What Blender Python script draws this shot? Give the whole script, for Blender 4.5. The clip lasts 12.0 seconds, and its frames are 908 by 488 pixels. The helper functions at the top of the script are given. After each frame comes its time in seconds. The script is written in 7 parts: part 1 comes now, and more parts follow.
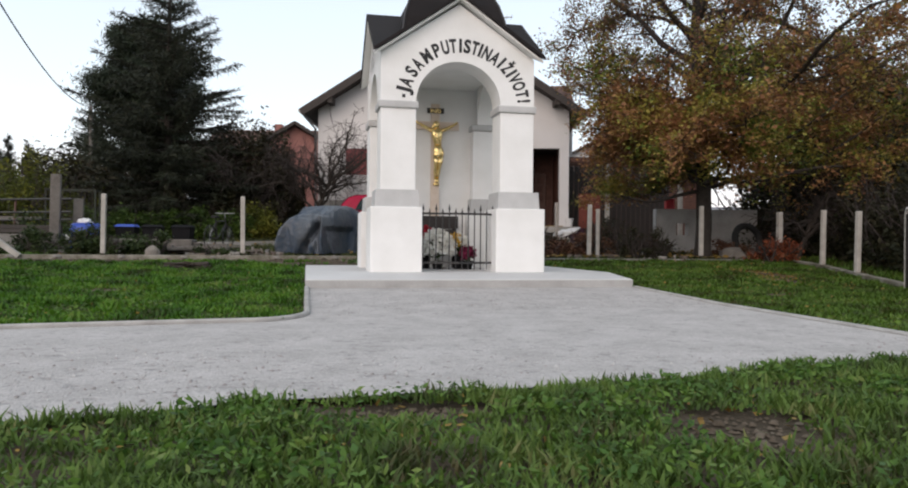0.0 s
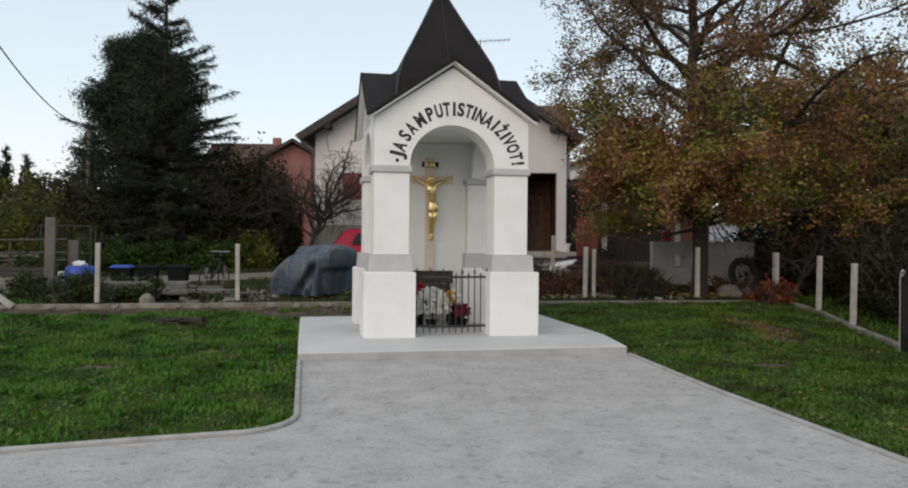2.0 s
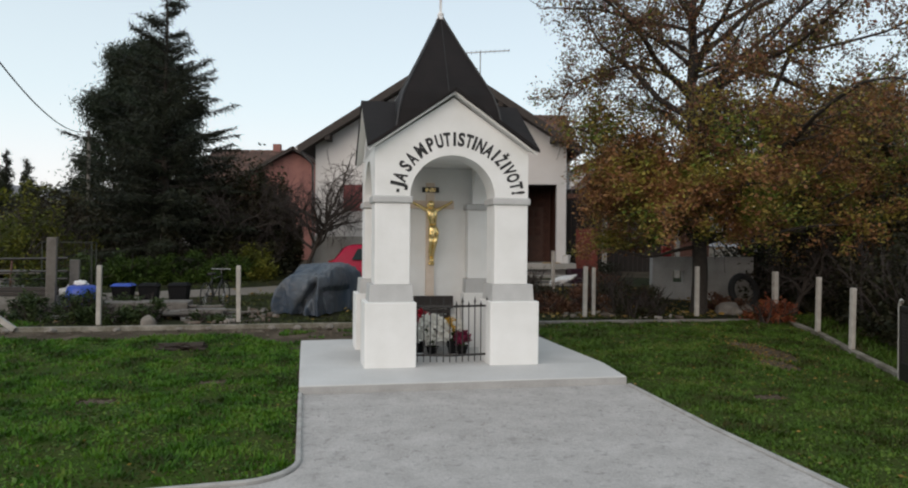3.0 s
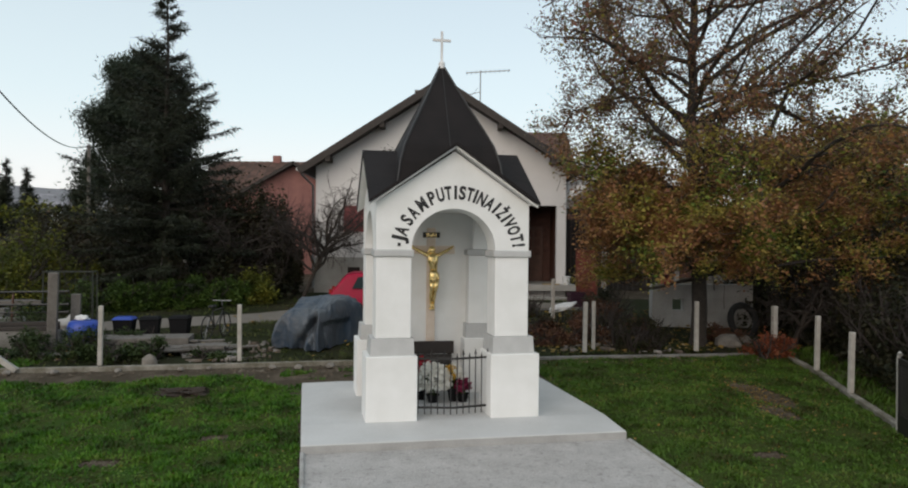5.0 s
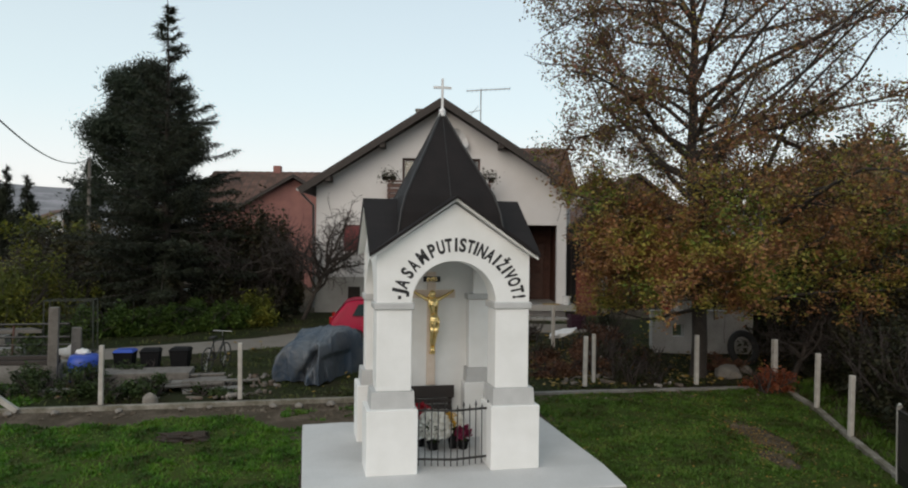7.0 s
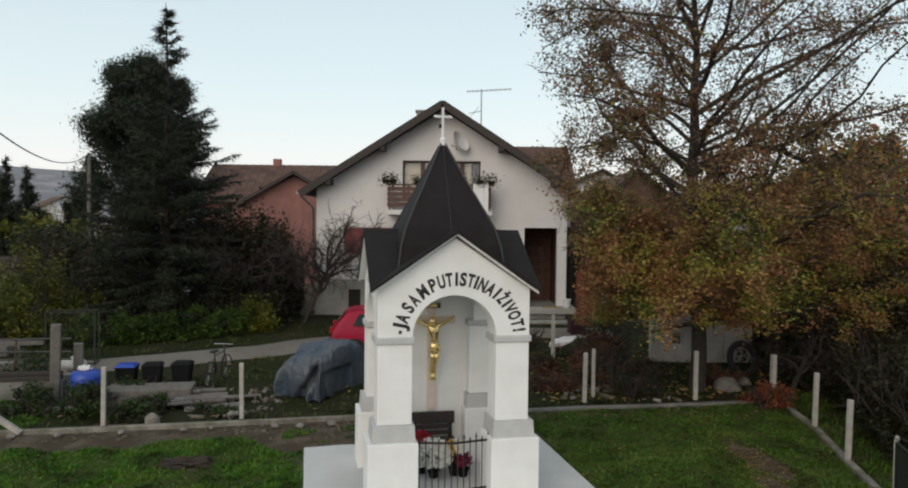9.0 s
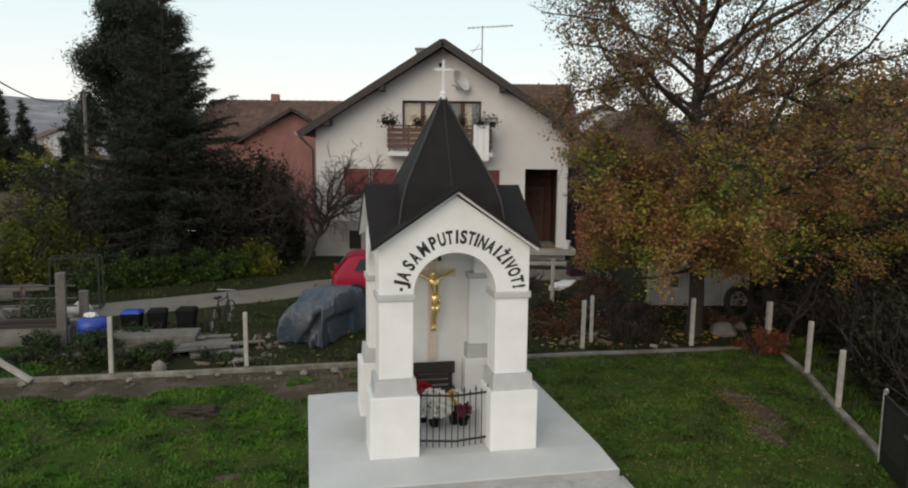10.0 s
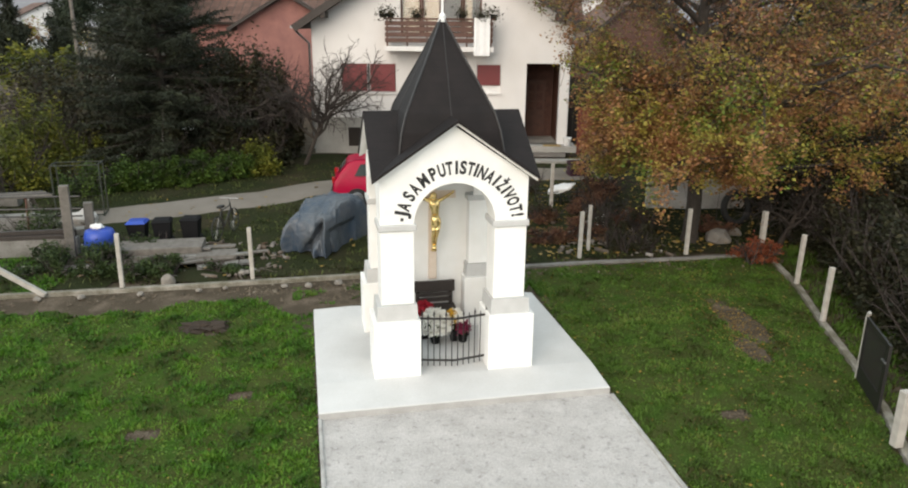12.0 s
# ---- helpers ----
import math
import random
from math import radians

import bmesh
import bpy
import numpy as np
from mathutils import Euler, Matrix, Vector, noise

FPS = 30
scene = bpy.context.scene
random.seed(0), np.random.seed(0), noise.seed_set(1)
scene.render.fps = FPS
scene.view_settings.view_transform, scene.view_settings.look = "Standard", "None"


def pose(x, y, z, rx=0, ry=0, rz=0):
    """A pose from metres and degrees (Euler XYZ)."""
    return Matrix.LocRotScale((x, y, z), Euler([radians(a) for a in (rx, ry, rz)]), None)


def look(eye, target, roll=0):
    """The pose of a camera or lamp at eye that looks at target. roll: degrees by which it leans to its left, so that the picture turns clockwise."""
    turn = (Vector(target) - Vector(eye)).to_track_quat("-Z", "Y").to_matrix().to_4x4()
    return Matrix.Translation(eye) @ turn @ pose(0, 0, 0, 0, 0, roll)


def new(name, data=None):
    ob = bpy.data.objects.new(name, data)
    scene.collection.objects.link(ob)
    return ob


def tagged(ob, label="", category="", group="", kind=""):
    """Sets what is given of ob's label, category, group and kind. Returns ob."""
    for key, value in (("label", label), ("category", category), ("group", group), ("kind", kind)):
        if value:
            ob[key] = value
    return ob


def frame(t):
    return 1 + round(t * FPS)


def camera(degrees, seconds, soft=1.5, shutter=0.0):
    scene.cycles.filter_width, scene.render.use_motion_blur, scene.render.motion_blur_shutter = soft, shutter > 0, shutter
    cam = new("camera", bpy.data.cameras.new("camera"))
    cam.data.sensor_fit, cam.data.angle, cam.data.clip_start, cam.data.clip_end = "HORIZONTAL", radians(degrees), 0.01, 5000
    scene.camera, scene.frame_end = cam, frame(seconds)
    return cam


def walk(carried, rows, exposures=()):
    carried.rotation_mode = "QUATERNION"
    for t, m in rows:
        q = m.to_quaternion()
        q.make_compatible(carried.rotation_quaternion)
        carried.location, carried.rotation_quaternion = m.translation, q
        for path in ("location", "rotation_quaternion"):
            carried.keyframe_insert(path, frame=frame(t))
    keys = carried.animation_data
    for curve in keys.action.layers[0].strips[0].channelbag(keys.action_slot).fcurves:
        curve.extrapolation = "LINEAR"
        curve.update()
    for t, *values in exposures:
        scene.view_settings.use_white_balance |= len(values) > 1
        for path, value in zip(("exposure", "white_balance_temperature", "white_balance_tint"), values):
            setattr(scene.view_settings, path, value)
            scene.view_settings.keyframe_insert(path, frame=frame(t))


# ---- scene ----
cam = camera(64.0, 12.0, soft=2.0)
METRES, EYE, TILT, LEAN, TURN = 5.0, 0.6, 0.0, -0.5, 0.0
ROWS = [
    (0.0, 0.0, 0.0, 0.0, -0.0, 0.0, -0.0),
    (0.5, 0.0089, 0.012, 0.0472, 0.01, -0.01, 0.01),
    (1.0, 0.0152, 0.0144, 0.0944, -0.01, -0.02, 0.03),
    (1.5, 0.0169, 0.0118, 0.1411, -0.03, -0.01, 0.03),
    (2.0, 0.0168, 0.0065, 0.1889, -0.04, -0.02, 0.03),
    (2.5, 0.0155, 0.0006, 0.2349, -0.04, -0.03, 0.04),
    (3.0, 0.0153, -0.0025, 0.277, -0.05, -0.04, 0.02),
    (5.0, 0.0106, -0.0121, 0.4332, -0.1, -0.01, -0.06),
    (5.5, 0.0095, -0.0124, 0.4731, -0.09, -0.03, -0.07),
    (6.0, 0.0087, -0.0129, 0.5136, -0.1, -0.05, -0.09),
    (6.5, 0.0095, -0.0131, 0.5531, -0.09, -0.08, -0.1),
    (7.0, 0.0098, -0.0134, 0.5926, -0.08, -0.12, -0.11),
    (7.5, 0.0096, -0.014, 0.6316, -0.08, -0.16, -0.12),
    (9.5, 0.0084, -0.0132, 0.7871, -0.05, -3.38, -0.14),
    (10.0, 0.0081, -0.0138, 0.8278, -0.04, -6.97, -0.14),
    (10.5, 0.0087, -0.0167, 0.8712, -0.01, -10.99, -0.11),
    (11.0, 0.0085, -0.0161, 0.9145, -0.03, -14.49, -0.08),
    (11.5, 0.0099, -0.0152, 0.9556, -0.01, -16.59, -0.08),
    (12.0, 0.01, -0.0145, 0.9957, -0.02, -16.76, -0.07),
]
walk(cam, [(t, pose(0, 0, EYE, TILT, LEAN, TURN) @ pose(METRES * x, METRES * y, METRES * z, 90 + pitch, roll, yaw)) for t, x, y, z, yaw, pitch, roll in ROWS], [(0, 0.06, 6500, 17), (1.0, -0.13, 6500, 16), (1.5, -0.2, 6500, 15), (3, -0.25, 6500, 12.5), (9.5, -0.3, 6600, 10), (10.5, 0.05, 6800, 10), (11.3, 0.6, 6800, 10), (12, 0.7, 6800, 10)])

# ---- world and light ----
world = bpy.data.worlds.new("dusk_sky")
scene.world = world
world.use_nodes = True
wt = world.node_tree
sky = wt.nodes.new("ShaderNodeTexSky")
sky.sky_type = "NISHITA"
sky.sun_disc = False
sky.sun_elevation = radians(28)
sky.sun_rotation = radians(200)
sky.air_density = 1.0
sky.dust_density = 1.0
sky.ozone_density = 1.0
veil = wt.nodes.new("ShaderNodeMix")          # thin pale haze, thicker towards the horizon
veil.data_type = "RGBA"
tone = wt.nodes.new("ShaderNodeMix")          # pale blue aloft, milky at the horizon
tone.data_type = "RGBA"
tone.inputs["A"].default_value = (6.85, 7.88, 8.0, 1)
tone.inputs["B"].default_value = (8.3, 8.0, 7.75, 1)
wt.links.new(tone.outputs["Result"], veil.inputs["B"])
sky_co = wt.nodes.new("ShaderNodeTexCoord")
sky_sep = wt.nodes.new("ShaderNodeSeparateXYZ")
wt.links.new(sky_co.outputs["Generated"], sky_sep.inputs[0])
haze = wt.nodes.new("ShaderNodeMapRange")
haze.interpolation_type = "SMOOTHSTEP"
haze.inputs["From Max"].default_value = 0.42
haze.inputs["To Min"].default_value = 0.95
haze.inputs["To Max"].default_value = 0.62
wt.links.new(sky_sep.outputs["Z"], haze.inputs["Value"])
wt.links.new(haze.outputs[0], veil.inputs["Factor"])
milky = wt.nodes.new("ShaderNodeMapRange")
milky.interpolation_type = "SMOOTHSTEP"
milky.inputs["From Max"].default_value = 0.2
milky.inputs["To Min"].default_value = 1.0
milky.inputs["To Max"].default_value = 0.0
wt.links.new(sky_sep.outputs["Z"], milky.inputs["Value"])
wt.links.new(milky.outputs[0], tone.inputs["Factor"])
wt.links.new(sky.outputs[0], veil.inputs["A"])
wt.links.new(veil.outputs["Result"], wt.nodes["Background"].inputs[0])
wt.nodes["Background"].inputs[1].default_value = 0.15

sun_data = bpy.data.lights.new("sun", "SUN")
sun_data.energy = 1.4
sun_data.angle = radians(50)
sun_data.color = (1.0, 0.83, 0.68)
sun = new("sun", sun_data)
sun.matrix_world = look((-5, -13, 6.5), (0, 0, 0))


# ---- materials ----
def material(name, base, rough=0.8, metal=0.0, tint=None, scale=6.0, fine=90.0, bump=0.2, amount=0.5, island=0.0, dist=0.01, spec=0.5):
    """Base colour varied at two scales towards tint, with fine relief. island: how far pieces differ from one another."""
    m = bpy.data.materials.new(name)
    m.use_nodes = True
    nt = m.node_tree
    bsdf = nt.nodes["Principled BSDF"]
    bsdf.inputs["Roughness"].default_value = rough
    bsdf.inputs["Metallic"].default_value = metal
    bsdf.inputs["Specular IOR Level"].default_value = spec
    tint = tint or tuple(c * 0.7 for c in base)
    co = nt.nodes.new("ShaderNodeTexCoord")
    big = nt.nodes.new("ShaderNodeTexNoise")
    big.inputs["Scale"].default_value = scale
    big.inputs["Detail"].default_value = 5
    small = nt.nodes.new("ShaderNodeTexNoise")
    small.inputs["Scale"].default_value = fine
    small.inputs["Detail"].default_value = 3
    for n in (big, small):
        nt.links.new(co.outputs["Object"], n.inputs["Vector"])
    add = nt.nodes.new("ShaderNodeMath")
    add.operation = "MULTIPLY_ADD"
    nt.links.new(small.outputs["Fac"], add.inputs[0])
    add.inputs[1].default_value = 0.5
    nt.links.new(big.outputs["Fac"], add.inputs[2])
    ramp = nt.nodes.new("ShaderNodeMapRange")
    ramp.inputs["From Min"].default_value = 0.5
    ramp.inputs["From Max"].default_value = 1.0
    ramp.inputs["To Max"].default_value = amount * 2
    nt.links.new(add.outputs[0], ramp.inputs["Value"])
    mix = nt.nodes.new("ShaderNodeMix")
    mix.data_type = "RGBA"
    mix.inputs["A"].default_value = (*base, 1)
    mix.inputs["B"].default_value = (*tint, 1)
    nt.links.new(ramp.outputs[0], mix.inputs["Factor"])
    colour = mix.outputs["Result"]
    if island:
        geo = nt.nodes.new("ShaderNodeNewGeometry")
        hsv = nt.nodes.new("ShaderNodeHueSaturation")
        val = nt.nodes.new("ShaderNodeMapRange")
        val.inputs["To Min"].default_value = 1 - island
        val.inputs["To Max"].default_value = 1 + island
        nt.links.new(geo.outputs["Random Per Island"], val.inputs["Value"])
        nt.links.new(val.outputs[0], hsv.inputs["Value"])
        nt.links.new(colour, hsv.inputs["Color"])
        colour = hsv.outputs[0]
    nt.links.new(colour, bsdf.inputs["Base Color"])
    if bump:
        b = nt.nodes.new("ShaderNodeBump")
        b.inputs["Strength"].default_value = bump
        b.inputs["Distance"].default_value = dist
        nt.links.new(add.outputs[0], b.inputs["Height"])
        nt.links.new(b.outputs[0], bsdf.inputs["Normal"])
    return m


def leafy(name, colours, rough=0.6, through_light=0.25, patch=0.9, own=0.5):
    """Foliage: each leaf takes one of the colours, by its island."""
    m = bpy.data.materials.new(name)
    m.use_nodes = True
    nt = m.node_tree
    bsdf = nt.nodes["Principled BSDF"]
    bsdf.inputs["Roughness"].default_value = rough
    bsdf.inputs["Specular IOR Level"].default_value = 0.25
    geo = nt.nodes.new("ShaderNodeNewGeometry")
    ramp = nt.nodes.new("ShaderNodeValToRGB")
    el = ramp.color_ramp.elements
    while len(el) < len(colours):
        el.new(0.5)
    for i, c in enumerate(colours):
        el[i].position = i / (len(colours) - 1)
        el[i].color = (*c, 1)
    # clumps share a colour, leaves differ within them
    co = nt.nodes.new("ShaderNodeTexCoord")
    noi = nt.nodes.new("ShaderNodeTexNoise")
    noi.inputs["Scale"].default_value = patch
    noi.inputs["Detail"].default_value = 3
    nt.links.new(co.outputs["Object"], noi.inputs["Vector"])
    mr = nt.nodes.new("ShaderNodeMapRange")
    mr.inputs["From Min"].default_value = 0.36
    mr.inputs["From Max"].default_value = 0.64
    nt.links.new(noi.outputs["Fac"], mr.inputs["Value"])
    mm = nt.nodes.new("ShaderNodeMix")
    mm.inputs["Factor"].default_value = own
    nt.links.new(mr.outputs[0], mm.inputs["A"])
    nt.links.new(geo.outputs["Random Per Island"], mm.inputs["B"])
    nt.links.new(mm.outputs["Result"], ramp.inputs["Fac"])
    nt.links.new(ramp.outputs[0], bsdf.inputs["Base Color"])
    if through_light:
        tr = nt.nodes.new("ShaderNodeBsdfTranslucent")
        nt.links.new(ramp.outputs[0], tr.inputs["Color"])
        ms = nt.nodes.new("ShaderNodeMixShader")
        ms.inputs[0].default_value = through_light
        nt.links.new(bsdf.outputs[0], ms.inputs[1])
        nt.links.new(tr.outputs[0], ms.inputs[2])
        nt.links.new(ms.outputs[0], nt.nodes["Material Output"].inputs["Surface"])
    return m


WHITE = material("white_render", (0.80, 0.80, 0.79), 0.9, tint=(0.70, 0.70, 0.68), scale=2.5, fine=120, bump=0.15, amount=0.45, dist=0.004)
GREY_BAND = material("grey_masonry_paint", (0.50, 0.50, 0.495), 0.85, tint=(0.43, 0.43, 0.425), scale=5, bump=0.12, dist=0.004)
SLAB = material("smooth_concrete_slab", (0.585, 0.58, 0.575), 0.8, tint=(0.49, 0.485, 0.475), scale=1.1, fine=45, bump=0.12, amount=0.6, dist=0.004)
DARKER_EDGE = material("darker_concrete_edge", (0.40, 0.395, 0.385), 0.9, tint=(0.29, 0.285, 0.275), scale=3, fine=50, bump=0.3, dist=0.006)
FOOTING = material("dirty_cast_concrete", (0.30, 0.28, 0.245), 0.95, tint=(0.12, 0.11, 0.08), scale=3.5, fine=45, bump=0.6, amount=0.7, dist=0.012)
PALE_WALL = material("stained_pale_render", (0.48, 0.47, 0.46), 0.95, tint=(0.26, 0.25, 0.23), scale=1.6, fine=30, bump=0.3)
GREEN_STEEL = material("green_painted_steel", (0.012, 0.028, 0.02), 0.75, tint=(0.03, 0.022, 0.015), scale=12, bump=0.1)
KERB = material("rough_concrete", (0.42, 0.41, 0.395), 0.9, tint=(0.26, 0.25, 0.235), scale=5, fine=70, bump=0.4, dist=0.006)
POST = material("post_concrete", (0.45, 0.425, 0.39), 0.9, tint=(0.29, 0.27, 0.24), scale=6, fine=80, bump=0.3, dist=0.004)
OLD_CONCRETE = material("weathered_concrete", (0.26, 0.25, 0.24), 0.95, tint=(0.10, 0.095, 0.08), scale=2, fine=40, bump=0.5, dist=0.01)
BLACK_STEEL = material("black_painted_steel", (0.012, 0.012, 0.013), 0.45, tint=(0.02, 0.018, 0.016), bump=0.05)
GOLD = material("gilded_metal", (0.95, 0.76, 0.40), 0.2, 1.0, tint=(0.85, 0.60, 0.22), scale=22, fine=60, bump=0.6, dist=0.01)
OAK = material("pale_wood", (0.70, 0.60, 0.51), 0.6, tint=(0.62, 0.50, 0.40), scale=8, bump=0.1, dist=0.003)
DARK_WOOD = material("dark_stained_wood", (0.018, 0.013, 0.011), 0.6, tint=(0.03, 0.022, 0.018), scale=9, bump=0.15, dist=0.003)
GREY_WOOD = material("weathered_wood", (0.155, 0.14, 0.125), 0.9, tint=(0.085, 0.075, 0.065), scale=7, fine=60, bump=0.4, island=0.3)
BROWN_WOOD = material("brown_varnished_wood", (0.10, 0.04, 0.025), 0.5, tint=(0.06, 0.025, 0.017), scale=6, bump=0.1)
BARK = material("bark", (0.05, 0.04, 0.033), 0.95, tint=(0.024, 0.019, 0.015), scale=9, fine=45, bump=0.8, dist=0.02)
TWIG = material("bare_twig", (0.045, 0.034, 0.03), 0.9, tint=(0.03, 0.023, 0.02), bump=0)
HOUSE_WALL = material("pale_house_render", (0.71, 0.695, 0.69), 0.95, tint=(0.61, 0.595, 0.585), scale=0.8, fine=30, bump=0.15, amount=0.5)
PLINTH = material("grey_plinth_render", (0.36, 0.35, 0.33), 0.95, tint=(0.24, 0.23, 0.21), scale=1.5, bump=0.3)
BRICK_RED = material("salmon_brick_wall", (0.31, 0.145, 0.125), 0.95, tint=(0.20, 0.095, 0.085), scale=1.5, fine=25, bump=0.3)
SHUTTER_RED = material("wine_red_shutter", (0.20, 0.035, 0.04), 0.5, tint=(0.15, 0.028, 0.03), bump=0.05)
ROOF_TILE = material("brown_clay_tile", (0.14, 0.075, 0.055), 0.9, tint=(0.085, 0.05, 0.04), scale=3, fine=30, bump=0.5, island=0.25, dist=0.02)
FASCIA = material("dark_fascia", (0.055, 0.045, 0.04), 0.8, bump=0.1)
ZINC = material("zinc_sheet", (0.3, 0.31, 0.32), 0.4, 0.8, bump=0.05)
TARP = material("blue_grey_tarpaulin", (0.018, 0.038, 0.068), 0.5, tint=(0.072, 0.082, 0.095), scale=1.1, fine=7, bump=0.9, amount=0.8, dist=0.05)
CAR_RED = material("red_car_paint", (0.33, 0.002, 0.034), 0.3, tint=(0.27, 0.002, 0.028), bump=0, spec=0.16)
RUBBER = material("black_rubber", (0.015, 0.015, 0.015), 0.8, bump=0.1)
BLACK_PLASTIC = material("black_plastic", (0.009, 0.009, 0.010), 0.8, bump=0.05, spec=0.15)
BLUE_PLASTIC = material("blue_plastic", (0.015, 0.06, 0.38), 0.4, tint=(0.02, 0.05, 0.28), bump=0.05)
WHITE_PLASTIC = material("white_plastic", (0.75, 0.75, 0.75), 0.5, tint=(0.6, 0.6, 0.6), bump=0.05)
CLOTH = material("white_cloth", (0.78, 0.78, 0.78), 0.95, tint=(0.7, 0.7, 0.71), bump=0.2)
RED_PLASTIC = material("red_plastic", (0.45, 0.02, 0.03), 0.4, bump=0.05)
LAMP_RED = material("red_lens", (0.3, 0.01, 0.01), 0.2, bump=0)
SOIL = material("soil_and_turf", (0.145, 0.115, 0.088), 1.0, tint=(0.065, 0.052, 0.037), scale=2.2, fine=40, bump=1.0, amount=1.0, dist=0.03, spec=0.1)
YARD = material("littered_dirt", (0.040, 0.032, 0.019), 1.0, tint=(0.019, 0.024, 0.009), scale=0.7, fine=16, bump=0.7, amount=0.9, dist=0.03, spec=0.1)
LANE = material("dusty_lane", (0.18, 0.16, 0.14), 1.0, tint=(0.13, 0.115, 0.095), scale=0.9, fine=20, bump=0.4, dist=0.02)
# distance haze is mixed into this hillside colour
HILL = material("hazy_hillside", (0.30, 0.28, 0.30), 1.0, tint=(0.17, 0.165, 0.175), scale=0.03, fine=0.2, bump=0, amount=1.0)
STONE = material("field_stone", (0.23, 0.21, 0.185), 0.95, tint=(0.13, 0.115, 0.1), scale=5, bump=0.5)
FLASHING = material("worn_hip_flashing", (0.04, 0.039, 0.04), 0.5, 0.2, tint=(0.022, 0.021, 0.021), scale=8, bump=0.1)
LETTER = material("black_letter_paint", (0.012, 0.012, 0.013), 0.6, bump=0)
# near-black colour stands for the shade inside the house
DARK_ROOM = material("painted_dark_interior", (0.022, 0.016, 0.013), 0.9, bump=0)
# curtain beige lightened to include the sky's reflection on the glass
CURTAIN = material("lightened_beige_curtain", (0.66, 0.58, 0.48), 0.9, tint=(0.5, 0.4, 0.3), bump=0.2)
GRASS = leafy("grass_blades", [(0.05, 0.045, 0.014), (0.025, 0.055, 0.006), (0.04, 0.115, 0.008), (0.065, 0.165, 0.012), (0.095, 0.20, 0.018), (0.13, 0.17, 0.03)], 0.55, 0.28, 1.6, 0.35)
AUTUMN = leafy("autumn_leaves", [(0.0491, 0.0927, 0.0174), (0.131, 0.18, 0.0305), (0.392, 0.316, 0.0709), (0.251, 0.218, 0.0436), (0.283, 0.125, 0.0654), (0.36, 0.196, 0.0709), (0.251, 0.104, 0.0621), (0.392, 0.294, 0.0709), (0.164, 0.213, 0.0349), (0.0654, 0.114, 0.0196)], 0.5, 0.28, 0.6, 0.2)
AUTUMN_UPPER = leafy("withered_leaves", [(0.075, 0.06, 0.045), (0.17, 0.085, 0.06), (0.13, 0.12, 0.045), (0.21, 0.09, 0.065), (0.10, 0.08, 0.05), (0.20, 0.16, 0.055)], 0.6, 0.22, 0.8, 0.4)
SPRUCE = leafy("spruce_needles", [(0.011, 0.014, 0.008), (0.018, 0.0225, 0.012), (0.031, 0.037, 0.018)], 0.6, 0.05)
BUSH_DARK = leafy("dark_shrub_leaves", [(0.014, 0.017, 0.009), (0.022, 0.025, 0.011), (0.04, 0.035, 0.016), (0.034, 0.021, 0.013)], 0.6, 0.15)
BUSH_GREEN = leafy("hedge_leaves", [(0.02, 0.038, 0.008), (0.04, 0.075, 0.012), (0.085, 0.13, 0.018)], 0.6, 0.2)
WEED_DARK = leafy("dark_weed_leaves", [(0.014, 0.022, 0.009), (0.025, 0.042, 0.012), (0.045, 0.07, 0.018), (0.035, 0.03, 0.014)], 0.6, 0.15)
BUSH_YELLOW = leafy("yellow_green_leaves", [(0.04, 0.055, 0.012), (0.10, 0.115, 0.018), (0.23, 0.21, 0.03)], 0.6, 0.3)
BUSH_RED = leafy("red_shrub_leaves", [(0.13, 0.04, 0.022), (0.22, 0.06, 0.028), (0.16, 0.075, 0.03)], 0.6, 0.2)
DEAD_LEAF = leafy("fallen_leaves", [(0.1, 0.06, 0.03), (0.2, 0.12, 0.03), (0.25, 0.17, 0.04), (0.3, 0.22, 0.12)], 0.8, 0.1)
PETAL_WHITE = leafy("white_petals", [(0.75, 0.75, 0.72), (0.8, 0.78, 0.72), (0.7, 0.72, 0.7)], 0.7, 0.2)
PETAL_RED = leafy("red_petals", [(0.32, 0.012, 0.03), (0.4, 0.02, 0.035), (0.22, 0.01, 0.03)], 0.6, 0.15)
PETAL_PURPLE = leafy("purple_petals", [(0.13, 0.012, 0.04), (0.2, 0.02, 0.06), (0.09, 0.01, 0.04)], 0.6, 0.15)
PETAL_YELLOW = leafy("yellow_petals", [(0.6, 0.4, 0.04), (0.5, 0.25, 0.03)], 0.6, 0.2)


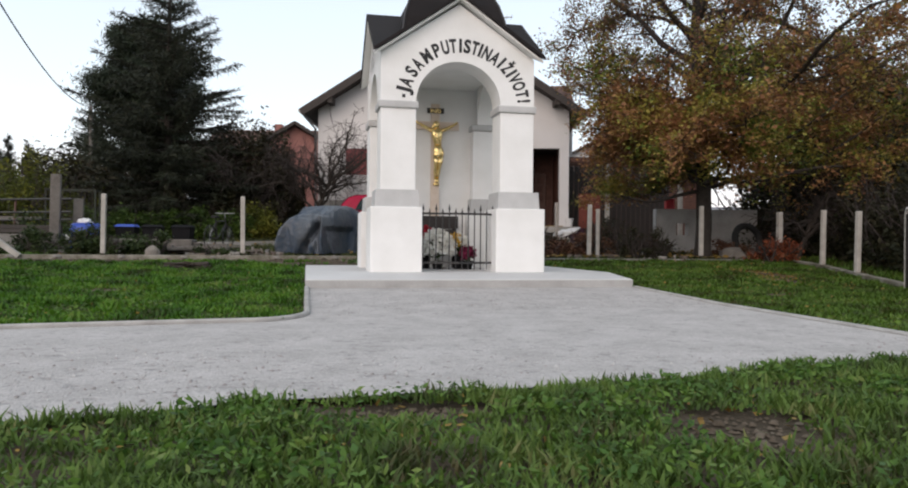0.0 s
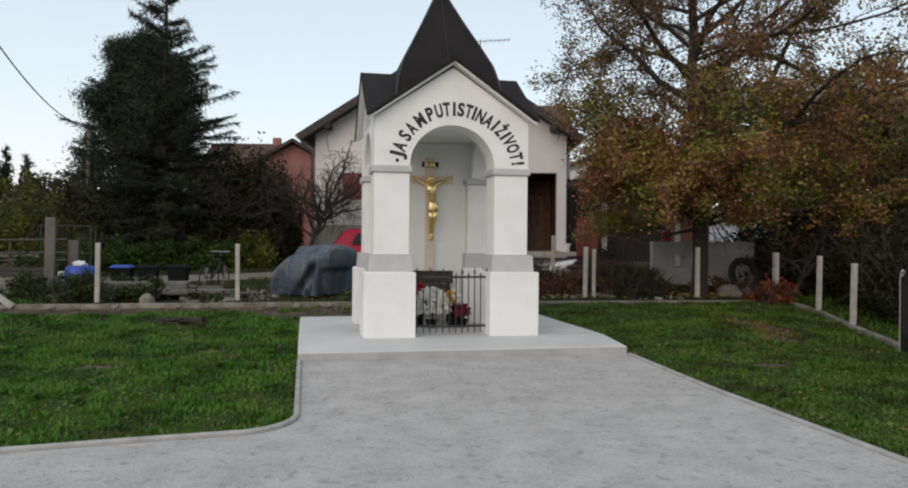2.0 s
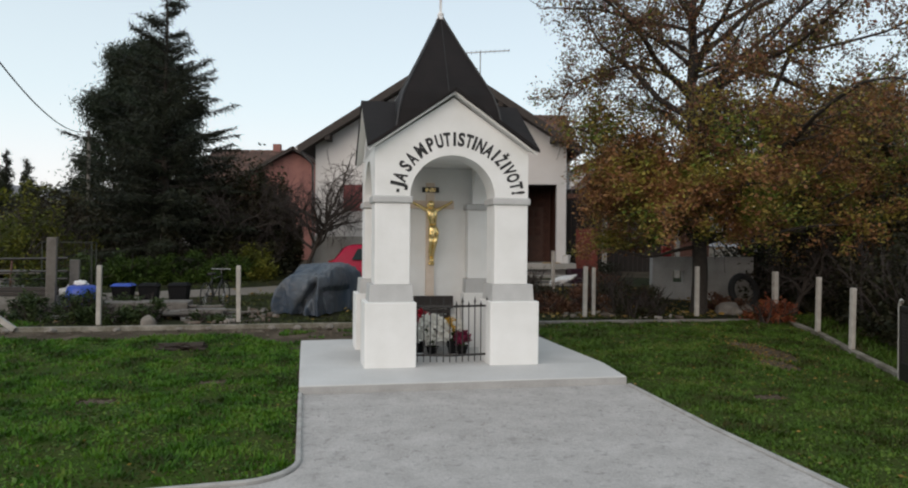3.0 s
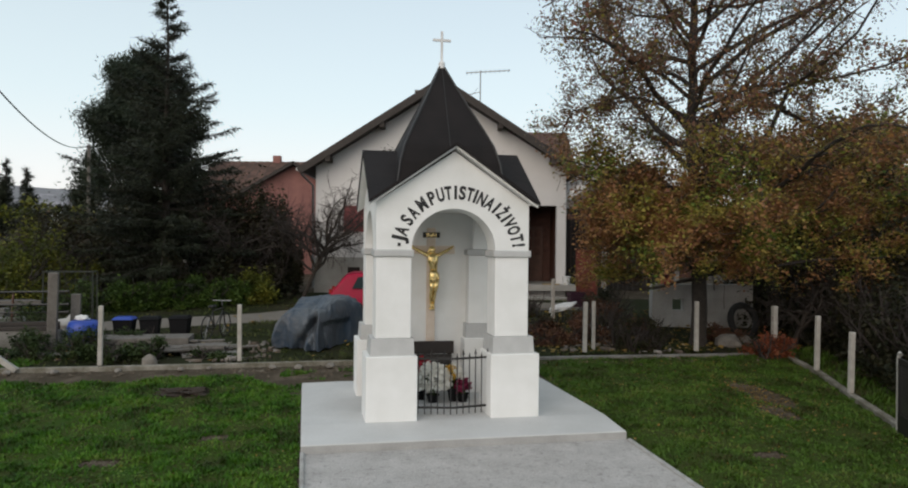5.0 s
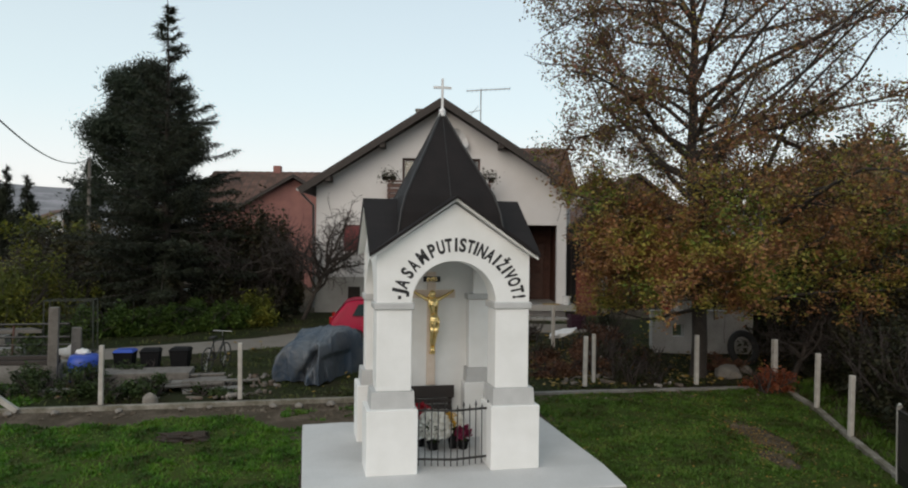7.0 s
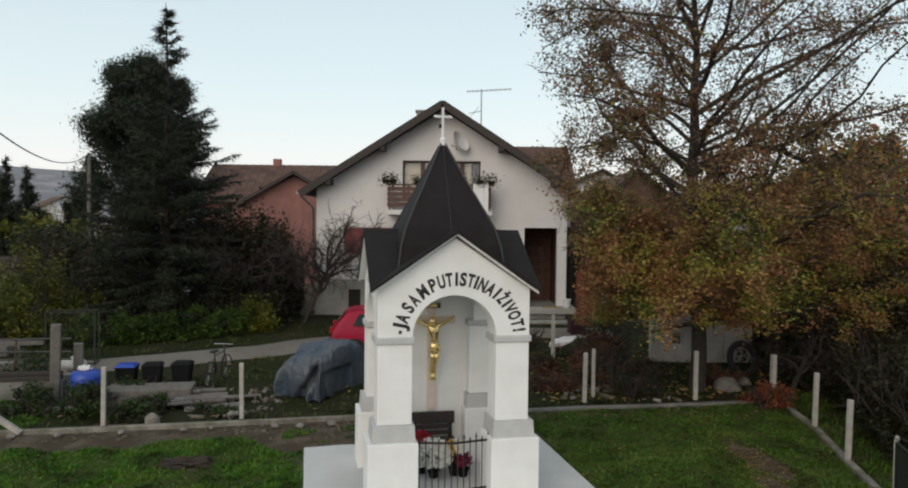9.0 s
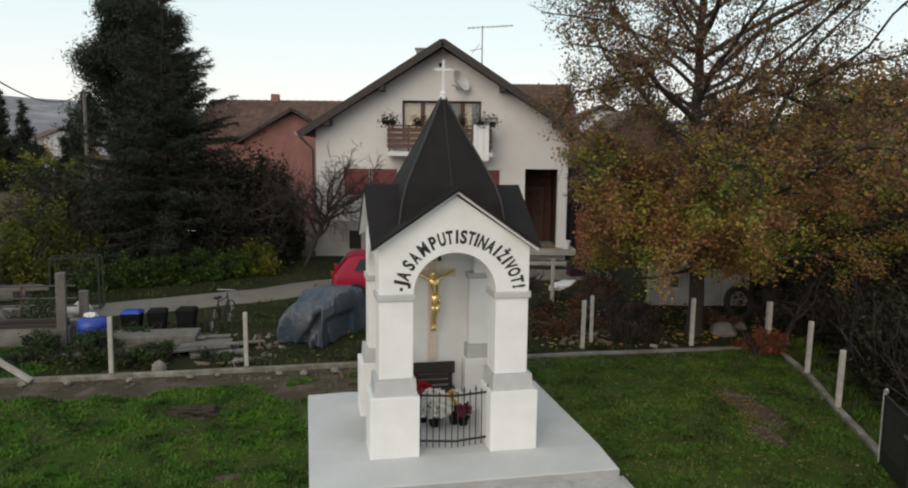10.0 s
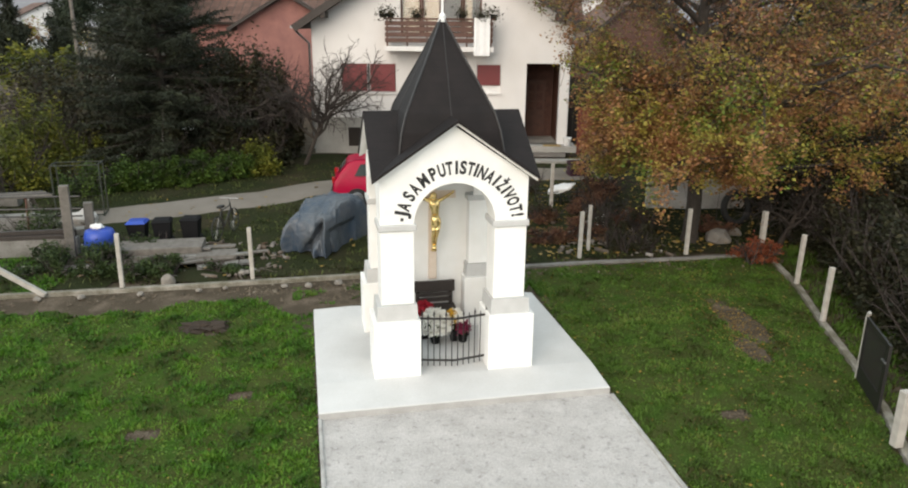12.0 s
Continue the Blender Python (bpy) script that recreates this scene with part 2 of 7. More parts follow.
def gravel_material():
    m = material("crushed_limestone", (0.495, 0.47, 0.455), 0.95, tint=(0.37, 0.35, 0.335), scale=2.6, fine=24, bump=0, amount=0.5)
    nt = m.node_tree
    bsdf = nt.nodes["Principled BSDF"]
    co = nt.nodes.new("ShaderNodeTexCoord")
    vor = nt.nodes.new("ShaderNodeTexVoronoi")
    vor.inputs["Scale"].default_value = 90
    nt.links.new(co.outputs["Object"], vor.inputs["Vector"])
    hsv = nt.nodes.new("ShaderNodeHueSaturation")
    sep = nt.nodes.new("ShaderNodeSeparateColor")
    nt.links.new(vor.outputs["Color"], sep.inputs[0])
    val = nt.nodes.new("ShaderNodeMapRange")
    val.inputs["To Min"].default_value = 0.84
    val.inputs["To Max"].default_value = 1.1
    nt.links.new(sep.outputs[0], val.inputs["Value"])
    nt.links.new(val.outputs[0], hsv.inputs["Value"])
    nt.links.new(bsdf.inputs["Base Color"].links[0].from_socket, hsv.inputs["Color"])
    nt.links.new(hsv.outputs[0], bsdf.inputs["Base Color"])
    b = nt.nodes.new("ShaderNodeBump")
    b.inputs["Strength"].default_value = 0.5
    b.inputs["Distance"].default_value = 0.008
    b.invert = True
    nt.links.new(vor.outputs["Distance"], b.inputs["Height"])
    # trodden dents and scuffs, their shade darkened into the colour
    dent = nt.nodes.new("ShaderNodeTexNoise")
    dent.inputs["Scale"].default_value = 11
    dent.inputs["Detail"].default_value = 3
    nt.links.new(co.outputs["Object"], dent.inputs["Vector"])
    cut = nt.nodes.new("ShaderNodeMapRange")
    cut.inputs["From Min"].default_value = 0.30
    cut.inputs["From Max"].default_value = 0.43
    cut.inputs["To Min"].default_value = 0.76
    nt.links.new(dent.outputs["Fac"], cut.inputs["Value"])
    dent_shade = nt.nodes.new("ShaderNodeHueSaturation")
    nt.links.new(hsv.outputs[0], dent_shade.inputs["Color"])
    nt.links.new(cut.outputs[0], dent_shade.inputs["Value"])
    nt.links.new(dent_shade.outputs[0], bsdf.inputs["Base Color"])
    b2 = nt.nodes.new("ShaderNodeBump")
    b2.inputs["Strength"].default_value = 0.7
    b2.inputs["Distance"].default_value = 0.03
    nt.links.new(cut.outputs[0], b2.inputs["Height"])
    nt.links.new(b.outputs[0], b2.inputs["Normal"])
    nt.links.new(b2.outputs[0], bsdf.inputs["Normal"])
    return m


def felt_material():
    """Bitumen shingles: short staggered tabs in courses."""
    m = material("brown_black_shingle", (0.0075, 0.0058, 0.006), 0.75, tint=(0.0155, 0.0115, 0.0115), scale=3, fine=150, bump=0.0, amount=0.5, spec=0.28)
    nt = m.node_tree
    bsdf = nt.nodes["Principled BSDF"]
    co = nt.nodes.new("ShaderNodeTexCoord")
    sep = nt.nodes.new("ShaderNodeSeparateXYZ")
    nt.links.new(co.outputs["Object"], sep.inputs[0])
    s = nt.nodes.new("ShaderNodeMath")
    s.operation = "ADD"
    nt.links.new(sep.outputs[0], s.inputs[0])
    nt.links.new(sep.outputs[1], s.inputs[1])
    comb = nt.nodes.new("ShaderNodeCombineXYZ")
    nt.links.new(s.outputs[0], comb.inputs[0])
    nt.links.new(sep.outputs[2], comb.inputs[1])
    br = nt.nodes.new("ShaderNodeTexBrick")
    br.inputs["Scale"].default_value = 1
    br.inputs["Brick Width"].default_value = 0.24
    br.inputs["Row Height"].default_value = 0.11
    br.inputs["Mortar Size"].default_value = 0.006
    br.inputs["Color1"].default_value = (1, 1, 1, 1)
    br.inputs["Color2"].default_value = (0.78, 0.78, 0.78, 1)
    br.inputs["Mortar"].default_value = (0.5, 0.5, 0.5, 1)
    nt.links.new(comb.outputs[0], br.inputs["Vector"])
    mul = nt.nodes.new("ShaderNodeMix")
    mul.data_type = "RGBA"
    mul.blend_type = "MULTIPLY"
    mul.inputs["Factor"].default_value = 0.45
    nt.links.new(bsdf.inputs["Base Color"].links[0].from_socket, mul.inputs["A"])
    nt.links.new(br.outputs["Color"], mul.inputs["B"])
    nt.links.new(mul.outputs["Result"], bsdf.inputs["Base Color"])
    b = nt.nodes.new("ShaderNodeBump")
    b.inputs["Strength"].default_value = 0.5
    b.inputs["Distance"].default_value = 0.006
    nt.links.new(br.outputs["Color"], b.inputs["Height"])
    nt.links.new(b.outputs[0], bsdf.inputs["Normal"])
    return m


def glass_material():
    m = bpy.data.materials.new("window_glass")
    m.use_nodes = True
    b = m.node_tree.nodes["Principled BSDF"]
    b.inputs["Base Color"].default_value = (0.75, 0.78, 0.78, 1)
    b.inputs["Roughness"].default_value = 0.05
    b.inputs["Transmission Weight"].default_value = 0.92
    return m


GRAVEL = gravel_material()
FELT = felt_material()
GLASS = glass_material()

# ---- building tools ----
rng = np.random.default_rng(7)


def mesh_np(name, verts, faces, mat):
    """A mesh from arrays; faces: arrays of triangles or quads."""
    me = bpy.data.meshes.new(name)
    verts = np.asarray(verts, np.float32)
    faces = [np.asarray(f, np.int32) for f in faces if len(f)]
    loops = np.concatenate([f.ravel() for f in faces])
    sizes = np.concatenate([np.full(len(f), f.shape[1], np.int32) for f in faces])
    me.vertices.add(len(verts))
    me.vertices.foreach_set("co", verts.ravel())
    me.loops.add(len(loops))
    me.loops.foreach_set("vertex_index", loops)
    me.polygons.add(len(sizes))
    me.polygons.foreach_set("loop_start", np.concatenate([[0], np.cumsum(sizes)[:-1]]).astype(np.int32))
    me.update(calc_edges=True)
    me.validate()
    me.materials.append(mat)
    return me


def child(ob, parent):
    if parent:
        ob.parent = parent
    return ob


def part(name, bm, mat, parent=None, label="", smooth=False, at=None):
    me = bpy.data.meshes.new(name)
    bmesh.ops.recalc_face_normals(bm, faces=bm.faces[:])
    bm.to_mesh(me)
    bm.free()
    me.materials.append(mat)
    if smooth:
        me.polygons.foreach_set("use_smooth", [True] * len(me.polygons))
    ob = child(new(name, me), parent)
    if at is not None:
        ob.location = at
    if label:
        tagged(ob, label)
    return ob


def stuff_part(name, me, parent=None, label=""):
    ob = child(new(name, me), parent)
    if label:
        tagged(ob, label)
    return ob


def root(name, label, category, m, group="", kind=""):
    ob = new(name)
    ob.matrix_world = m
    ob.empty_display_size = 0.2
    return tagged(ob, label, category, group, kind)


def box(x0, x1, y0, y1, z0, z1, bevel=0.0, bm=None):
    bm = bm or bmesh.new()
    m = Matrix.Translation(((x0 + x1) / 2, (y0 + y1) / 2, (z0 + z1) / 2)) @ Matrix.Diagonal((x1 - x0, y1 - y0, z1 - z0, 1))
    r = bmesh.ops.create_cube(bm, size=1, matrix=m)
    if bevel:
        edges = list({e for v in r["verts"] for e in v.link_edges})
        bmesh.ops.bevel(bm, geom=edges, offset=bevel, segments=2, profile=0.5, affect="EDGES")
    return bm


def bar(a, b, w, h=None, bm=None, sides=4):
    """A straight bar from a to b: square, or round with more sides."""
    bm = bm or bmesh.new()
    a, b = Vector(a), Vector(b)
    q = (b - a).to_track_quat("Z", "Y").to_matrix().to_4x4()
    m = Matrix.Translation((a + b) / 2) @ q
    if sides == 4:
        bmesh.ops.create_cube(bm, size=1, matrix=m @ Matrix.Diagonal((w, h or w, (b - a).length, 1)))
    else:
        bmesh.ops.create_cone(bm, cap_ends=True, segments=sides, radius1=w / 2, radius2=(h or w) / 2, depth=(b - a).length, matrix=m)
    return bm


def panel(outer, holes, y0, y1, axis="y", bm=None):
    """A wall from an outline (x, z) with holes, between y0 and y1; axis "x": outline (y, z) between x0 and x1."""
    bm = bm or bmesh.new()
    put = (lambda p, d: (p[0], d, p[1])) if axis == "y" else (lambda p, d: (d, p[0], p[1]))
    edges = []
    for loop in [outer, *holes]:
        vs = [bm.verts.new(put(p, y0)) for p in loop]
        edges += [bm.edges.new((vs[i], vs[(i + 1) % len(vs)])) for i in range(len(vs))]
    r = bmesh.ops.triangle_fill(bm, edges=edges, use_beauty=True, use_dissolve=False)
    faces = [g for g in r["geom"] if isinstance(g, bmesh.types.BMFace)]
    ext = bmesh.ops.extrude_face_region(bm, geom=faces)
    d = Vector((0, y1 - y0, 0)) if axis == "y" else Vector((y1 - y0, 0, 0))
    bmesh.ops.translate(bm, verts=[g for g in ext["geom"] if isinstance(g, bmesh.types.BMVert)], vec=d)
    return bm


def rect(x0, x1, z0, z1):
    return [(x0, z0), (x1, z0), (x1, z1), (x0, z1)]


def frustum(lo, hi, z0, z1, bm=None):
    """lo, hi: (x0, x1, y0, y1) at z0 and z1."""
    bm = bm or bmesh.new()
    vs = [bm.verts.new(p) for r, z in ((lo, z0), (hi, z1)) for p in ((r[0], r[2], z), (r[1], r[2], z), (r[1], r[3], z), (r[0], r[3], z))]
    for f in ((3, 2, 1, 0), (4, 5, 6, 7), (0, 1, 5, 4), (1, 2, 6, 5), (2, 3, 7, 6), (3, 0, 4, 7)):
        bm.faces.new([vs[i] for i in f])
    return bm


def tubes(chains, sides=6):
    """Tapered tubes along chains of (point, radius): vertices and quads."""
    V, F = [], []
    n = 0
    ang = np.linspace(0, 2 * np.pi, sides, endpoint=False)
    for ch in chains:
        P = np.array([p for p, _ in ch], float)
        R = np.array([r for _, r in ch], float)
        T = np.gradient(P, axis=0)
        T /= np.linalg.norm(T, axis=1)[:, None] + 1e-9
        ref = np.array([0.31, 0.95, 0.1]) if abs(T[0][2]) > 0.6 else np.array([0.1, 0.2, 0.97])
        A = np.cross(T, ref)
        A /= np.linalg.norm(A, axis=1)[:, None] + 1e-9
        B = np.cross(T, A)
        ring = P[:, None] + R[:, None, None] * (np.cos(ang)[None, :, None] * A[:, None] + np.sin(ang)[None, :, None] * B[:, None])
        V.append(ring.reshape(-1, 3))
        for i in range(len(ch) - 1):
            for k in range(sides):
                k2 = (k + 1) % sides
                F.append((n + i * sides + k, n + i * sides + k2, n + (i + 1) * sides + k2, n + (i + 1) * sides + k))
        n += len(ch) * sides
    return np.concatenate(V), np.array(F)


def leaves(points, size, mat, name, flat=0.0, aspect=0.55, spread=0.35):
    """One small folded leaf at each point, turned at random."""
    P = np.asarray(points, float)
    k = len(P)
    d = rng.normal(size=(k, 3))
    d[:, 2] *= 1 - flat
    d /= np.linalg.norm(d, axis=1)[:, None]
    e = np.cross(d, rng.normal(size=(k, 3)))
    e[:, 2] *= 1 - flat
    e /= np.linalg.norm(e, axis=1)[:, None]
    s = (size * (1 + spread * rng.normal(size=k)).clip(0.4, 1.8))[:, None]
    V = np.stack([P - d * s * 0.5, P + e * s * aspect * 0.5 - d * s * 0.05, P + d * s * 0.55, P - e * s * aspect * 0.5 + d * s * 0.05], 1).reshape(-1, 3)
    i = np.arange(k) * 4
    return mesh_np(name, V, [np.stack([i, i + 1, i + 2, i + 3], 1)], mat)


def slivers(base, tip, width, mat, name):
    """Narrow triangles from base to tip: needles, twigs, blades."""
    base, tip = np.asarray(base, float), np.asarray(tip, float)
    d = tip - base
    e = np.cross(d, rng.normal(size=d.shape))
    e /= np.linalg.norm(e, axis=1)[:, None] + 1e-9
    w = np.broadcast_to(np.asarray(width, float), (len(base),))[:, None] / 2
    V = np.stack([base - e * w, base + e * w, tip], 1).reshape(-1, 3)
    i = np.arange(len(base)) * 3
    return mesh_np(name, V, [np.stack([i, i + 1, i + 2], 1)], mat)


# ---- plan ----
TURNED = 11.5                       # the chapel and its plot are turned from the line of sight
SITE = pose(0.08, 10.6, 0, 0, 0, TURNED)
COS, SIN = math.cos(radians(TURNED)), math.sin(radians(TURNED))


def to_world(u, v, z=0.0):
    return (0.08 + u * COS - v * SIN, 10.6 + u * SIN + v * COS, z)


def to_site(x, y):
    dx, dy = np.asarray(x) - 0.08, np.asarray(y) - 10.6
    return dx * COS + dy * SIN, -dx * SIN + dy * COS


def level(x, y):
    """Height of the ground: flat before the chapel, rising gently behind it."""
    u, v = to_site(x, y)
    return np.interp(v, [-60, -7, -4.4, -1, 4.2, 6, 9, 17, 40, 400], [-0.06, -0.06, -0.085, 0, 0.28, 0.30, 0.42, 0.9, 1.2, 1.2])


# ---- ground ----
def grid_sheet(name, xs, ys, mat, lift, rough=0.0):
    X, Y = np.meshgrid(xs, ys)
    Z = level(X, Y) + lift
    if rough:
        Z = Z + rough * np.array([[noise.noise((a * 0.9, b * 0.9, 0)) for a, b in zip(r, q)] for r, q in zip(X, Y)])
    V = np.stack([X, Y, Z], -1).reshape(-1, 3)
    n = len(xs)
    i = (np.arange(len(ys) - 1)[:, None] * n + np.arange(n - 1)[None]).ravel()
    me = mesh_np(name, V, [np.stack([i, i + 1, i + n + 1, i + n], 1)], mat)
    me.polygons.foreach_set("use_smooth", [True] * len(me.polygons))
    return new(name, me)


far = [30, 45, 70, 110, 180, 300, 500, 900, 1600, 3000]
ground = grid_sheet("ground", [-x for x in far[::-1]] + list(np.arange(-24, 24.1, 0.5)) + far, [-x for x in far[::-1]] + list(np.arange(-24, 44.1, 0.5)) + [55, 70, 110, 180, 300, 500, 900, 1600, 3000], SOIL, -0.04, 0.015)
tagged(ground, "brown soil under short autumn turf", "ground", kind="structure")


def strip(name, left, right, mat, lift, steps=1):
    """A sheet between two polylines of site points, laid on the ground."""
    bm = bmesh.new()
    rows = []
    for a, b in zip(left, right):
        row = []
        for k in range(steps + 1):
            f = k / steps
            p = to_world(a[0] + (b[0] - a[0]) * f, a[1] + (b[1] - a[1]) * f)
            row.append(bm.verts.new((p[0], p[1], float(level(p[0], p[1])) + lift)))
        rows.append(row)
    for r, s in zip(rows, rows[1:]):
        for k in range(steps):
            bm.faces.new((r[k], r[k + 1], s[k + 1], s[k]))
    return part(name, bm, mat)


# gravel forecourt and the path that crosses in front of it
R_CURVE = 0.55
EDGE_LEFT = [(-2.16, -0.8), (-2.16, -2.2), (-2.16, -3.5)]
EDGE_LEFT += [(-2.16 - R_CURVE + R_CURVE * math.cos(a), -3.5 - R_CURVE * math.sin(a)) for a in np.linspace(0.2, math.pi / 2, 8)]
EDGE_LEFT += [(-3.4, -4.12), (-4.4, -4.25), (-6.5, -4.5), (-12, -5.1), (-22, -6.2)]
NEAR_EDGE = lambda u: -6.92 + 0.167 * u + 0.05 * math.sin(u * 2.1) + 0.02 * math.sin(u * 7.3)
outline = EDGE_LEFT + [(u, NEAR_EDGE(u)) for u in np.arange(-22, 14.1, 0.25)] + [(14, -4.6), (6, -6.0), (3.1, -6.45), (2.5, -6.2), (2.3, -5.7), (2.3, -3), (2.34, -0.8)]
bm = bmesh.new()
vs = []
for u, v in outline:
    p = to_world(u, v)
    vs.append(bm.verts.new((p[0], p[1], float(level(p[0], p[1])))))
es = [bm.edges.new((vs[i], vs[(i + 1) % len(vs)])) for i in range(len(vs))]
bmesh.ops.triangle_fill(bm, edges=es, use_beauty=True, use_dissolve=False)
gravel = part("gravel_path", bm, GRAVEL)
tagged(gravel, "pale grey crushed stone path widening before the chapel", "gravel path", kind="structure")


def ribbon(name, line, width, height, mat, drop=0.06, lift=0.0, parent=None):
    """A kerb of that width and height along a polyline of site points."""
    bm = bmesh.new()
    P = [Vector(p) for p in line]
    rows = []
    for i, p in enumerate(P):
        t = (P[min(i + 1, len(P) - 1)] - P[max(i - 1, 0)]).normalized()
        n = Vector((-t.y, t.x))
        a, b = to_world(*(p + n * width / 2)), to_world(*(p - n * width / 2))
        z = float(level(a[0], a[1])) + lift
        c, h = 0.012, height
        ia, ib = to_world(*(p + n * (width / 2 - c))), to_world(*(p - n * (width / 2 - c)))
        rows.append([bm.verts.new(q) for q in ((a[0], a[1], z - drop), (a[0], a[1], z + h - c), (ia[0], ia[1], z + h), (ib[0], ib[1], z + h), (b[0], b[1], z + h - c), (b[0], b[1], z - drop))])
    for r, s in zip(rows, rows[1:]):
        for k in range(5):
            bm.faces.new((r[k], r[k + 1], s[k + 1], s[k]))
    for r in (rows[0], rows[-1]):
        bm.faces.new(r)
    return part(name, bm, mat, parent)


tagged(ribbon("kerb", [(u - (0.02 if v > -3.95 else 0.02), v + (0.0 if v > -3.6 else 0.045)) for u, v in EDGE_LEFT[:-2]], 0.055, 0.035, KERB), "narrow grey concrete edging kerb curving round the lawn", "kerb", kind="structure")
tagged(ribbon("kerb", [(2.36, -0.85), (2.34, -3), (2.34, -5.7), (2.54, -6.2), (3.1, -6.45), (6, -6.0)], 0.07, 0.025, KERB), "low concrete edging kerb beside the lawn", "kerb", kind="structure")

# ---- platform ----
bm = bmesh.new()
rowsP = [[bm.verts.new(to_world(u, v, z)) for u in (-2.2, 2.34)] for v, z in ((-0.8, 0.125), (0.0, 0.19), (3.9, 0.19))]
low = [[bm.verts.new(to_world(u, v, -0.1)) for u in (-2.2, 2.34)] for v in (-0.8, 0.0, 3.9)]
for a, b in ((0, 1), (1, 2)):
    bm.faces.new((rowsP[a][0], rowsP[a][1], rowsP[b][1], rowsP[b][0]))
    for k in (0, 1):
        bm.faces.new((rowsP[a][k], rowsP[b][k], low[b][k], low[a][k]))
bm.faces.new((rowsP[0][0], rowsP[0][1], low[0][1], low[0][0]))
bm.faces.new((rowsP[2][0], rowsP[2][1], low[2][1], low[2][0]))
bm.faces.new((low[0][0], low[0][1], low[2][1], low[2][0]))
bmesh.ops.recalc_face_normals(bm, faces=bm.faces[:])
top_edges = [e for e in bm.edges if all(v.co.z > 0.1 for v in e.verts) and len(e.link_faces) == 2 and e.calc_face_angle(0) > 0.8]
bmesh.ops.bevel(bm, geom=top_edges, offset=0.015, segments=2, profile=0.5, affect="EDGES")
# thin strip over the front face, darker than the slab
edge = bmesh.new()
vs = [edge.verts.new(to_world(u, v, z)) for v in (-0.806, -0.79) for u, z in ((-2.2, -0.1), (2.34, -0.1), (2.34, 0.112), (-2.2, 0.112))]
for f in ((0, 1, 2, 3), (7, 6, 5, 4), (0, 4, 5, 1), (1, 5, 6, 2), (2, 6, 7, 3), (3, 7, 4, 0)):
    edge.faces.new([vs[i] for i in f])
tagged(part("platform_edge", edge, DARKER_EDGE), "grey concrete front edge of the platform, darker than the slab", "platform edge", kind="structure")
tagged(part("platform", bm, SLAB), "pale smooth concrete platform under the white chapel", "platform", kind="structure")

# ---- chapel ----
MID = 1.28                          # half the chapel's depth
FLOOR = 0.19
chapel = root("wayside_chapel", "small white rendered wayside chapel with dark shingled spire", "chapel", SITE @ pose(0, MID, FLOOR))
HERE = (0, -MID, -FLOOR)


def cpart(name, bm, mat, label="", parent=None, smooth=False):
    return part(name, bm, mat, parent or chapel, label, smooth, None if parent else HERE)


OUT, SH_OUT, SH_IN, BASE_IN = 1.30, 1.155, 0.635, 0.55
DEEP = 2 * MID
for su in (-1, 1):
    for back in (0, 1):
        def uv(a, b):
            return (a, b) if su > 0 else (-b, -a)

        def vv(a, b):
            return (a, b) if not back else (DEEP - b, DEEP - a)
        b0 = (*uv(BASE_IN, OUT), *vv(0, 0.70))
        cpart("pillar_base", box(*b0, FLOOR - 0.01, 1.13, 0.014), WHITE)
        m0 = (*uv(SH_IN - 0.045, OUT - 0.065), *vv(0.06, 0.66))
        m1 = (*uv(SH_IN - 0.035, OUT - 0.08), *vv(0.075, 0.65))
        cpart("plinth_band", frustum(m0, m1, 1.13, 1.38), GREY_BAND, "grey painted band")
        cpart("pillar_shaft", box(*uv(SH_IN, SH_OUT), *vv(0.13, 0.61), 1.38, 2.57, 0.012), WHITE)
        cpart("capital", box(*uv(SH_IN - 0.035, SH_OUT + 0.035), *vv(0.095, 0.645), 2.57, 2.675, 0.02), GREY_BAND, "grey painted moulding")

RIDGE, EAVE_H = 4.23, 3.36
W_TOP, W_PEAK, SPRING = 3.37, 4.14, 2.675


def arched(c, out):
    """Outline of a gable wall with a round arch, about c."""
    arch = [(c + SH_IN * math.cos(a), SPRING + 0.615 * math.sin(a)) for a in np.linspace(math.pi, 0, 33)]
    arch[0], arch[-1] = (c - SH_IN, SPRING), (c + SH_IN, SPRING)
    return [(c - out, SPRING)] + arch + [(c + out, SPRING), (c + out, W_TOP), (c, W_PEAK), (c - out, W_TOP)]


cpart("front_gable_wall", panel(arched(0, SH_OUT), [], 0.13, 0.61), WHITE)
cpart("rear_gable_wall", panel([(-SH_OUT, SPRING), (SH_OUT, SPRING), (SH_OUT, W_TOP), (0, W_PEAK), (-SH_OUT, W_TOP)], [], DEEP - 0.35, DEEP - 0.13), WHITE)
BACK = DEEP - 0.40
cpart("rear_wall", box(-0.70, 0.70, BACK, DEEP - 0.17, FLOOR, 3.3), WHITE)
for su in (-1, 1):
    a, b = (SH_OUT - 0.45, SH_OUT) if su > 0 else (-SH_OUT, -SH_OUT + 0.45)
    cpart("side_gable_wall", panel(arched(MID, MID - 0.612), [], a, b, "x"), WHITE)
    cpart("side_gable_wall", panel([(0.132, W_TOP - 0.002), (DEEP - 0.132, W_TOP - 0.002), (MID, W_PEAK)], [], a, b - 0.002 * su if su > 0 else b, "x"), WHITE)
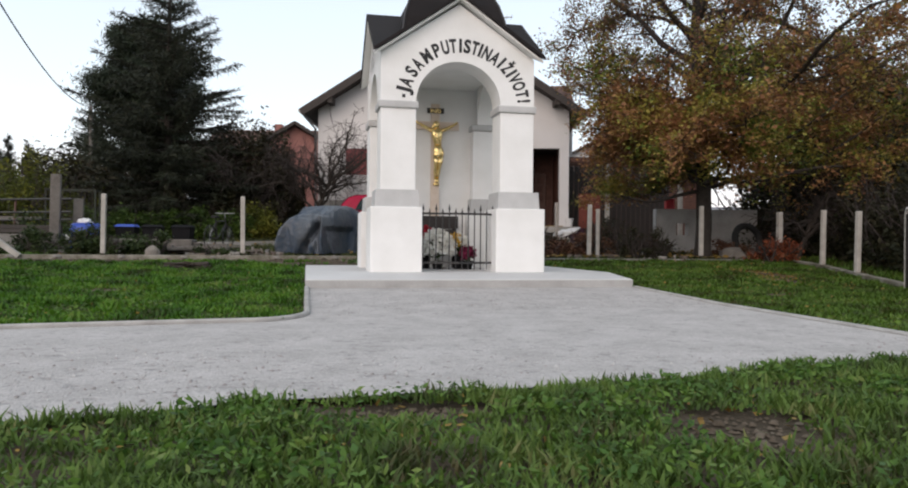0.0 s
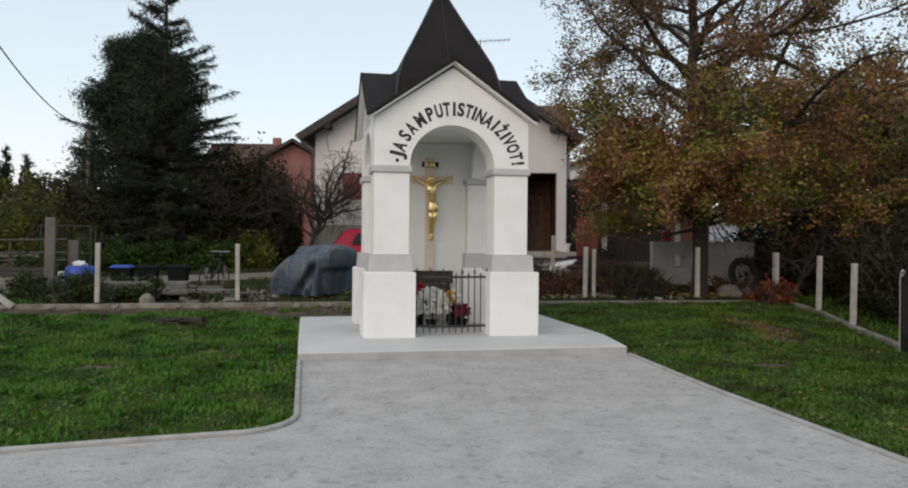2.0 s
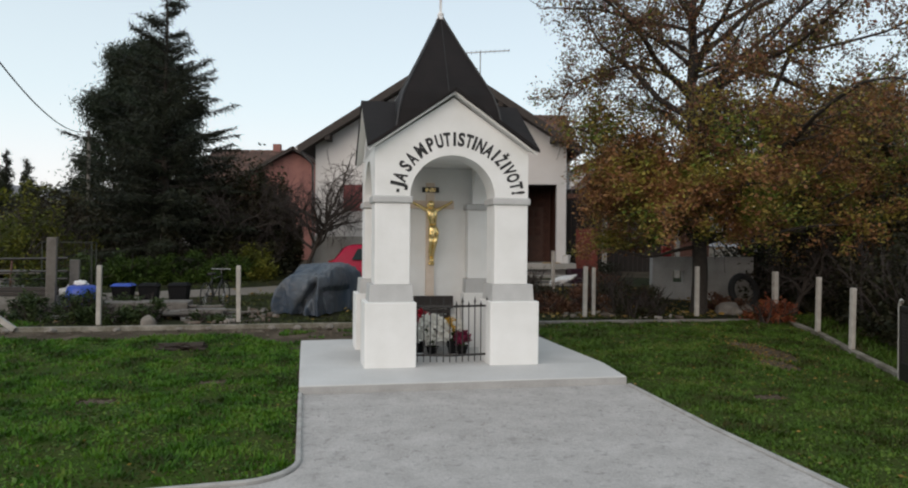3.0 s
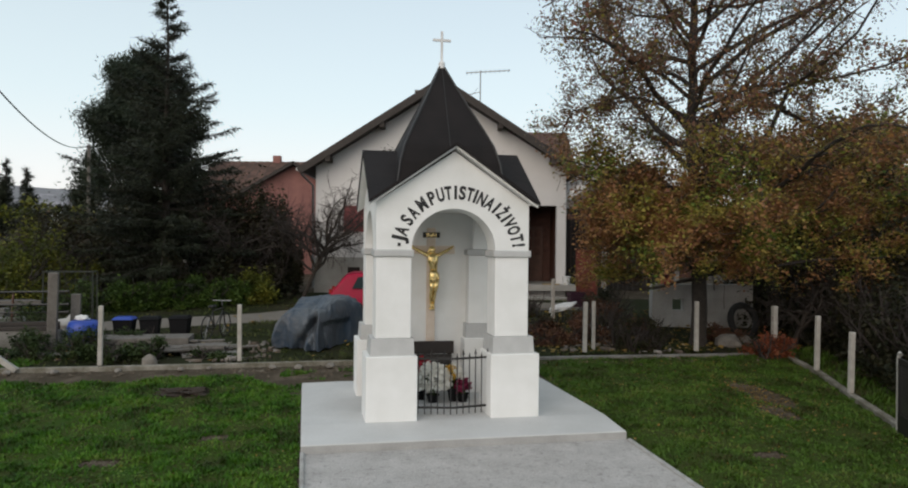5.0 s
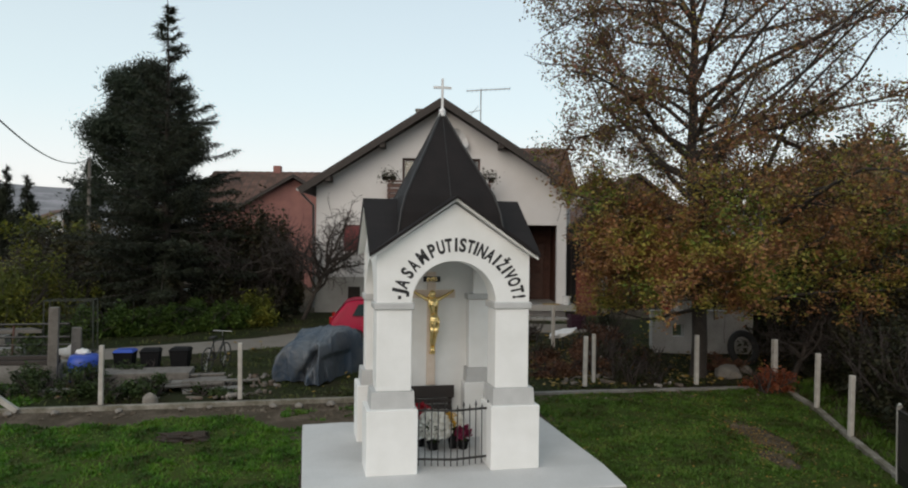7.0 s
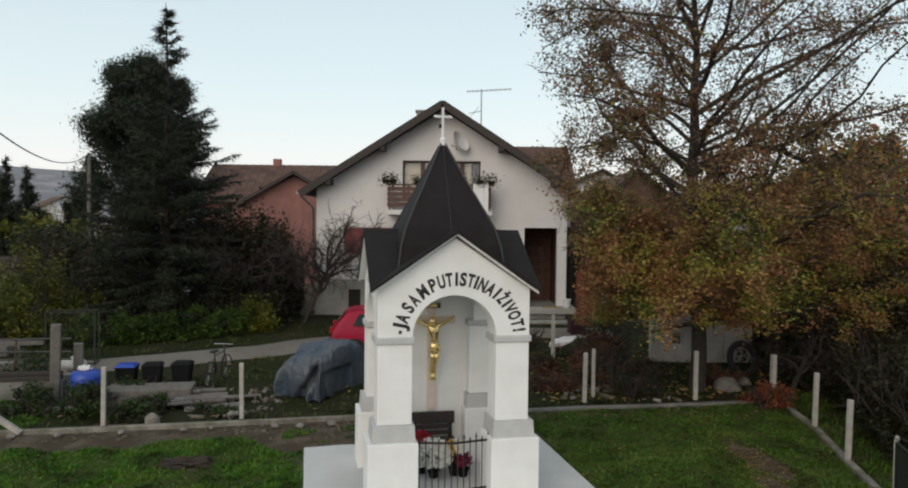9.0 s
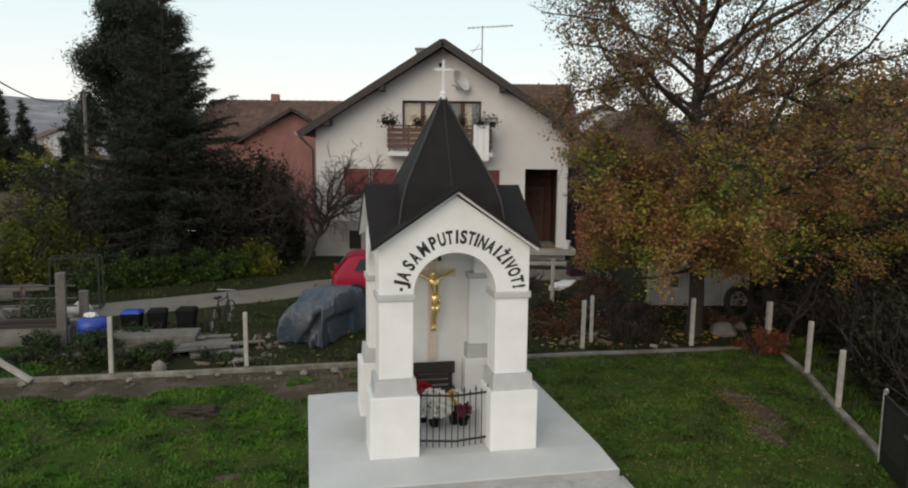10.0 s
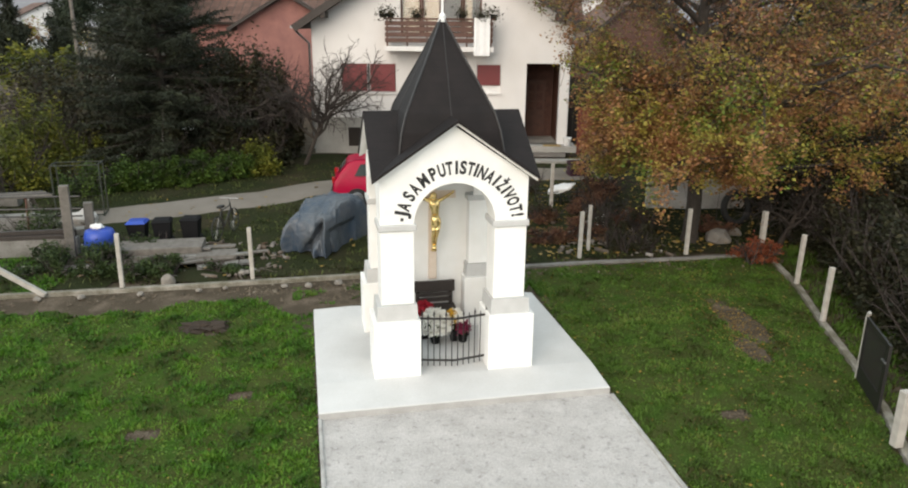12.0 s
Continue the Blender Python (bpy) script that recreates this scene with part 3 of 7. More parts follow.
cpart("vault_ceiling", box(-SH_OUT + 0.4, SH_OUT - 0.4, 0.62, DEEP - 0.36, 3.305, 3.35), WHITE)

# cross-gabled roof: four ridges meet in the middle, four valleys run to the corners
EU, EV = 1.28, MID + 0.05


def cross_roof(top, under, eu, ev):
    bm = bmesh.new()

    def roof_side(dz):
        c = bm.verts.new((0, MID, RIDGE + dz))
        ends = [bm.verts.new(p) for p in ((0, MID - ev, RIDGE + dz), (eu + 0.02, MID, RIDGE + dz), (0, MID + ev, RIDGE + dz), (-eu, MID, RIDGE + dz))]
        cor = [bm.verts.new((su * eu, MID + sv * ev, EAVE_H + dz)) for su, sv in ((-1, -1), (1, -1), (1, 1), (-1, 1))]
        for k in range(4):
            bm.faces.new((c, ends[k], cor[k]))
            bm.faces.new((c, cor[(k + 1) % 4], ends[k]))
        ring = []
        for k in range(4):
            ring += [cor[k], ends[k]]
        return ring

    r0, r1 = roof_side(top), roof_side(under)
    for k in range(8):
        bm.faces.new((r0[k], r0[(k + 1) % 8], r1[(k + 1) % 8], r1[k]))
    return bm


cpart("gable_roof", cross_roof(0.03, -0.015, EU, EV), FELT, "brown-black bitumen shingles")
cpart("eaves_board", cross_roof(-0.018, -0.05, EU - 0.02, EV - 0.05), WHITE, "white painted board under the eaves")

# spire: square, each face lightly creased down its middle, flaring at the foot
TIP = 5.66
SPIRE = [(0.84, 3.5), (0.815, 3.72), (0.77, 4.02), (0.695, 4.28), (0.54, 4.60), (0.28, 5.12), (0.03, TIP)]
ROUND = [(-1, -1.1), (0, -1.14), (1, -1.1), (1.04, 0), (1, 1.1), (0, 1.14), (-1, 1.1), (-1.03, 0)]
bm = bmesh.new()
rings = [[bm.verts.new((a * h, MID + b * h, z)) for a, b in ROUND] for h, z in SPIRE]
for r, s in zip(rings, rings[1:]):
    for k in range(8):
        bm.faces.new((r[k], r[(k + 1) % 8], s[(k + 1) % 8], s[k]))
bm.faces.new(rings[-1])
cpart("spire", bm, FELT, "steep shingled spire flaring at its foot")
for a, b in ROUND:
    w = 0.018 if abs(a) == 1 else 0.006
    v, f = tubes([[((a * h, MID + b * h, z + 0.004), w) for h, z in SPIRE]], 6)
    ob = stuff_part("hip_cap", mesh_np("hip_cap", v, [f], FLASHING), chapel, "worn grey hip flashing")
    ob.location = HERE
finial = bmesh.new()
bmesh.ops.create_uvsphere(finial, u_segments=16, v_segments=10, radius=0.055, matrix=Matrix.Translation((0, MID, TIP + 0.05)))
bmesh.ops.create_cone(finial, cap_ends=True, segments=16, radius1=0.08, radius2=0.045, depth=0.07, matrix=Matrix.Translation((0, MID, TIP)))
cpart("finial", finial, WHITE_PLASTIC, "white ball finial", smooth=True)
rc = bmesh.new()
box(-0.02, 0.02, MID - 0.015, MID + 0.015, TIP + 0.08, 6.25, 0.005, rc)
box(-0.15, -0.02, MID - 0.015, MID + 0.015, 6.08, 6.12, 0, rc)
box(0.02, 0.15, MID - 0.015, MID + 0.015, 6.08, 6.12, 0, rc)
cpart("roof_cross", rc, WHITE_PLASTIC, "white metal cross")


def glyph(ch, size, thick, bold):
    cu = bpy.data.curves.new("glyph", "FONT")
    cu.body, cu.size, cu.extrude, cu.offset = ch, size, thick, bold
    cu.resolution_u = 4
    tmp = new("glyph", cu)
    bpy.context.view_layer.update()
    me = bpy.data.meshes.new_from_object(tmp.evaluated_get(bpy.context.evaluated_depsgraph_get()))
    bpy.data.objects.remove(tmp)
    return me


# the inscription runs round the arch, drifting outwards at its ends
TEXT = (("-", 173.5, 0.05), ("J", 168.3, 0.095), ("A", 159.6, 0.125), ("S", 148.0, 0.10), ("A", 138.4, 0.115), ("M", 126.4, 0.135), ("P", 114.8, 0.105), ("U", 105.6, 0.112), ("T", 97.6, 0.108), ("I", 90.2, 0.04), ("S", 83.4, 0.105), ("T", 75.6, 0.108), ("I", 69.8, 0.04), ("N", 62.9, 0.12), ("A", 53.9, 0.125), ("I", 46.3, 0.04), ("Ž", 39.3, 0.105), ("I", 33.0, 0.04), ("V", 27.2, 0.12), ("O", 19.8, 0.122), ("T", 12.2, 0.108), ("!", 5.9, 0.042))
for ch, deg, wide in TEXT:
    me = glyph(ch, 0.27, 0.002, 0.0105)
    xs = [v.co.x for v in me.vertices]
    lo, hi = min(xs), max(xs)
    for v in me.vertices:
        v.co.x = (v.co.x - (lo + hi) / 2) * wide / (hi - lo)
        v.co.y -= 0.098
    me.materials.clear()
    me.materials.append(LETTER)
    ob = child(new("letter", me), chapel)
    out = float(np.interp(deg, [5, 25, 45, 60, 90, 130, 160, 174], [0.99, 0.95, 0.915, 0.885, 0.88, 0.862, 0.868, 0.885]))
    ang = radians(deg)
    ob.matrix_local = Matrix.Translation(HERE) @ Matrix.Translation((0.02 + out * math.cos(ang), 0.127, 2.655 + out * math.sin(ang))) @ pose(0, 0, 0, 0, 90 - deg, 0) @ pose(0, 0, 0, 90)


# ---- house behind ----
def slat_shutter(parent, x0, x1, z0, z1, y, mat, n=14):
    sh = part("roller_shutter", box(x0, x1, y, y + 0.03, z0, z1), mat, parent, "wine-red roller shutter")
    for i in range(n):
        z = z0 + (z1 - z0) * (i + 0.15) / n
        part("slat", box(x0 + 0.02, x1 - 0.02, y - 0.015, y, z, z + (z1 - z0) / n * 0.7), mat, sh)
    return sh


def tiled_slope(parent, a, b, c, d, mat, rows=14, cols=24, thick=0.08):
    """Roof slope: eave a-b, ridge d-c, with courses of tiles in one mesh."""
    a, b, c, d = (Vector(p) for p in (a, b, c, d))
    n = (b - a).cross(d - a).normalized()
    if n.z < 0:
        n = -n
    bm = bmesh.new()
    lowv = [bm.verts.new(p - n * thick) for p in (a, b, c, d)]
    topv = [bm.verts.new(p) for p in (a, b, c, d)]
    bm.faces.new(lowv)
    bm.faces.new(topv)
    for k in range(4):
        bm.faces.new((lowv[k], lowv[(k + 1) % 4], topv[(k + 1) % 4], topv[k]))
    deck = part("roof_slope", bm, FASCIA, parent)
    V, F = [], []
    for i in range(rows):
        f0, f1 = i / rows, (i + 1.12) / rows
        f1 = min(f1, 1)
        for j in range(cols):
            g0, g1 = j / cols + 0.002, (j + 1) / cols - 0.002
            k = len(V)
            for f, g, h in ((f0, g0, 0.03), (f0, g1, 0.03), (f1, g1, 0.008), (f1, g0, 0.008)):
                p = a.lerp(b, g).lerp(d.lerp(c, g), f) + n * h
                V.append(p[:])
            m0 = a.lerp(b, (g0 + g1) / 2).lerp(d.lerp(c, (g0 + g1) / 2), f0) + n * 0.055
            m1 = a.lerp(b, (g0 + g1) / 2).lerp(d.lerp(c, (g0 + g1) / 2), f1) + n * 0.03
            V += [m0[:], m1[:]]
            F += [(k, k + 4, k + 5, k + 3), (k + 4, k + 1, k + 2, k + 5)]
    tagged(stuff_part("roof_tiles", mesh_np("roof_tiles", V, [F], mat), deck), "brown clay tiles", kind="stuff")
    return deck


HX, HY, HZ = -0.43, 27.5, 0.85
house = root("house", "two-storey pale rendered house with wine-red shutters and balcony", "house", pose(HX, HY, HZ))


def hz(z):
    return z - HZ


E_L = 4.75
slope = 0.642
wall_top = hz(8.9 - slope * E_L - 0.2)
peak = hz(8.65)
holes = [rect(-1.5, 1.46, hz(5.2), hz(6.75)), rect(-3.72, -1.68, hz(3.17), hz(4.2)), rect(1.3, 2.2, hz(3.17), hz(4.2)), rect(-0.14, 0.0, hz(7.98), hz(8.14)), rect(-3.5, -3.05, hz(1.15), hz(1.85)), rect(3.15, 4.4, hz(1.28), hz(4.25))]
part("front_wall", panel([(-E_L, hz(0.6)), (E_L, hz(0.6)), (E_L, wall_top), (0, peak), (-E_L, wall_top)], holes, 0, 0.3), HOUSE_WALL, house)
part("left_wall", box(-E_L, -E_L + 0.3, 0.3, 11, hz(0.6), wall_top), HOUSE_WALL, house)
part("right_wall", box(E_L - 0.3, E_L, 3.2, 11, hz(0.6), wall_top), HOUSE_WALL, house)
part("rear_wall", panel([(-E_L, hz(0.6)), (E_L, hz(0.6)), (E_L, wall_top), (0, peak), (-E_L, wall_top)], [], 10.7, 11), HOUSE_WALL, house)
# inner wall, floor and porch ceiling carry the room's shade in their colour
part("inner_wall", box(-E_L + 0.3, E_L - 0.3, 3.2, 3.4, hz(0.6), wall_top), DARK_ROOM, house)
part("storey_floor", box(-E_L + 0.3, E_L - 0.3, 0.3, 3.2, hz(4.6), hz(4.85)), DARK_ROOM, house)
part("porch_floor", box(2.6, E_L + 0.3, -0.6, 3.2, hz(1.06), hz(1.28)), PLINTH, house, "grey concrete porch floor")
part("porch_partition", box(2.7, 2.9, 0.3, 3.2, hz(1.28), hz(4.3)), BROWN_WOOD, house)
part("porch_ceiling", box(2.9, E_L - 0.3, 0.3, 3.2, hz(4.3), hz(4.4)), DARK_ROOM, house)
part("porch_screen", box(E_L - 0.3, E_L - 0.22, 0.3, 3.2, hz(1.28), hz(4.3)), BROWN_WOOD, house, "dark boarded porch side")
PORCH_WOOD = material("red_brown_panelling", (0.11, 0.048, 0.034), 0.8, tint=(0.055, 0.024, 0.018), scale=5, bump=0.15)
porch_wall = part("porch_panelling", box(2.9, E_L - 0.3, 2.22, 2.28, hz(1.28), hz(4.3)), PORCH_WOOD, house, "red-brown boarded porch wall")
for i in range(12):
    part("board", box(2.91 + i * 0.128, 3.025 + i * 0.128, 2.195, 2.22, hz(1.28), hz(4.3)), PORCH_WOOD, porch_wall)
porch_door = part("porch_door", box(3.35, 4.15, 2.13, 2.19, hz(1.28), hz(3.5), 0.01), BROWN_WOOD, house, "brown wooden door with small panels")
for r_ in range(3):
    for c_ in range(2):
        part("panel", box(3.46 + c_ * 0.32, 3.72 + c_ * 0.32, 2.115, 2.13, hz(2.35 + r_ * 0.36), hz(2.65 + r_ * 0.36)), PORCH_WOOD, porch_door, "lighter brown panel")
part("porch_step", box(2.9, 5.2, -1.2, -0.6, hz(0.5), hz(0.84)), PLINTH, house, "grey concrete step")
part("plinth", box(-E_L - 0.03, 3.0, -0.04, 0.0, hz(0.5), hz(2.22)), PLINTH, house, "bare grey plinth render")
# flat near-black panel on the plinth, painted as a shaded opening
part("cellar_window", box(-3.5, -3.05, -0.06, -0.04, hz(1.15), hz(1.85)), DARK_ROOM, house, "cellar opening given as a painted dark panel")
RO = 0.5
for s_, nm in ((-1, "left"), (1, "right")):
    ex = s_ * (E_L + RO)
    ez = hz(8.9) - slope * (E_L + RO)
    tiled_slope(house, (ex, -0.75, ez), (ex, 11.5, ez), (0, 11.5, hz(8.9)), (0, -0.75, hz(8.9)), ROOF_TILE, 16, 26, 0.16)
    part("verge_board", bar((ex, -0.78, ez - 0.12), (0, -0.78, hz(8.78)), 0.05, 0.26), FASCIA, house, "dark brown verge board")
    part("gutter", bar((ex - s_ * -0.05, -0.75, ez - 0.06), (ex - s_ * -0.05, 11.4, ez - 0.06), 0.13, 0.13, sides=8), ZINC, house, "zinc gutter")
    for f in (0.42, 0.8):
        part("purlin_end", box(ex * f - 0.09, ex * f + 0.09, -0.75, 0.02, hz(8.9) - slope * (E_L + RO) * f - 0.42, hz(8.9) - slope * (E_L + RO) * f - 0.2), FASCIA, house)
v, f = tubes([[((-E_L - 0.45, -0.68, wall_top - 0.1), 0.045), ((-E_L - 0.4, -0.66, wall_top - 0.35), 0.045), ((-E_L - 0.08, -0.1, wall_top - 0.75), 0.045), ((-E_L - 0.06, -0.07, 0.2), 0.045)]], 8)
stuff_part("downpipe", mesh_np("downpipe", v, [f], ZINC), house, "zinc downpipe")
for x0, x1 in ((-3.72, -2.73), (-2.67, -1.68), (1.3, 2.2)):
    wz = part("window", box(x0, x1, 0.1, 0.16, hz(3.17), hz(4.2)), WHITE_PLASTIC, house)
    slat_shutter(wz, x0 + 0.03, x1 - 0.03, hz(3.19) if x0 < 1 else hz(3.45), hz(4.18), 0.03, SHUTTER_RED)
    part("window_sill", box(x0 - 0.03, x1 + 0.03, -0.08, 0.1, hz(3.11), hz(3.165)), HOUSE_WALL, wz)
# balcony
bd = part("balcony_door", box(-1.5, 1.46, 0.2, 0.26, hz(6.68), hz(6.75)), BROWN_WOOD, house, "brown framed glazed balcony doors")
for x in (-1.47, -0.78, -0.7, -0.05, 0.05, 0.72, 0.8, 1.43):
    part("mullion", box(x - 0.035, x + 0.035, 0.2, 0.26, hz(5.2), hz(6.68)), BROWN_WOOD, bd)
for x0, x1 in ((-1.43, -0.81), (-0.66, -0.09), (0.09, 0.68), (0.84, 1.39)):
    g = part("pane", box(x0, x1, 0.225, 0.235, hz(5.2), hz(6.68)), GLASS, bd)
    g.visible_shadow = False
# curtains behind the panes, their pale colour doubling as reflected sky
for x0, x1 in ((-1.42, -0.82), (-0.64, -0.1), (0.86, 1.1)):
    part("curtain", box(x0, x1, 0.34, 0.36, hz(5.0), hz(6.66)), CURTAIN, bd, "beige curtain, made paler for sky reflected in the panes")
bal = part("balcony", box(-2.0, 1.85, -1.05, 0.0, hz(4.68), hz(4.85), 0.01), HOUSE_WALL, house)
for z in (4.98, 5.17, 5.36, 5.55):
    part("board", box(-1.96, 1.81, -1.03, -1.0, hz(z), hz(z + 0.15)), BROWN_WOOD, bal, "brown wooden board")
    for x in (-1.98, 1.79):
        part("board", box(x, x + 0.03, -1.0, 0, hz(z), hz(z + 0.15)), BROWN_WOOD, bal, "brown wooden board")
for x in (-1.9, -1.2, -0.5, 0.2, 0.9, 1.75):
    part("baluster", box(x - 0.03, x + 0.03, -0.995, -0.94, hz(4.85), hz(5.75)), BROWN_WOOD, bal)
part("hand_rail", box(-2.02, 1.87, -1.06, -0.95, hz(5.75), hz(5.81), 0.01), BROWN_WOOD, bal)
ch = part("chimney", box(-1.05, -0.62, 1.2, 1.7, hz(7.9), hz(8.78)), PLINTH, house, "grey rendered chimney")
part("chimney_cap", box(-1.1, -0.57, 1.15, 1.75, hz(8.78), hz(8.84)), OLD_CONCRETE, ch)
part("vent", box(-0.14, 0.0, 0.12, 0.15, hz(7.98), hz(8.14)), BLACK_PLASTIC, house, "small dark gable vent")

antenna = root("roof_antenna", "thin grey television aerial standing on the roof", "antenna", pose(1.1, 29.6, 8.25))
part("mast", bar((0, 0, -0.4), (0, 0, 1.6), 0.05, sides=8), ZINC, antenna)
part("boom", bar((-0.6, 0, 1.5), (1.2, 0, 1.62), 0.035), ZINC, antenna)
for i in range(10):
    part("element", bar((-0.55 + i * 0.19, -0.3, 1.5 + i * 0.0125), (-0.55 + i * 0.19, 0.3, 1.5 + i * 0.0125), 0.014), ZINC, antenna)
part("element", bar((-0.5, 0, 0.62), (0, 0, 0.72), 0.03), ZINC, antenna)
part("element", bar((-0.42, 0, 0.5), (-0.1, 0, 0.9), 0.02), ZINC, antenna)

dish = root("satellite_dish", "pale satellite dish fixed to the gable wall", "satellite dish", pose(0.1, 27.25, 7.35))
bm = bmesh.new()
prof = [(r, 0.22 * r * r / 0.16) for r in np.linspace(0, 0.42, 7)]
prev = None
for r, h in prof:
    ring = [bm.verts.new((r * math.cos(a), r * math.sin(a), h)) for a in np.linspace(0, 2 * math.pi, 24, endpoint=False)] if r else [bm.verts.new((0, 0, 0))]
    if prev and len(prev) == 1:
        for k in range(24):
            bm.faces.new((prev[0], ring[k], ring[(k + 1) % 24]))
    elif prev:
        for k in range(24):
            bm.faces.new((prev[k], ring[k], ring[(k + 1) % 24], prev[(k + 1) % 24]))
    prev = ring
ob = part("reflector", bm, WHITE_PLASTIC, dish, smooth=True)
ob.matrix_local = pose(0, -0.1, 0, 62, 0, 55)
part("arm", bar((0, -0.05, -0.1), (-0.2, -0.5, -0.1), 0.03), ZINC, dish)
part("bracket", bar((0, 0.26, -0.15), (0, -0.05, -0.1), 0.05), ZINC, dish)


# ---- inside the chapel ----
def site_root(name, label, category, u, v, z, turn=0.0, group="", kind=""):
    return root(name, label, category, SITE @ pose(u, v, z, 0, 0, turn), group, kind)


cross = site_root("wall_cross", "pale wooden cross fixed to the rear chapel wall", "cross", 0.0, BACK, 1.06)
part("upright", box(-0.075, 0.075, -0.05, 0.0, 0.0, 1.98, 0.006), OAK, cross)
part("crossbeam", box(-0.40, 0.42, -0.046, -0.002, 1.53, 1.67, 0.006), OAK, cross)
plate = part("title_plate", box(-0.15, 0.15, -0.062, -0.05, 1.81, 1.905, 0.003), BLACK_STEEL, cross, "small black plate")
me = glyph("INRI", 0.1, 0.001, 0.002)
me.materials.clear()
me.materials.append(GOLD)
ob = child(new("inscription", me), plate)
ob.matrix_local = pose(-0.098, -0.064, 1.822, 90, 0, 0)


def corpus():
    """A plain gilded figure: lofted limbs and drapery in one mesh."""
    bm = bmesh.new()

    def limb(points, seg=12):
        prev = None
        for (x, y, z), rx, ry in points:
            ring = [bm.verts.new((x + rx * math.cos(a), y + ry * math.sin(a), z)) for a in np.linspace(0, 2 * math.pi, seg, endpoint=False)]
            if prev:
                for k in range(seg):
                    bm.faces.new((prev[k], prev[(k + 1) % seg], ring[(k + 1) % seg], ring[k]))
            else:
                bm.faces.new(ring[::-1])
            prev = ring
        bm.faces.new(prev)

    def arm(points, seg=10):
        """A limb along x, its rings upright."""
        prev = None
        for (x, y, z), r in points:
            ring = [bm.verts.new((x, y + r * 0.8 * math.cos(a), z + r * math.sin(a))) for a in np.linspace(0, 2 * math.pi, seg, endpoint=False)]
            if prev:
                for k in range(seg):
                    bm.faces.new((prev[k], prev[(k + 1) % seg], ring[(k + 1) % seg], ring[k]))
            else:
                bm.faces.new(ring)
            prev = ring
        bm.faces.new(prev)

    # shoulders, chest, waist
    limb([((0.02, -0.115, 1.16), 0.062, 0.05), ((0.01, -0.125, 1.24), 0.07, 0.055), ((0.0, -0.135, 1.33), 0.092, 0.065), ((0.0, -0.13, 1.41), 0.10, 0.06), ((0, -0.12, 1.46), 0.085, 0.045), ((0, -0.12, 1.485), 0.035, 0.03)], 16)
    # drapery about the hips, knotted at one side
    limb([((0.015, -0.125, 0.96), 0.075, 0.06), ((0.02, -0.13, 1.0), 0.082, 0.066), ((0.02, -0.125, 1.10), 0.080, 0.062), ((0.015, -0.12, 1.18), 0.066, 0.053)], 16)
    limb([((0.10, -0.13, 0.93), 0.014, 0.016), ((0.10, -0.135, 1.03), 0.022, 0.024), ((0.085, -0.13, 1.12), 0.022, 0.024)], 8)
    # legs bent at the knees, feet together on a block
    for s in (-1, 1):
        limb([((0.0 + s * 0.018, -0.105, 0.60), 0.026, 0.03), ((0.005 + s * 0.024, -0.10, 0.70), 0.034, 0.036), ((0.012 + s * 0.03, -0.125, 0.79), 0.034, 0.036), ((0.02 + s * 0.034, -0.155, 0.87), 0.042, 0.044), ((0.02 + s * 0.038, -0.135, 1.0), 0.052, 0.05)], 10)
        limb([((s * 0.015, -0.135, 0.53), 0.022, 0.03), ((s * 0.016, -0.12, 0.565), 0.026, 0.036), ((s * 0.018, -0.105, 0.61), 0.026, 0.028)], 8)
        arm([((s * 0.07, -0.12, 1.43), 0.042), ((s * 0.14, -0.11, 1.455), 0.036), ((s * 0.2, -0.10, 1.49), 0.033), ((s * 0.28, -0.09, 1.53), 0.029), ((s * 0.325, -0.08, 1.56), 0.02), ((s * 0.35, -0.075, 1.575), 0.03), ((s * 0.375, -0.07, 1.59), 0.014)])
    # bowed head with hair falling to one shoulder
    bmesh.ops.create_uvsphere(bm, u_segments=16, v_segments=12, radius=1, matrix=Matrix.Translation((-0.02, -0.15, 1.525)) @ Matrix.Diagonal((0.05, 0.056, 0.07, 1)))
    bmesh.ops.create_uvsphere(bm, u_segments=12, v_segments=8, radius=1, matrix=Matrix.Translation((-0.015, -0.13, 1.54)) @ Matrix.Diagonal((0.066, 0.058, 0.06, 1)))
    limb([((-0.065, -0.13, 1.44), 0.018, 0.02), ((-0.07, -0.13, 1.5), 0.028, 0.028), ((-0.05, -0.13, 1.55), 0.03, 0.03)], 8)
    box(-0.05, 0.05, -0.11, -0.05, 0.48, 0.525, 0.006, bm)
    for v in bm.verts:
        v.co += Vector((noise.noise(v.co * 38), noise.noise(v.co * 41 + Vector((5, 0, 0))), noise.noise(v.co * 36 + Vector((0, 7, 0))))) * 0.007
    return bm


figure = part("statue", corpus(), GOLD, None, smooth=True)
figure.matrix_world = SITE @ pose(0.015, BACK, 1.13)
tagged(figure, "gilded metal statue on the wooden cross", "statue")

bench = site_root("bench", "dark stained slatted wooden bench against the rear wall", "bench", 0.01, 1.86, FLOOR)
for x in (-0.31, 0.31):
    part("leg", box(x - 0.03, x + 0.03, -0.25, -0.19, 0, 0.42), DARK_WOOD, bench)
    part("leg", box(x - 0.03, x + 0.03, 0.12, 0.18, 0, 0.87), DARK_WOOD, bench)
for i in range(3):
    part("seat_slat", box(-0.36, 0.36, -0.27 + i * 0.13, -0.16 + i * 0.13, 0.42, 0.45, 0.006), DARK_WOOD, bench)
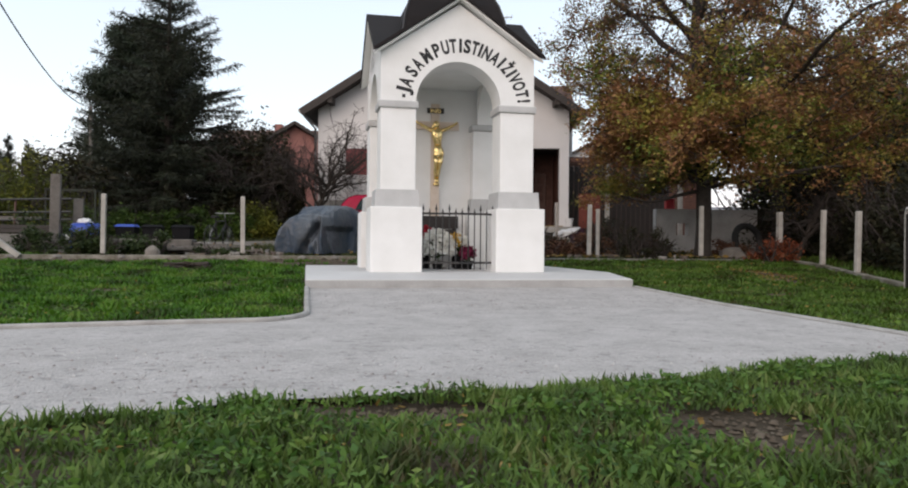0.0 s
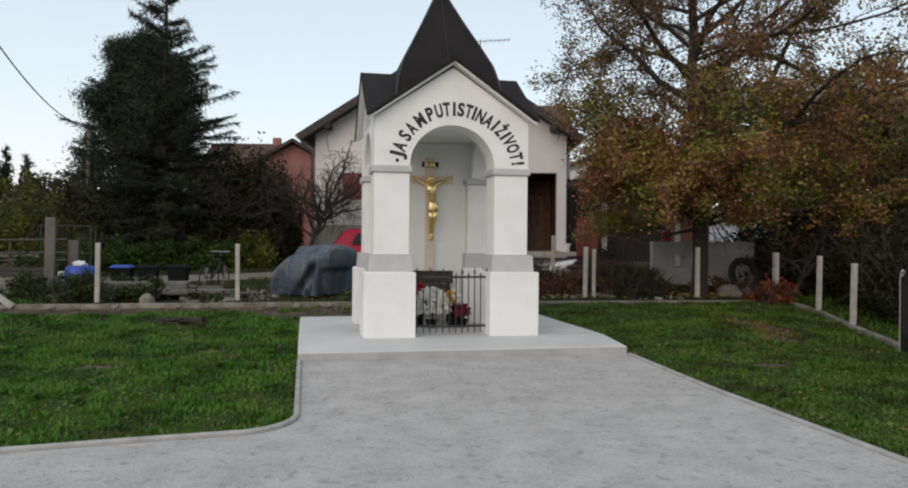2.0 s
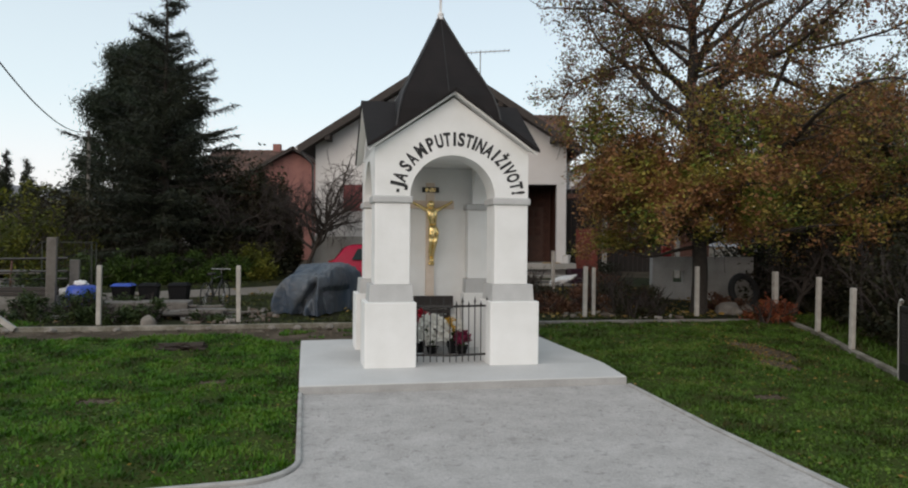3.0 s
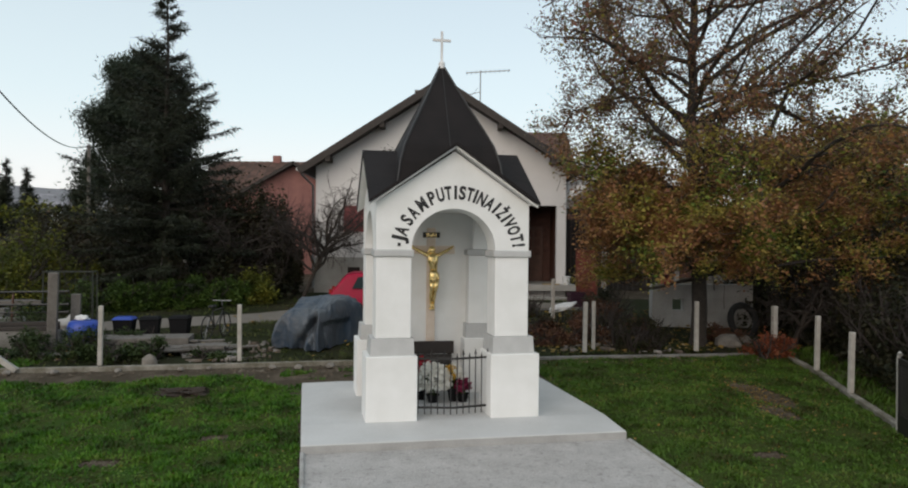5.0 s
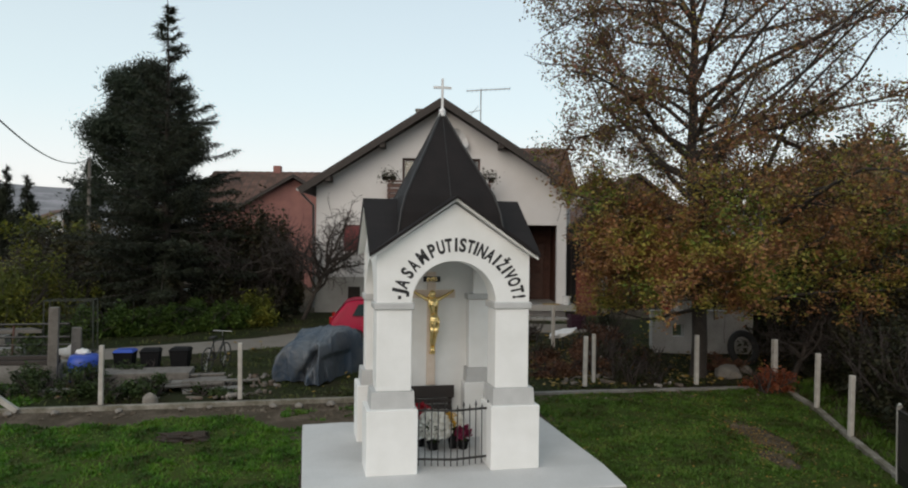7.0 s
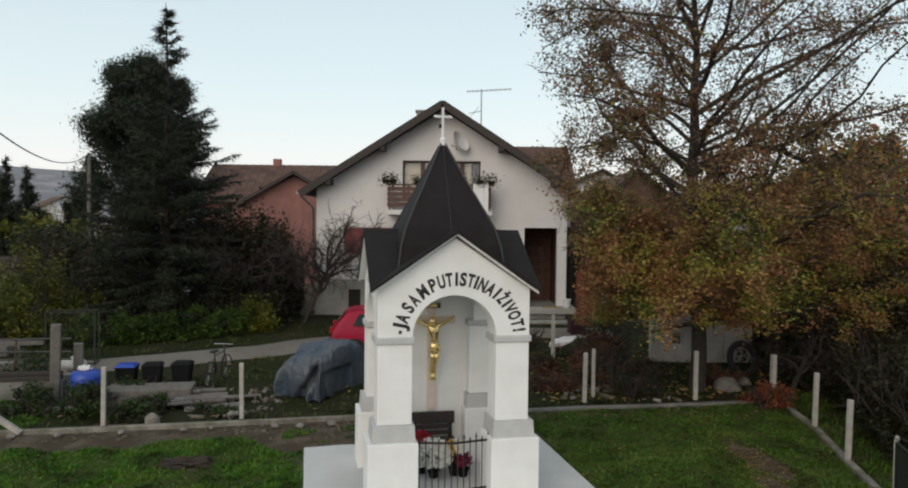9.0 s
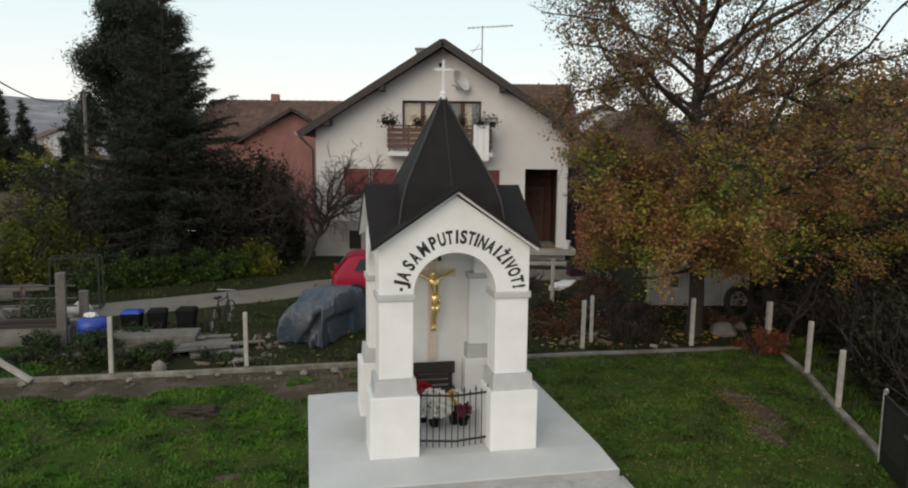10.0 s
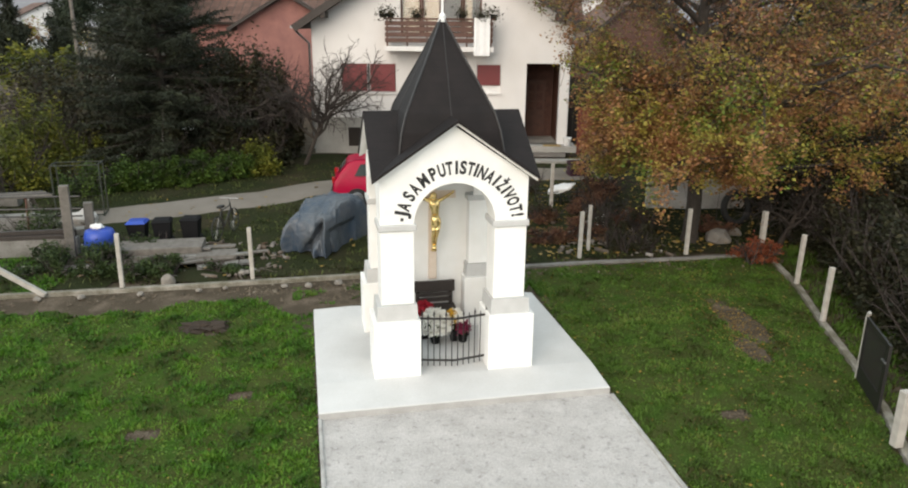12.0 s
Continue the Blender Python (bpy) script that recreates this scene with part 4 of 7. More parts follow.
for z0, z1, w in ((0.48, 0.56, 0.33), (0.585, 0.66, 0.33), (0.675, 0.89, 0.375)):
    part("back_slat", box(-w, w, 0.085, 0.118, z0, z1, 0.006), DARK_WOOD, bench)


def bouquet(label, u, v, petals, n, r, zc, pot_h, seed, green=BUSH_GREEN):
    g = np.random.default_rng(seed)
    t = site_root("flower_pot", label, "flower pot", u, v, FLOOR, group="flower pots in the chapel")
    bm = bmesh.new()
    prof = [(0.07, 0), (0.10, pot_h * 0.9), (0.112, pot_h * 0.9), (0.112, pot_h), (0.09, pot_h), (0.085, pot_h - 0.03)]
    prev = None
    for rr, z in prof:
        ring = [bm.verts.new((rr * math.cos(a), rr * math.sin(a), z)) for a in np.linspace(0, 2 * math.pi, 16, endpoint=False)]
        if prev:
            for k in range(16):
                bm.faces.new((prev[k], prev[(k + 1) % 16], ring[(k + 1) % 16], ring[k]))
        else:
            bm.faces.new(ring)
        prev = ring
    bm.faces.new(prev)
    part("pot", bm, BLACK_PLASTIC, t)
    stems = []
    for i in range(14):
        a = g.uniform(0, 6.28)
        q = r * 0.7 * g.uniform(0.2, 1)
        stems.append([((0.03 * math.cos(a), 0.03 * math.sin(a), pot_h - 0.04), 0.004), ((q * math.cos(a), q * math.sin(a), zc), 0.003)])
    vv_, ff_ = tubes(stems, 4)
    stuff_part("stemwork", mesh_np("stemwork", vv_, [ff_], BUSH_GREEN), t)
    d = g.normal(size=(500, 3))
    d /= np.linalg.norm(d, axis=1)[:, None]
    stuff_part("foliage", leaves(np.array([0, 0, zc - 0.06]) + d * r * 0.62 * g.uniform(0.3, 1, size=(500, 1)), 0.06, green, "foliage"), t)
    for mat, share in petals:
        k = int(n * share)
        d = g.normal(size=(k, 3))
        d /= np.linalg.norm(d, axis=1)[:, None]
        d[:, 2] = np.abs(d[:, 2]) * 1.35 - 0.6
        if share < 0.99:
            d[:, 0] = np.abs(d[:, 0]) * (-1 if mat is petals[0][0] else 1)
        heads = np.array([0, 0, zc]) + d * r * g.uniform(0.85, 1.05, size=(k, 1))
        P = (heads[:, None] + g.normal(size=(k, 12, 3)) * 0.022).reshape(-1, 3)
        stuff_part("blossoms", leaves(P, 0.045, mat, "blossoms", aspect=0.8), t)
    return t


bouquet("large white chrysanthemums in a dark pot before the bench", -0.11, 1.2, [(PETAL_WHITE, 1.0)], 340, 0.28, 0.41, 0.13, 1)
bouquet("dark red flowers in a pot before the bench", -0.27, 1.44, [(PETAL_RED, 1.0)], 100, 0.17, 0.54, 0.3, 2)
bouquet("yellow and white flowers in a pot before the bench", 0.24, 1.25, [(PETAL_YELLOW, 0.35), (PETAL_WHITE, 0.65)], 60, 0.14, 0.47, 0.22, 3)
bouquet("purple-red flowers in a small pot before the bench", 0.38, 1.18, [(PETAL_PURPLE, 1.0)], 45, 0.11, 0.28, 0.14, 4)


def gate_leaf(name, label, a, b, n, z0=0.13, z1=0.86, tall=1.0):
    """A leaf of a spear-topped steel gate between two site points."""
    t = site_root(name, label, "gate", a[0], a[1], FLOOR)
    d = Vector((b[0] - a[0], b[1] - a[1], 0))
    for z in (z0, z1):
        part("rail", bar((0, 0, z), d + Vector((0, 0, z)), 0.022, 0.03), BLACK_STEEL, t)
    for i in range(n):
        p = d * ((i + 0.5) / n)
        top = tall if i % 2 == 0 else tall - 0.06
        bm = bar(p + Vector((0, 0, 0.03)), p + Vector((0, 0, top - 0.08)), 0.014)
        bmesh.ops.create_cone(bm, cap_ends=True, segments=4, radius1=0.02, radius2=0.001, depth=0.09, matrix=Matrix.Translation(p + Vector((0, 0, top - 0.04))))
        part("picket", bm, BLACK_STEEL, t)
    return t


gate_leaf("gate_leaf", "black steel gate leaf with spear-topped pickets", (-0.54, 0.3), (0.03, 0.18), 6)
gate_leaf("gate_leaf", "black steel gate leaf with spear-topped pickets", (0.62, 0.3), (0.03, 0.18), 6)
gate_leaf("side_railing", "black steel railing closing the chapel's side arch", (-1.0, 0.72), (-1.0, 1.84), 11, tall=1.06)
gate_leaf("side_railing", "black steel railing closing the chapel's side arch", (1.0, 0.72), (1.0, 1.84), 11, tall=1.06)


# ---- fences ----
tagged(ribbon("fence_kerb", [(-16, 4.75), (-9, 4.7), (-6, 4.68), (-3.4, 4.7), (1.6, 4.78)], 0.13, 0.05, FOOTING, 0.15), "low cast concrete fence footing behind the lawn", "kerb", kind="structure")
tagged(ribbon("fence_kerb", [(1.62, 4.78), (4, 4.8), (6.6, 4.7), (8.66, 4.66)], 0.13, 0.02, OLD_CONCRETE, 0.15), "sunken weathered concrete fence footing under the tree", "kerb", kind="structure")
tagged(ribbon("fence_kerb", [(8.7, 4.56), (8.2, 2.7), (7.5, 0.95), (6.95, -0.6), (6.35, -2.0), (5.75, -3.1), (4.9, -4.9)], 0.13, 0.045, FOOTING, 0.15), "low cast concrete fence footing along the lawn", "kerb", kind="structure")


def concrete_post(x, y, z, h, w, label, lean=(0, 0)):
    ob = part("fence_post", box(-w / 2, w / 2, -w / 2, w / 2, 0, h, 0.012), POST)
    ob.matrix_world = pose(x, y, z, lean[0], lean[1], TURNED)
    return tagged(ob, label, "fence post", group="concrete fence posts")


for x, y, z, h, lx in ((-6.74, 13.95, 0.36, 1.15, 0.6), (-4.21, 14.49, 0.38, 1.13, -0.4), (3.0, 16.15, 0.38, 1.12, 0.8), (5.61, 16.5, 0.38, 1.13, 0.2), (7.55, 14.88, 0.24, 1.12, 1.0), (7.22, 13.0, 0.15, 1.1, 1.2)):
    concrete_post(x, y, z, h, 0.085, "square pale concrete fence post in the footing", (0, lx))
concrete_post(7.5, 16.75, 0.3, 1.1, 0.11, "weathered concrete fence post at the corner")
concrete_post(3.36, 17.0, 0.3, 1.15, 0.075, "thin concrete post behind the fence")
concrete_post(2.9, 20.6, 0.5, 1.3, 0.09, "thin concrete post in the neighbouring yard")
concrete_post(6.25, 8.85, 0.0, 0.85, 0.13, "stout concrete post beside the wire gate")
brace = part("fence_brace", box(-0.05, 0.05, -0.05, 0.05, 0, 1.5, 0.008), POST)
brace.matrix_world = pose(-8.15, 13.62, 0.3, 0, -52, 14)
tagged(brace, "slanting concrete brace of the fence", "fence brace")
for x, y, h in ((-8.75, 15.9, 1.85), (-8.5, 16.4, 1.35)):
    ob = part("gate_pillar", box(-0.1, 0.1, -0.09, 0.09, 0, h, 0.02), GREY_WOOD)
    ob.matrix_world = pose(x, y, 0.2, 0, 1, 20)
    tagged(ob, "old dark grey wooden gate pillar, weathered", "gate pillar")

# wire gate at the right-hand fence
wg = root("wire_gate", "black steel framed wire gate standing in the fence", "gate", pose(6.8, 10.93, -0.03, 0, 0, 256))
WG = 1.17
v, f = tubes([[((0, 0, 0), 0.026), ((0, 0, 1.12), 0.026), ((0.02, 0, 1.19), 0.026), ((0.06, 0, 1.22), 0.026), ((0.11, 0, 1.2), 0.026)]], 10)
stuff_part("gate_post", mesh_np("gate_post", v, [f], POST), wg, "pale hooked steel pipe post")
for x, w in ((0.08, 0.055), (WG - 0.01, 0.12)):
    part("stile", box(x - w / 2, x + w / 2, -0.022, 0.022, 0.03, 1.14), BLACK_STEEL, wg)
part("bottom_rail", box(0.108, WG - 0.071, -0.018, 0.018, 0.04, 0.30), BLACK_STEEL, wg)
part("top_rail", box(0.108, WG - 0.071, -0.018, 0.018, 1.06, 1.14), BLACK_STEEL, wg)
part("latch", box(WG - 0.12, WG + 0.05, -0.05, -0.024, 0.84, 0.87, 0.004), ZINC, wg, "grey steel latch")
for i in range(1, 24):
    x = 0.1 + (WG - 0.14) * i / 24
    part("wire", bar((x, 0, 0.2), (x, 0, 1.12), 0.009), BLACK_STEEL, wg)
for i in range(1, 18):
    part("wire", bar((0.1, 0.006, 0.2 + 0.05 * i), (WG - 0.04, 0.006, 0.2 + 0.05 * i), 0.009), BLACK_STEEL, wg)
stop = part("board", box(-0.4, 0.4, -0.05, 0.05, 0, 0.04, 0.004), GREY_WOOD)
stop.matrix_world = pose(6.75, 9.45, 0.0, 0, -8, 50)
tagged(stop, "weathered board lying by the wire gate", "board")

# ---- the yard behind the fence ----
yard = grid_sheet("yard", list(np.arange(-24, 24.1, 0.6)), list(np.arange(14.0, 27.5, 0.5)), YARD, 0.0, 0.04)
me = yard.data
keep = bmesh.new()
keep.from_mesh(me)
bmesh.ops.delete(keep, geom=[v for v in keep.verts if to_site(v.co.x, v.co.y)[1] < 4.75], context="VERTS")
keep.to_mesh(me)
keep.free()
tagged(yard, "brown dirt yard with leaf litter behind the fence", "ground", kind="structure")


def lane_sheet():
    P = [(-24, 14.6), (-14, 17.2), (-9.3, 19.2), (-6.2, 20.8), (-4.1, 22.4), (-1, 24.2), (3, 24.8), (6, 25.0)]
    xs_ = np.arange(-24, 5.6, 0.5)
    P = [(float(x), float(np.interp(x, [p[0] for p in P], [p[1] for p in P]))) for x in xs_]
    bm = bmesh.new()
    rows = []
    for i, p in enumerate(P):
        t = Vector(P[min(i + 1, len(P) - 1)]) - Vector(P[max(0, i - 1)])
        n = Vector((-t.y, t.x)).normalized()
        row = []
        for k in range(7):
            q = Vector(p) + n * (k / 3 - 1) * (0.92 + 0.22 * noise.noise((p[0] * 0.8, 3.0 * (k > 3), 0)) + 0.1 * noise.noise((p[0] * 2.9, 7.0 * (k > 3), 0)))
            row.append(bm.verts.new((q.x, q.y, float(level(q.x, q.y)) + (-0.03 if k in (0, 6) else 0.02 if k in (1, 5) else 0.045))))
        rows.append(row)
    for r, s_ in zip(rows, rows[1:]):
        for k in range(6):
            bm.faces.new((r[k], r[k + 1], s_[k + 1], s_[k]))
    return bm


tagged(part("lane", lane_sheet(), LANE), "pale dusty lane crossing the yard", "lane", kind="structure")


def gz(x, y):
    return float(level(x, y))


# covered car
def tarp_cover():
    """A cloth over a boxy body: drawn tight on top, hanging in uneven folds to a ragged hem."""
    bm = bmesh.new()
    NU, NV = 260, 54
    rows = []
    for j in range(NV + 1):
        f = j / NV
        row = []
        for i in range(NU):
            a = 2 * math.pi * i / NU
            ca, sa = math.cos(a), math.sin(a)
            sx, sy = math.copysign(abs(ca) ** 0.42, ca), math.copysign(abs(sa) ** 0.42, sa)
            prof = math.cos(f * math.pi / 2) ** 0.22 if f < 1 else 0
            z = math.sin(f * math.pi / 2) ** 1.05
            skirt = (1 - f) ** 0.45
            # hanging folds: sharp ridges of uneven width, dying out towards the top
            w = a * 3.5 + 2.4 * noise.noise((ca * 1.3, sa * 1.3, 0.4)) + 1.1 * f
            fold = 0.26 * (1 - abs(math.sin(w))) ** 1.5 - 0.08
            q = Vector((sx * prof * 1.6, sy * prof * 2.4, z * 1.6))
            wrinkle = -abs(noise.noise(Vector((q.x * 0.9 + 3, q.y * 1.1, q.z * 0.35)))) * 0.16 - abs(noise.noise(Vector((q.x * 2.4, q.y * 2.4, q.z * 0.5)))) * 0.10 + 0.015 * noise.noise(q * 6)
            r = prof * (0.97 + fold * skirt + 0.55 * wrinkle) + 0.02 * (1 - f) ** 4
            long = sy * prof
            hump = float(np.interp(long, [-1, -0.55, -0.2, 0.25, 0.7, 1], [0.80, 0.84, 1.0, 1.04, 0.98, 0.86]))
            hem = 0.06 * noise.noise((ca * 3, sa * 3, 2)) * (1 - f) ** 5
            p = Vector((0.76 * sx * r, 1.42 * sy * r, 1.13 * z * hump * (1 + 0.7 * wrinkle) + max(0, hem) - 0.01))
            # a loose flap folded over the near side: a sharp edge, a deep crease slanting below it, slack cloth beyond
            across, depth = p.x * 0.94 + p.y * 0.342, p.y * 0.94 - p.x * 0.342
            if depth < 0.1:
                low = min(1, max(0, (0.86 - p.z) / 0.5))
                gap = 0.12 + 0.06 * (0.8 - p.z) - across
                push = 0.30 * low * (math.exp(-gap / 0.16) if gap > 0 else max(0, 1 + gap / 0.035))
                slant = across - (0.06 - 0.62 * max(0, 0.72 - p.z))
                push -= 0.36 * min(1, low * 1.6) * math.exp(-(slant / 0.10) ** 2) * (gap > 0.03)
                if gap < -0.03:
                    push -= 0.30 * min(1, max(0, (0.62 - p.z) / 0.12)) * min(1, (-gap - 0.03) / 0.05)
                crest = across + 0.22 + 0.25 * (p.z - 0.9)
                push += 0.08 * math.exp(-(crest / 0.05) ** 2) - 0.10 * math.exp(-((crest + 0.33) / 0.09) ** 2)
                face = min(1, (0.1 - depth) / 0.35)
                p += Vector((0.342, -0.94, 0)) * push * face
            row.append(bm.verts.new(p))
        rows.append(row)
    for r, s_ in zip(rows, rows[1:]):
        for i in range(NU):
            bm.faces.new((r[i], r[(i + 1) % NU], s_[(i + 1) % NU], s_[i]))
    bmesh.ops.remove_doubles(bm, verts=bm.verts[:], dist=0.002)
    return bm


tarp = root("covered_car", "car wrapped in a creased blue-grey tarpaulin", "covered car", pose(-3.08, 17.45, gz(-2.98, 17.7), 0, 0, -20) @ Matrix.Diagonal((0.9, 0.87, 1.0, 1)))
part("tarpaulin", tarp_cover(), TARP, tarp, smooth=True)
for y in (-1.05, 0.95):
    for s_ in (-1, 1):
        bm = bmesh.new()
        bmesh.ops.create_cone(bm, cap_ends=True, segments=20, radius1=0.25, radius2=0.25, depth=0.15, matrix=pose(s_ * 0.5, y * 0.9, 0.25, 0, 90))
        part("wheel", bm, RUBBER, tarp)


# red hatchback, side on, its tail towards the garden
def car_body():
    """Side outline lofted across the width, narrower at the roof."""
    prof = [(0.05, 0.30), (0.0, 0.55), (0.03, 0.82), (0.10, 0.92), (0.42, 1.36), (0.62, 1.43), (1.5, 1.46), (2.1, 1.38), (2.75, 0.98), (3.55, 0.86), (3.78, 0.70), (3.82, 0.42), (3.75, 0.28), (3.4, 0.22), (2.5, 0.2), (1.2, 0.2), (0.4, 0.22)]
    bm = bmesh.new()
    rows = []
    for y in (-0.80, -0.78, -0.6, 0, 0.6, 0.78, 0.80):
        row = []
        for x, z in prof:
            tuck = max(0, z - 0.9) * 0.42
            yy = math.copysign(max(0, abs(y) - (tuck if abs(y) > 0.5 else 0)), y) if y else 0
            inset = 0.03 if abs(y) == 0.80 else 0
            row.append(bm.verts.new((x + (0.03 if x < 1.9 else -0.03) * (inset > 0), yy, z - inset * 0.5)))
        rows.append(row)
    n = len(prof)
    for r, s_ in zip(rows, rows[1:]):
        for k in range(n):
            bm.faces.new((r[k], r[(k + 1) % n], s_[(k + 1) % n], s_[k]))
    bm.faces.new(rows[0])
    bm.faces.new(rows[-1])
    return bm


CARX, CARY = -3.42, 20.6
car = root("red_car", "red hatchback parked beside the covered car", "car", pose(CARX, CARY, gz(CARX + 1.5, CARY) + 0.1, 0, 0, 6))
bm = car_body()
bmesh.ops.scale(bm, vec=(1, 1, 0.94), verts=bm.verts[:])
bmesh.ops.recalc_face_normals(bm, faces=bm.faces[:])
bmesh.ops.bevel(bm, geom=[e for e in bm.edges if e.calc_face_angle(0) > 0.35], offset=0.03, segments=2, profile=0.5, affect="EDGES")
part("body", bm, CAR_RED, car, smooth=True)
DARKGLASS = material("tinted_car_glass", (0.012, 0.022, 0.022), 0.12, bump=0, spec=0.2)
for s_ in (-1, 1):
    bm = bmesh.new()
    for pts in ([(0.62, 0.98), (0.78, 1.30), (1.28, 1.36), (1.28, 0.98)], [(1.36, 0.98), (1.36, 1.36), (1.95, 1.33), (2.5, 0.99)]):
        vs = [bm.verts.new((x, s_ * (0.80 - max(0, z - 0.9) * 0.42 + 0.006), z * 0.94)) for x, z in pts]
        bm.faces.new(vs)
    part("side_window", bm, DARKGLASS, car)
    part("tail_light", box(-0.005, 0.09, s_ * 0.70 - 0.07, s_ * 0.70 + 0.07, 0.72, 0.9, 0.01), LAMP_RED, car)
bm = bmesh.new()
bm.faces.new([bm.verts.new(p) for p in ((0.145, -0.6, 0.95), (0.145, 0.6, 0.95), (0.36, 0.52, 1.24), (0.36, -0.52, 1.24))])
part("rear_window", bm, DARKGLASS, car)
part("bumper", box(-0.06, 0.1, -0.78, 0.78, 0.3, 0.5, 0.03), BLACK_PLASTIC, car)
for x in (0.68, 3.1):
    for s_ in (-1, 1):
        bm = bmesh.new()
        bmesh.ops.create_cone(bm, cap_ends=True, segments=24, radius1=0.3, radius2=0.3, depth=0.18, matrix=pose(x, s_ * 0.74, 0.28, 90))
        w = part("wheel", bm, RUBBER, car)
        bm = bmesh.new()
        bmesh.ops.create_cone(bm, cap_ends=True, segments=18, radius1=0.19, radius2=0.17, depth=0.02, matrix=pose(x, s_ * 0.84, 0.28, 90))
        part("rim", bm, ZINC, w)


def wheelie_bin(x, y, lid, label, turn):
    t = root("wheelie_bin", label, "bin", pose(x, y, gz(x, y) - 0.02, 0, 0, turn) @ Matrix.Scale(0.82, 4), group="bins by the lane")
    part("body", frustum((-0.2, 0.2, -0.2, 0.2), (-0.26, 0.26, -0.26, 0.26), 0.06, 0.68), BLACK_PLASTIC, t)
    part("rim", box(-0.275, 0.275, -0.275, 0.275, 0.68, 0.71, 0.008), BLACK_PLASTIC, t)
    bm = frustum((-0.28, 0.28, -0.3, 0.28), (-0.22, 0.22, -0.2, 0.2), 0.712, 0.78)
    part("lid", bm, lid, t, "blue plastic lid" if lid is BLUE_PLASTIC else "")
    part("handle", bar((-0.2, 0.3, 0.68), (0.2, 0.3, 0.68), 0.03, sides=8), BLACK_PLASTIC, t)
    for s_ in (-1, 1):
        bm = bmesh.new()
        bmesh.ops.create_cone(bm, cap_ends=True, segments=16, radius1=0.09, radius2=0.09, depth=0.05, matrix=pose(s_ * 0.23, 0.2, 0.09, 0, 90))
        part("wheel", bm, RUBBER, t)
    return t


wheelie_bin(-7.62, 16.95, BLUE_PLASTIC, "black wheelie bin with a bright blue lid", 8)
wheelie_bin(-7.08, 17.1, BLACK_PLASTIC, "black plastic wheelie bin with closed lid", 12)
wheelie_bin(-6.45, 17.3, BLACK_PLASTIC, "black plastic wheelie bin beside the lane", 5)

barrel = root("barrel", "bright blue plastic barrel with a white sack on top", "barrel", pose(-8.15, 16.1, gz(-8.15, 16.1)) @ Matrix.Scale(1.2, 4))
bm = bmesh.new()
prev = None
for r_, z in ((0.2, 0), (0.26, 0.04), (0.28, 0.2), (0.265, 0.22), (0.285, 0.25), (0.28, 0.42), (0.25, 0.52), (0.2, 0.54)):
    ring = [bm.verts.new((r_ * math.cos(a), r_ * math.sin(a), z)) for a in np.linspace(0, 6.283, 22, endpoint=False)]
    if prev:
        for k in range(22):
            bm.faces.new((prev[k], prev[(k + 1) % 22], ring[(k + 1) % 22], ring[k]))
    prev = ring
bm.faces.new(prev)
part("drum", bm, BLUE_PLASTIC, barrel, smooth=True)


def lump(rx, ry, rz, seed, amp=0.25, sub=3, freq=1.7):
    bm = bmesh.new()
    bmesh.ops.create_icosphere(bm, subdivisions=sub, radius=1)
    for v in bm.verts:
        k = 1 + amp * noise.noise(v.co * freq + Vector((seed, seed * 2, 0))) + amp * 0.4 * noise.noise(v.co * freq * 3 + Vector((seed, 0, 5)))
        v.co = Vector((v.co.x * rx * k, v.co.y * ry * k, max(v.co.z, -0.4) * rz * k))
    return bm


part("sack", lump(0.12, 0.09, 0.06, 3, 0.5), WHITE_PLASTIC, barrel, "crumpled white sack", True).location = (-0.05, 0.05, 0.57)

# planks and boards lying between the fence and the lane
for i in range(16):
    x = -6.7 + rng.uniform(-0.9, 1.6)
    y = 15.65 + rng.uniform(-0.35, 0.55) + 0.12 * (x + 6.7)
    ln = rng.uniform(1.1, 2.4)
    w_, h_ = rng.uniform(0.14, 0.28), rng.uniform(0.03, 0.06)
    ob = part("plank", box(-ln / 2, ln / 2, -w_ / 2, w_ / 2, 0, h_, 0.004), GREY_WOOD if i % 4 else OLD_CONCRETE)
    ob.matrix_world = pose(x, y, gz(x, y) + 0.02 + 0.035 * (i % 6), rng.uniform(-2, 2), rng.uniform(-2, 2), TURNED + rng.uniform(-14, 14))
    tagged(ob, "weathered grey plank lying in the yard pile" if i % 4 else "grey concrete slab lying in the yard pile", "plank", group="planks in the yard")
for x, y, w_, d_, h_ in ((-6.75, 16.1, 1.9, 0.8, 0.32), (-5.4, 15.9, 0.9, 0.55, 0.2)):
    ob = part("stacked_timber", box(-w_ / 2, w_ / 2, -d_ / 2, d_ / 2, 0, h_, 0.02), GREY_WOOD)
    ob.matrix_world = pose(x, y, gz(x, y), 0, 0, TURNED)
    tagged(ob, "low stack of grey weathered timber", "timber stack")
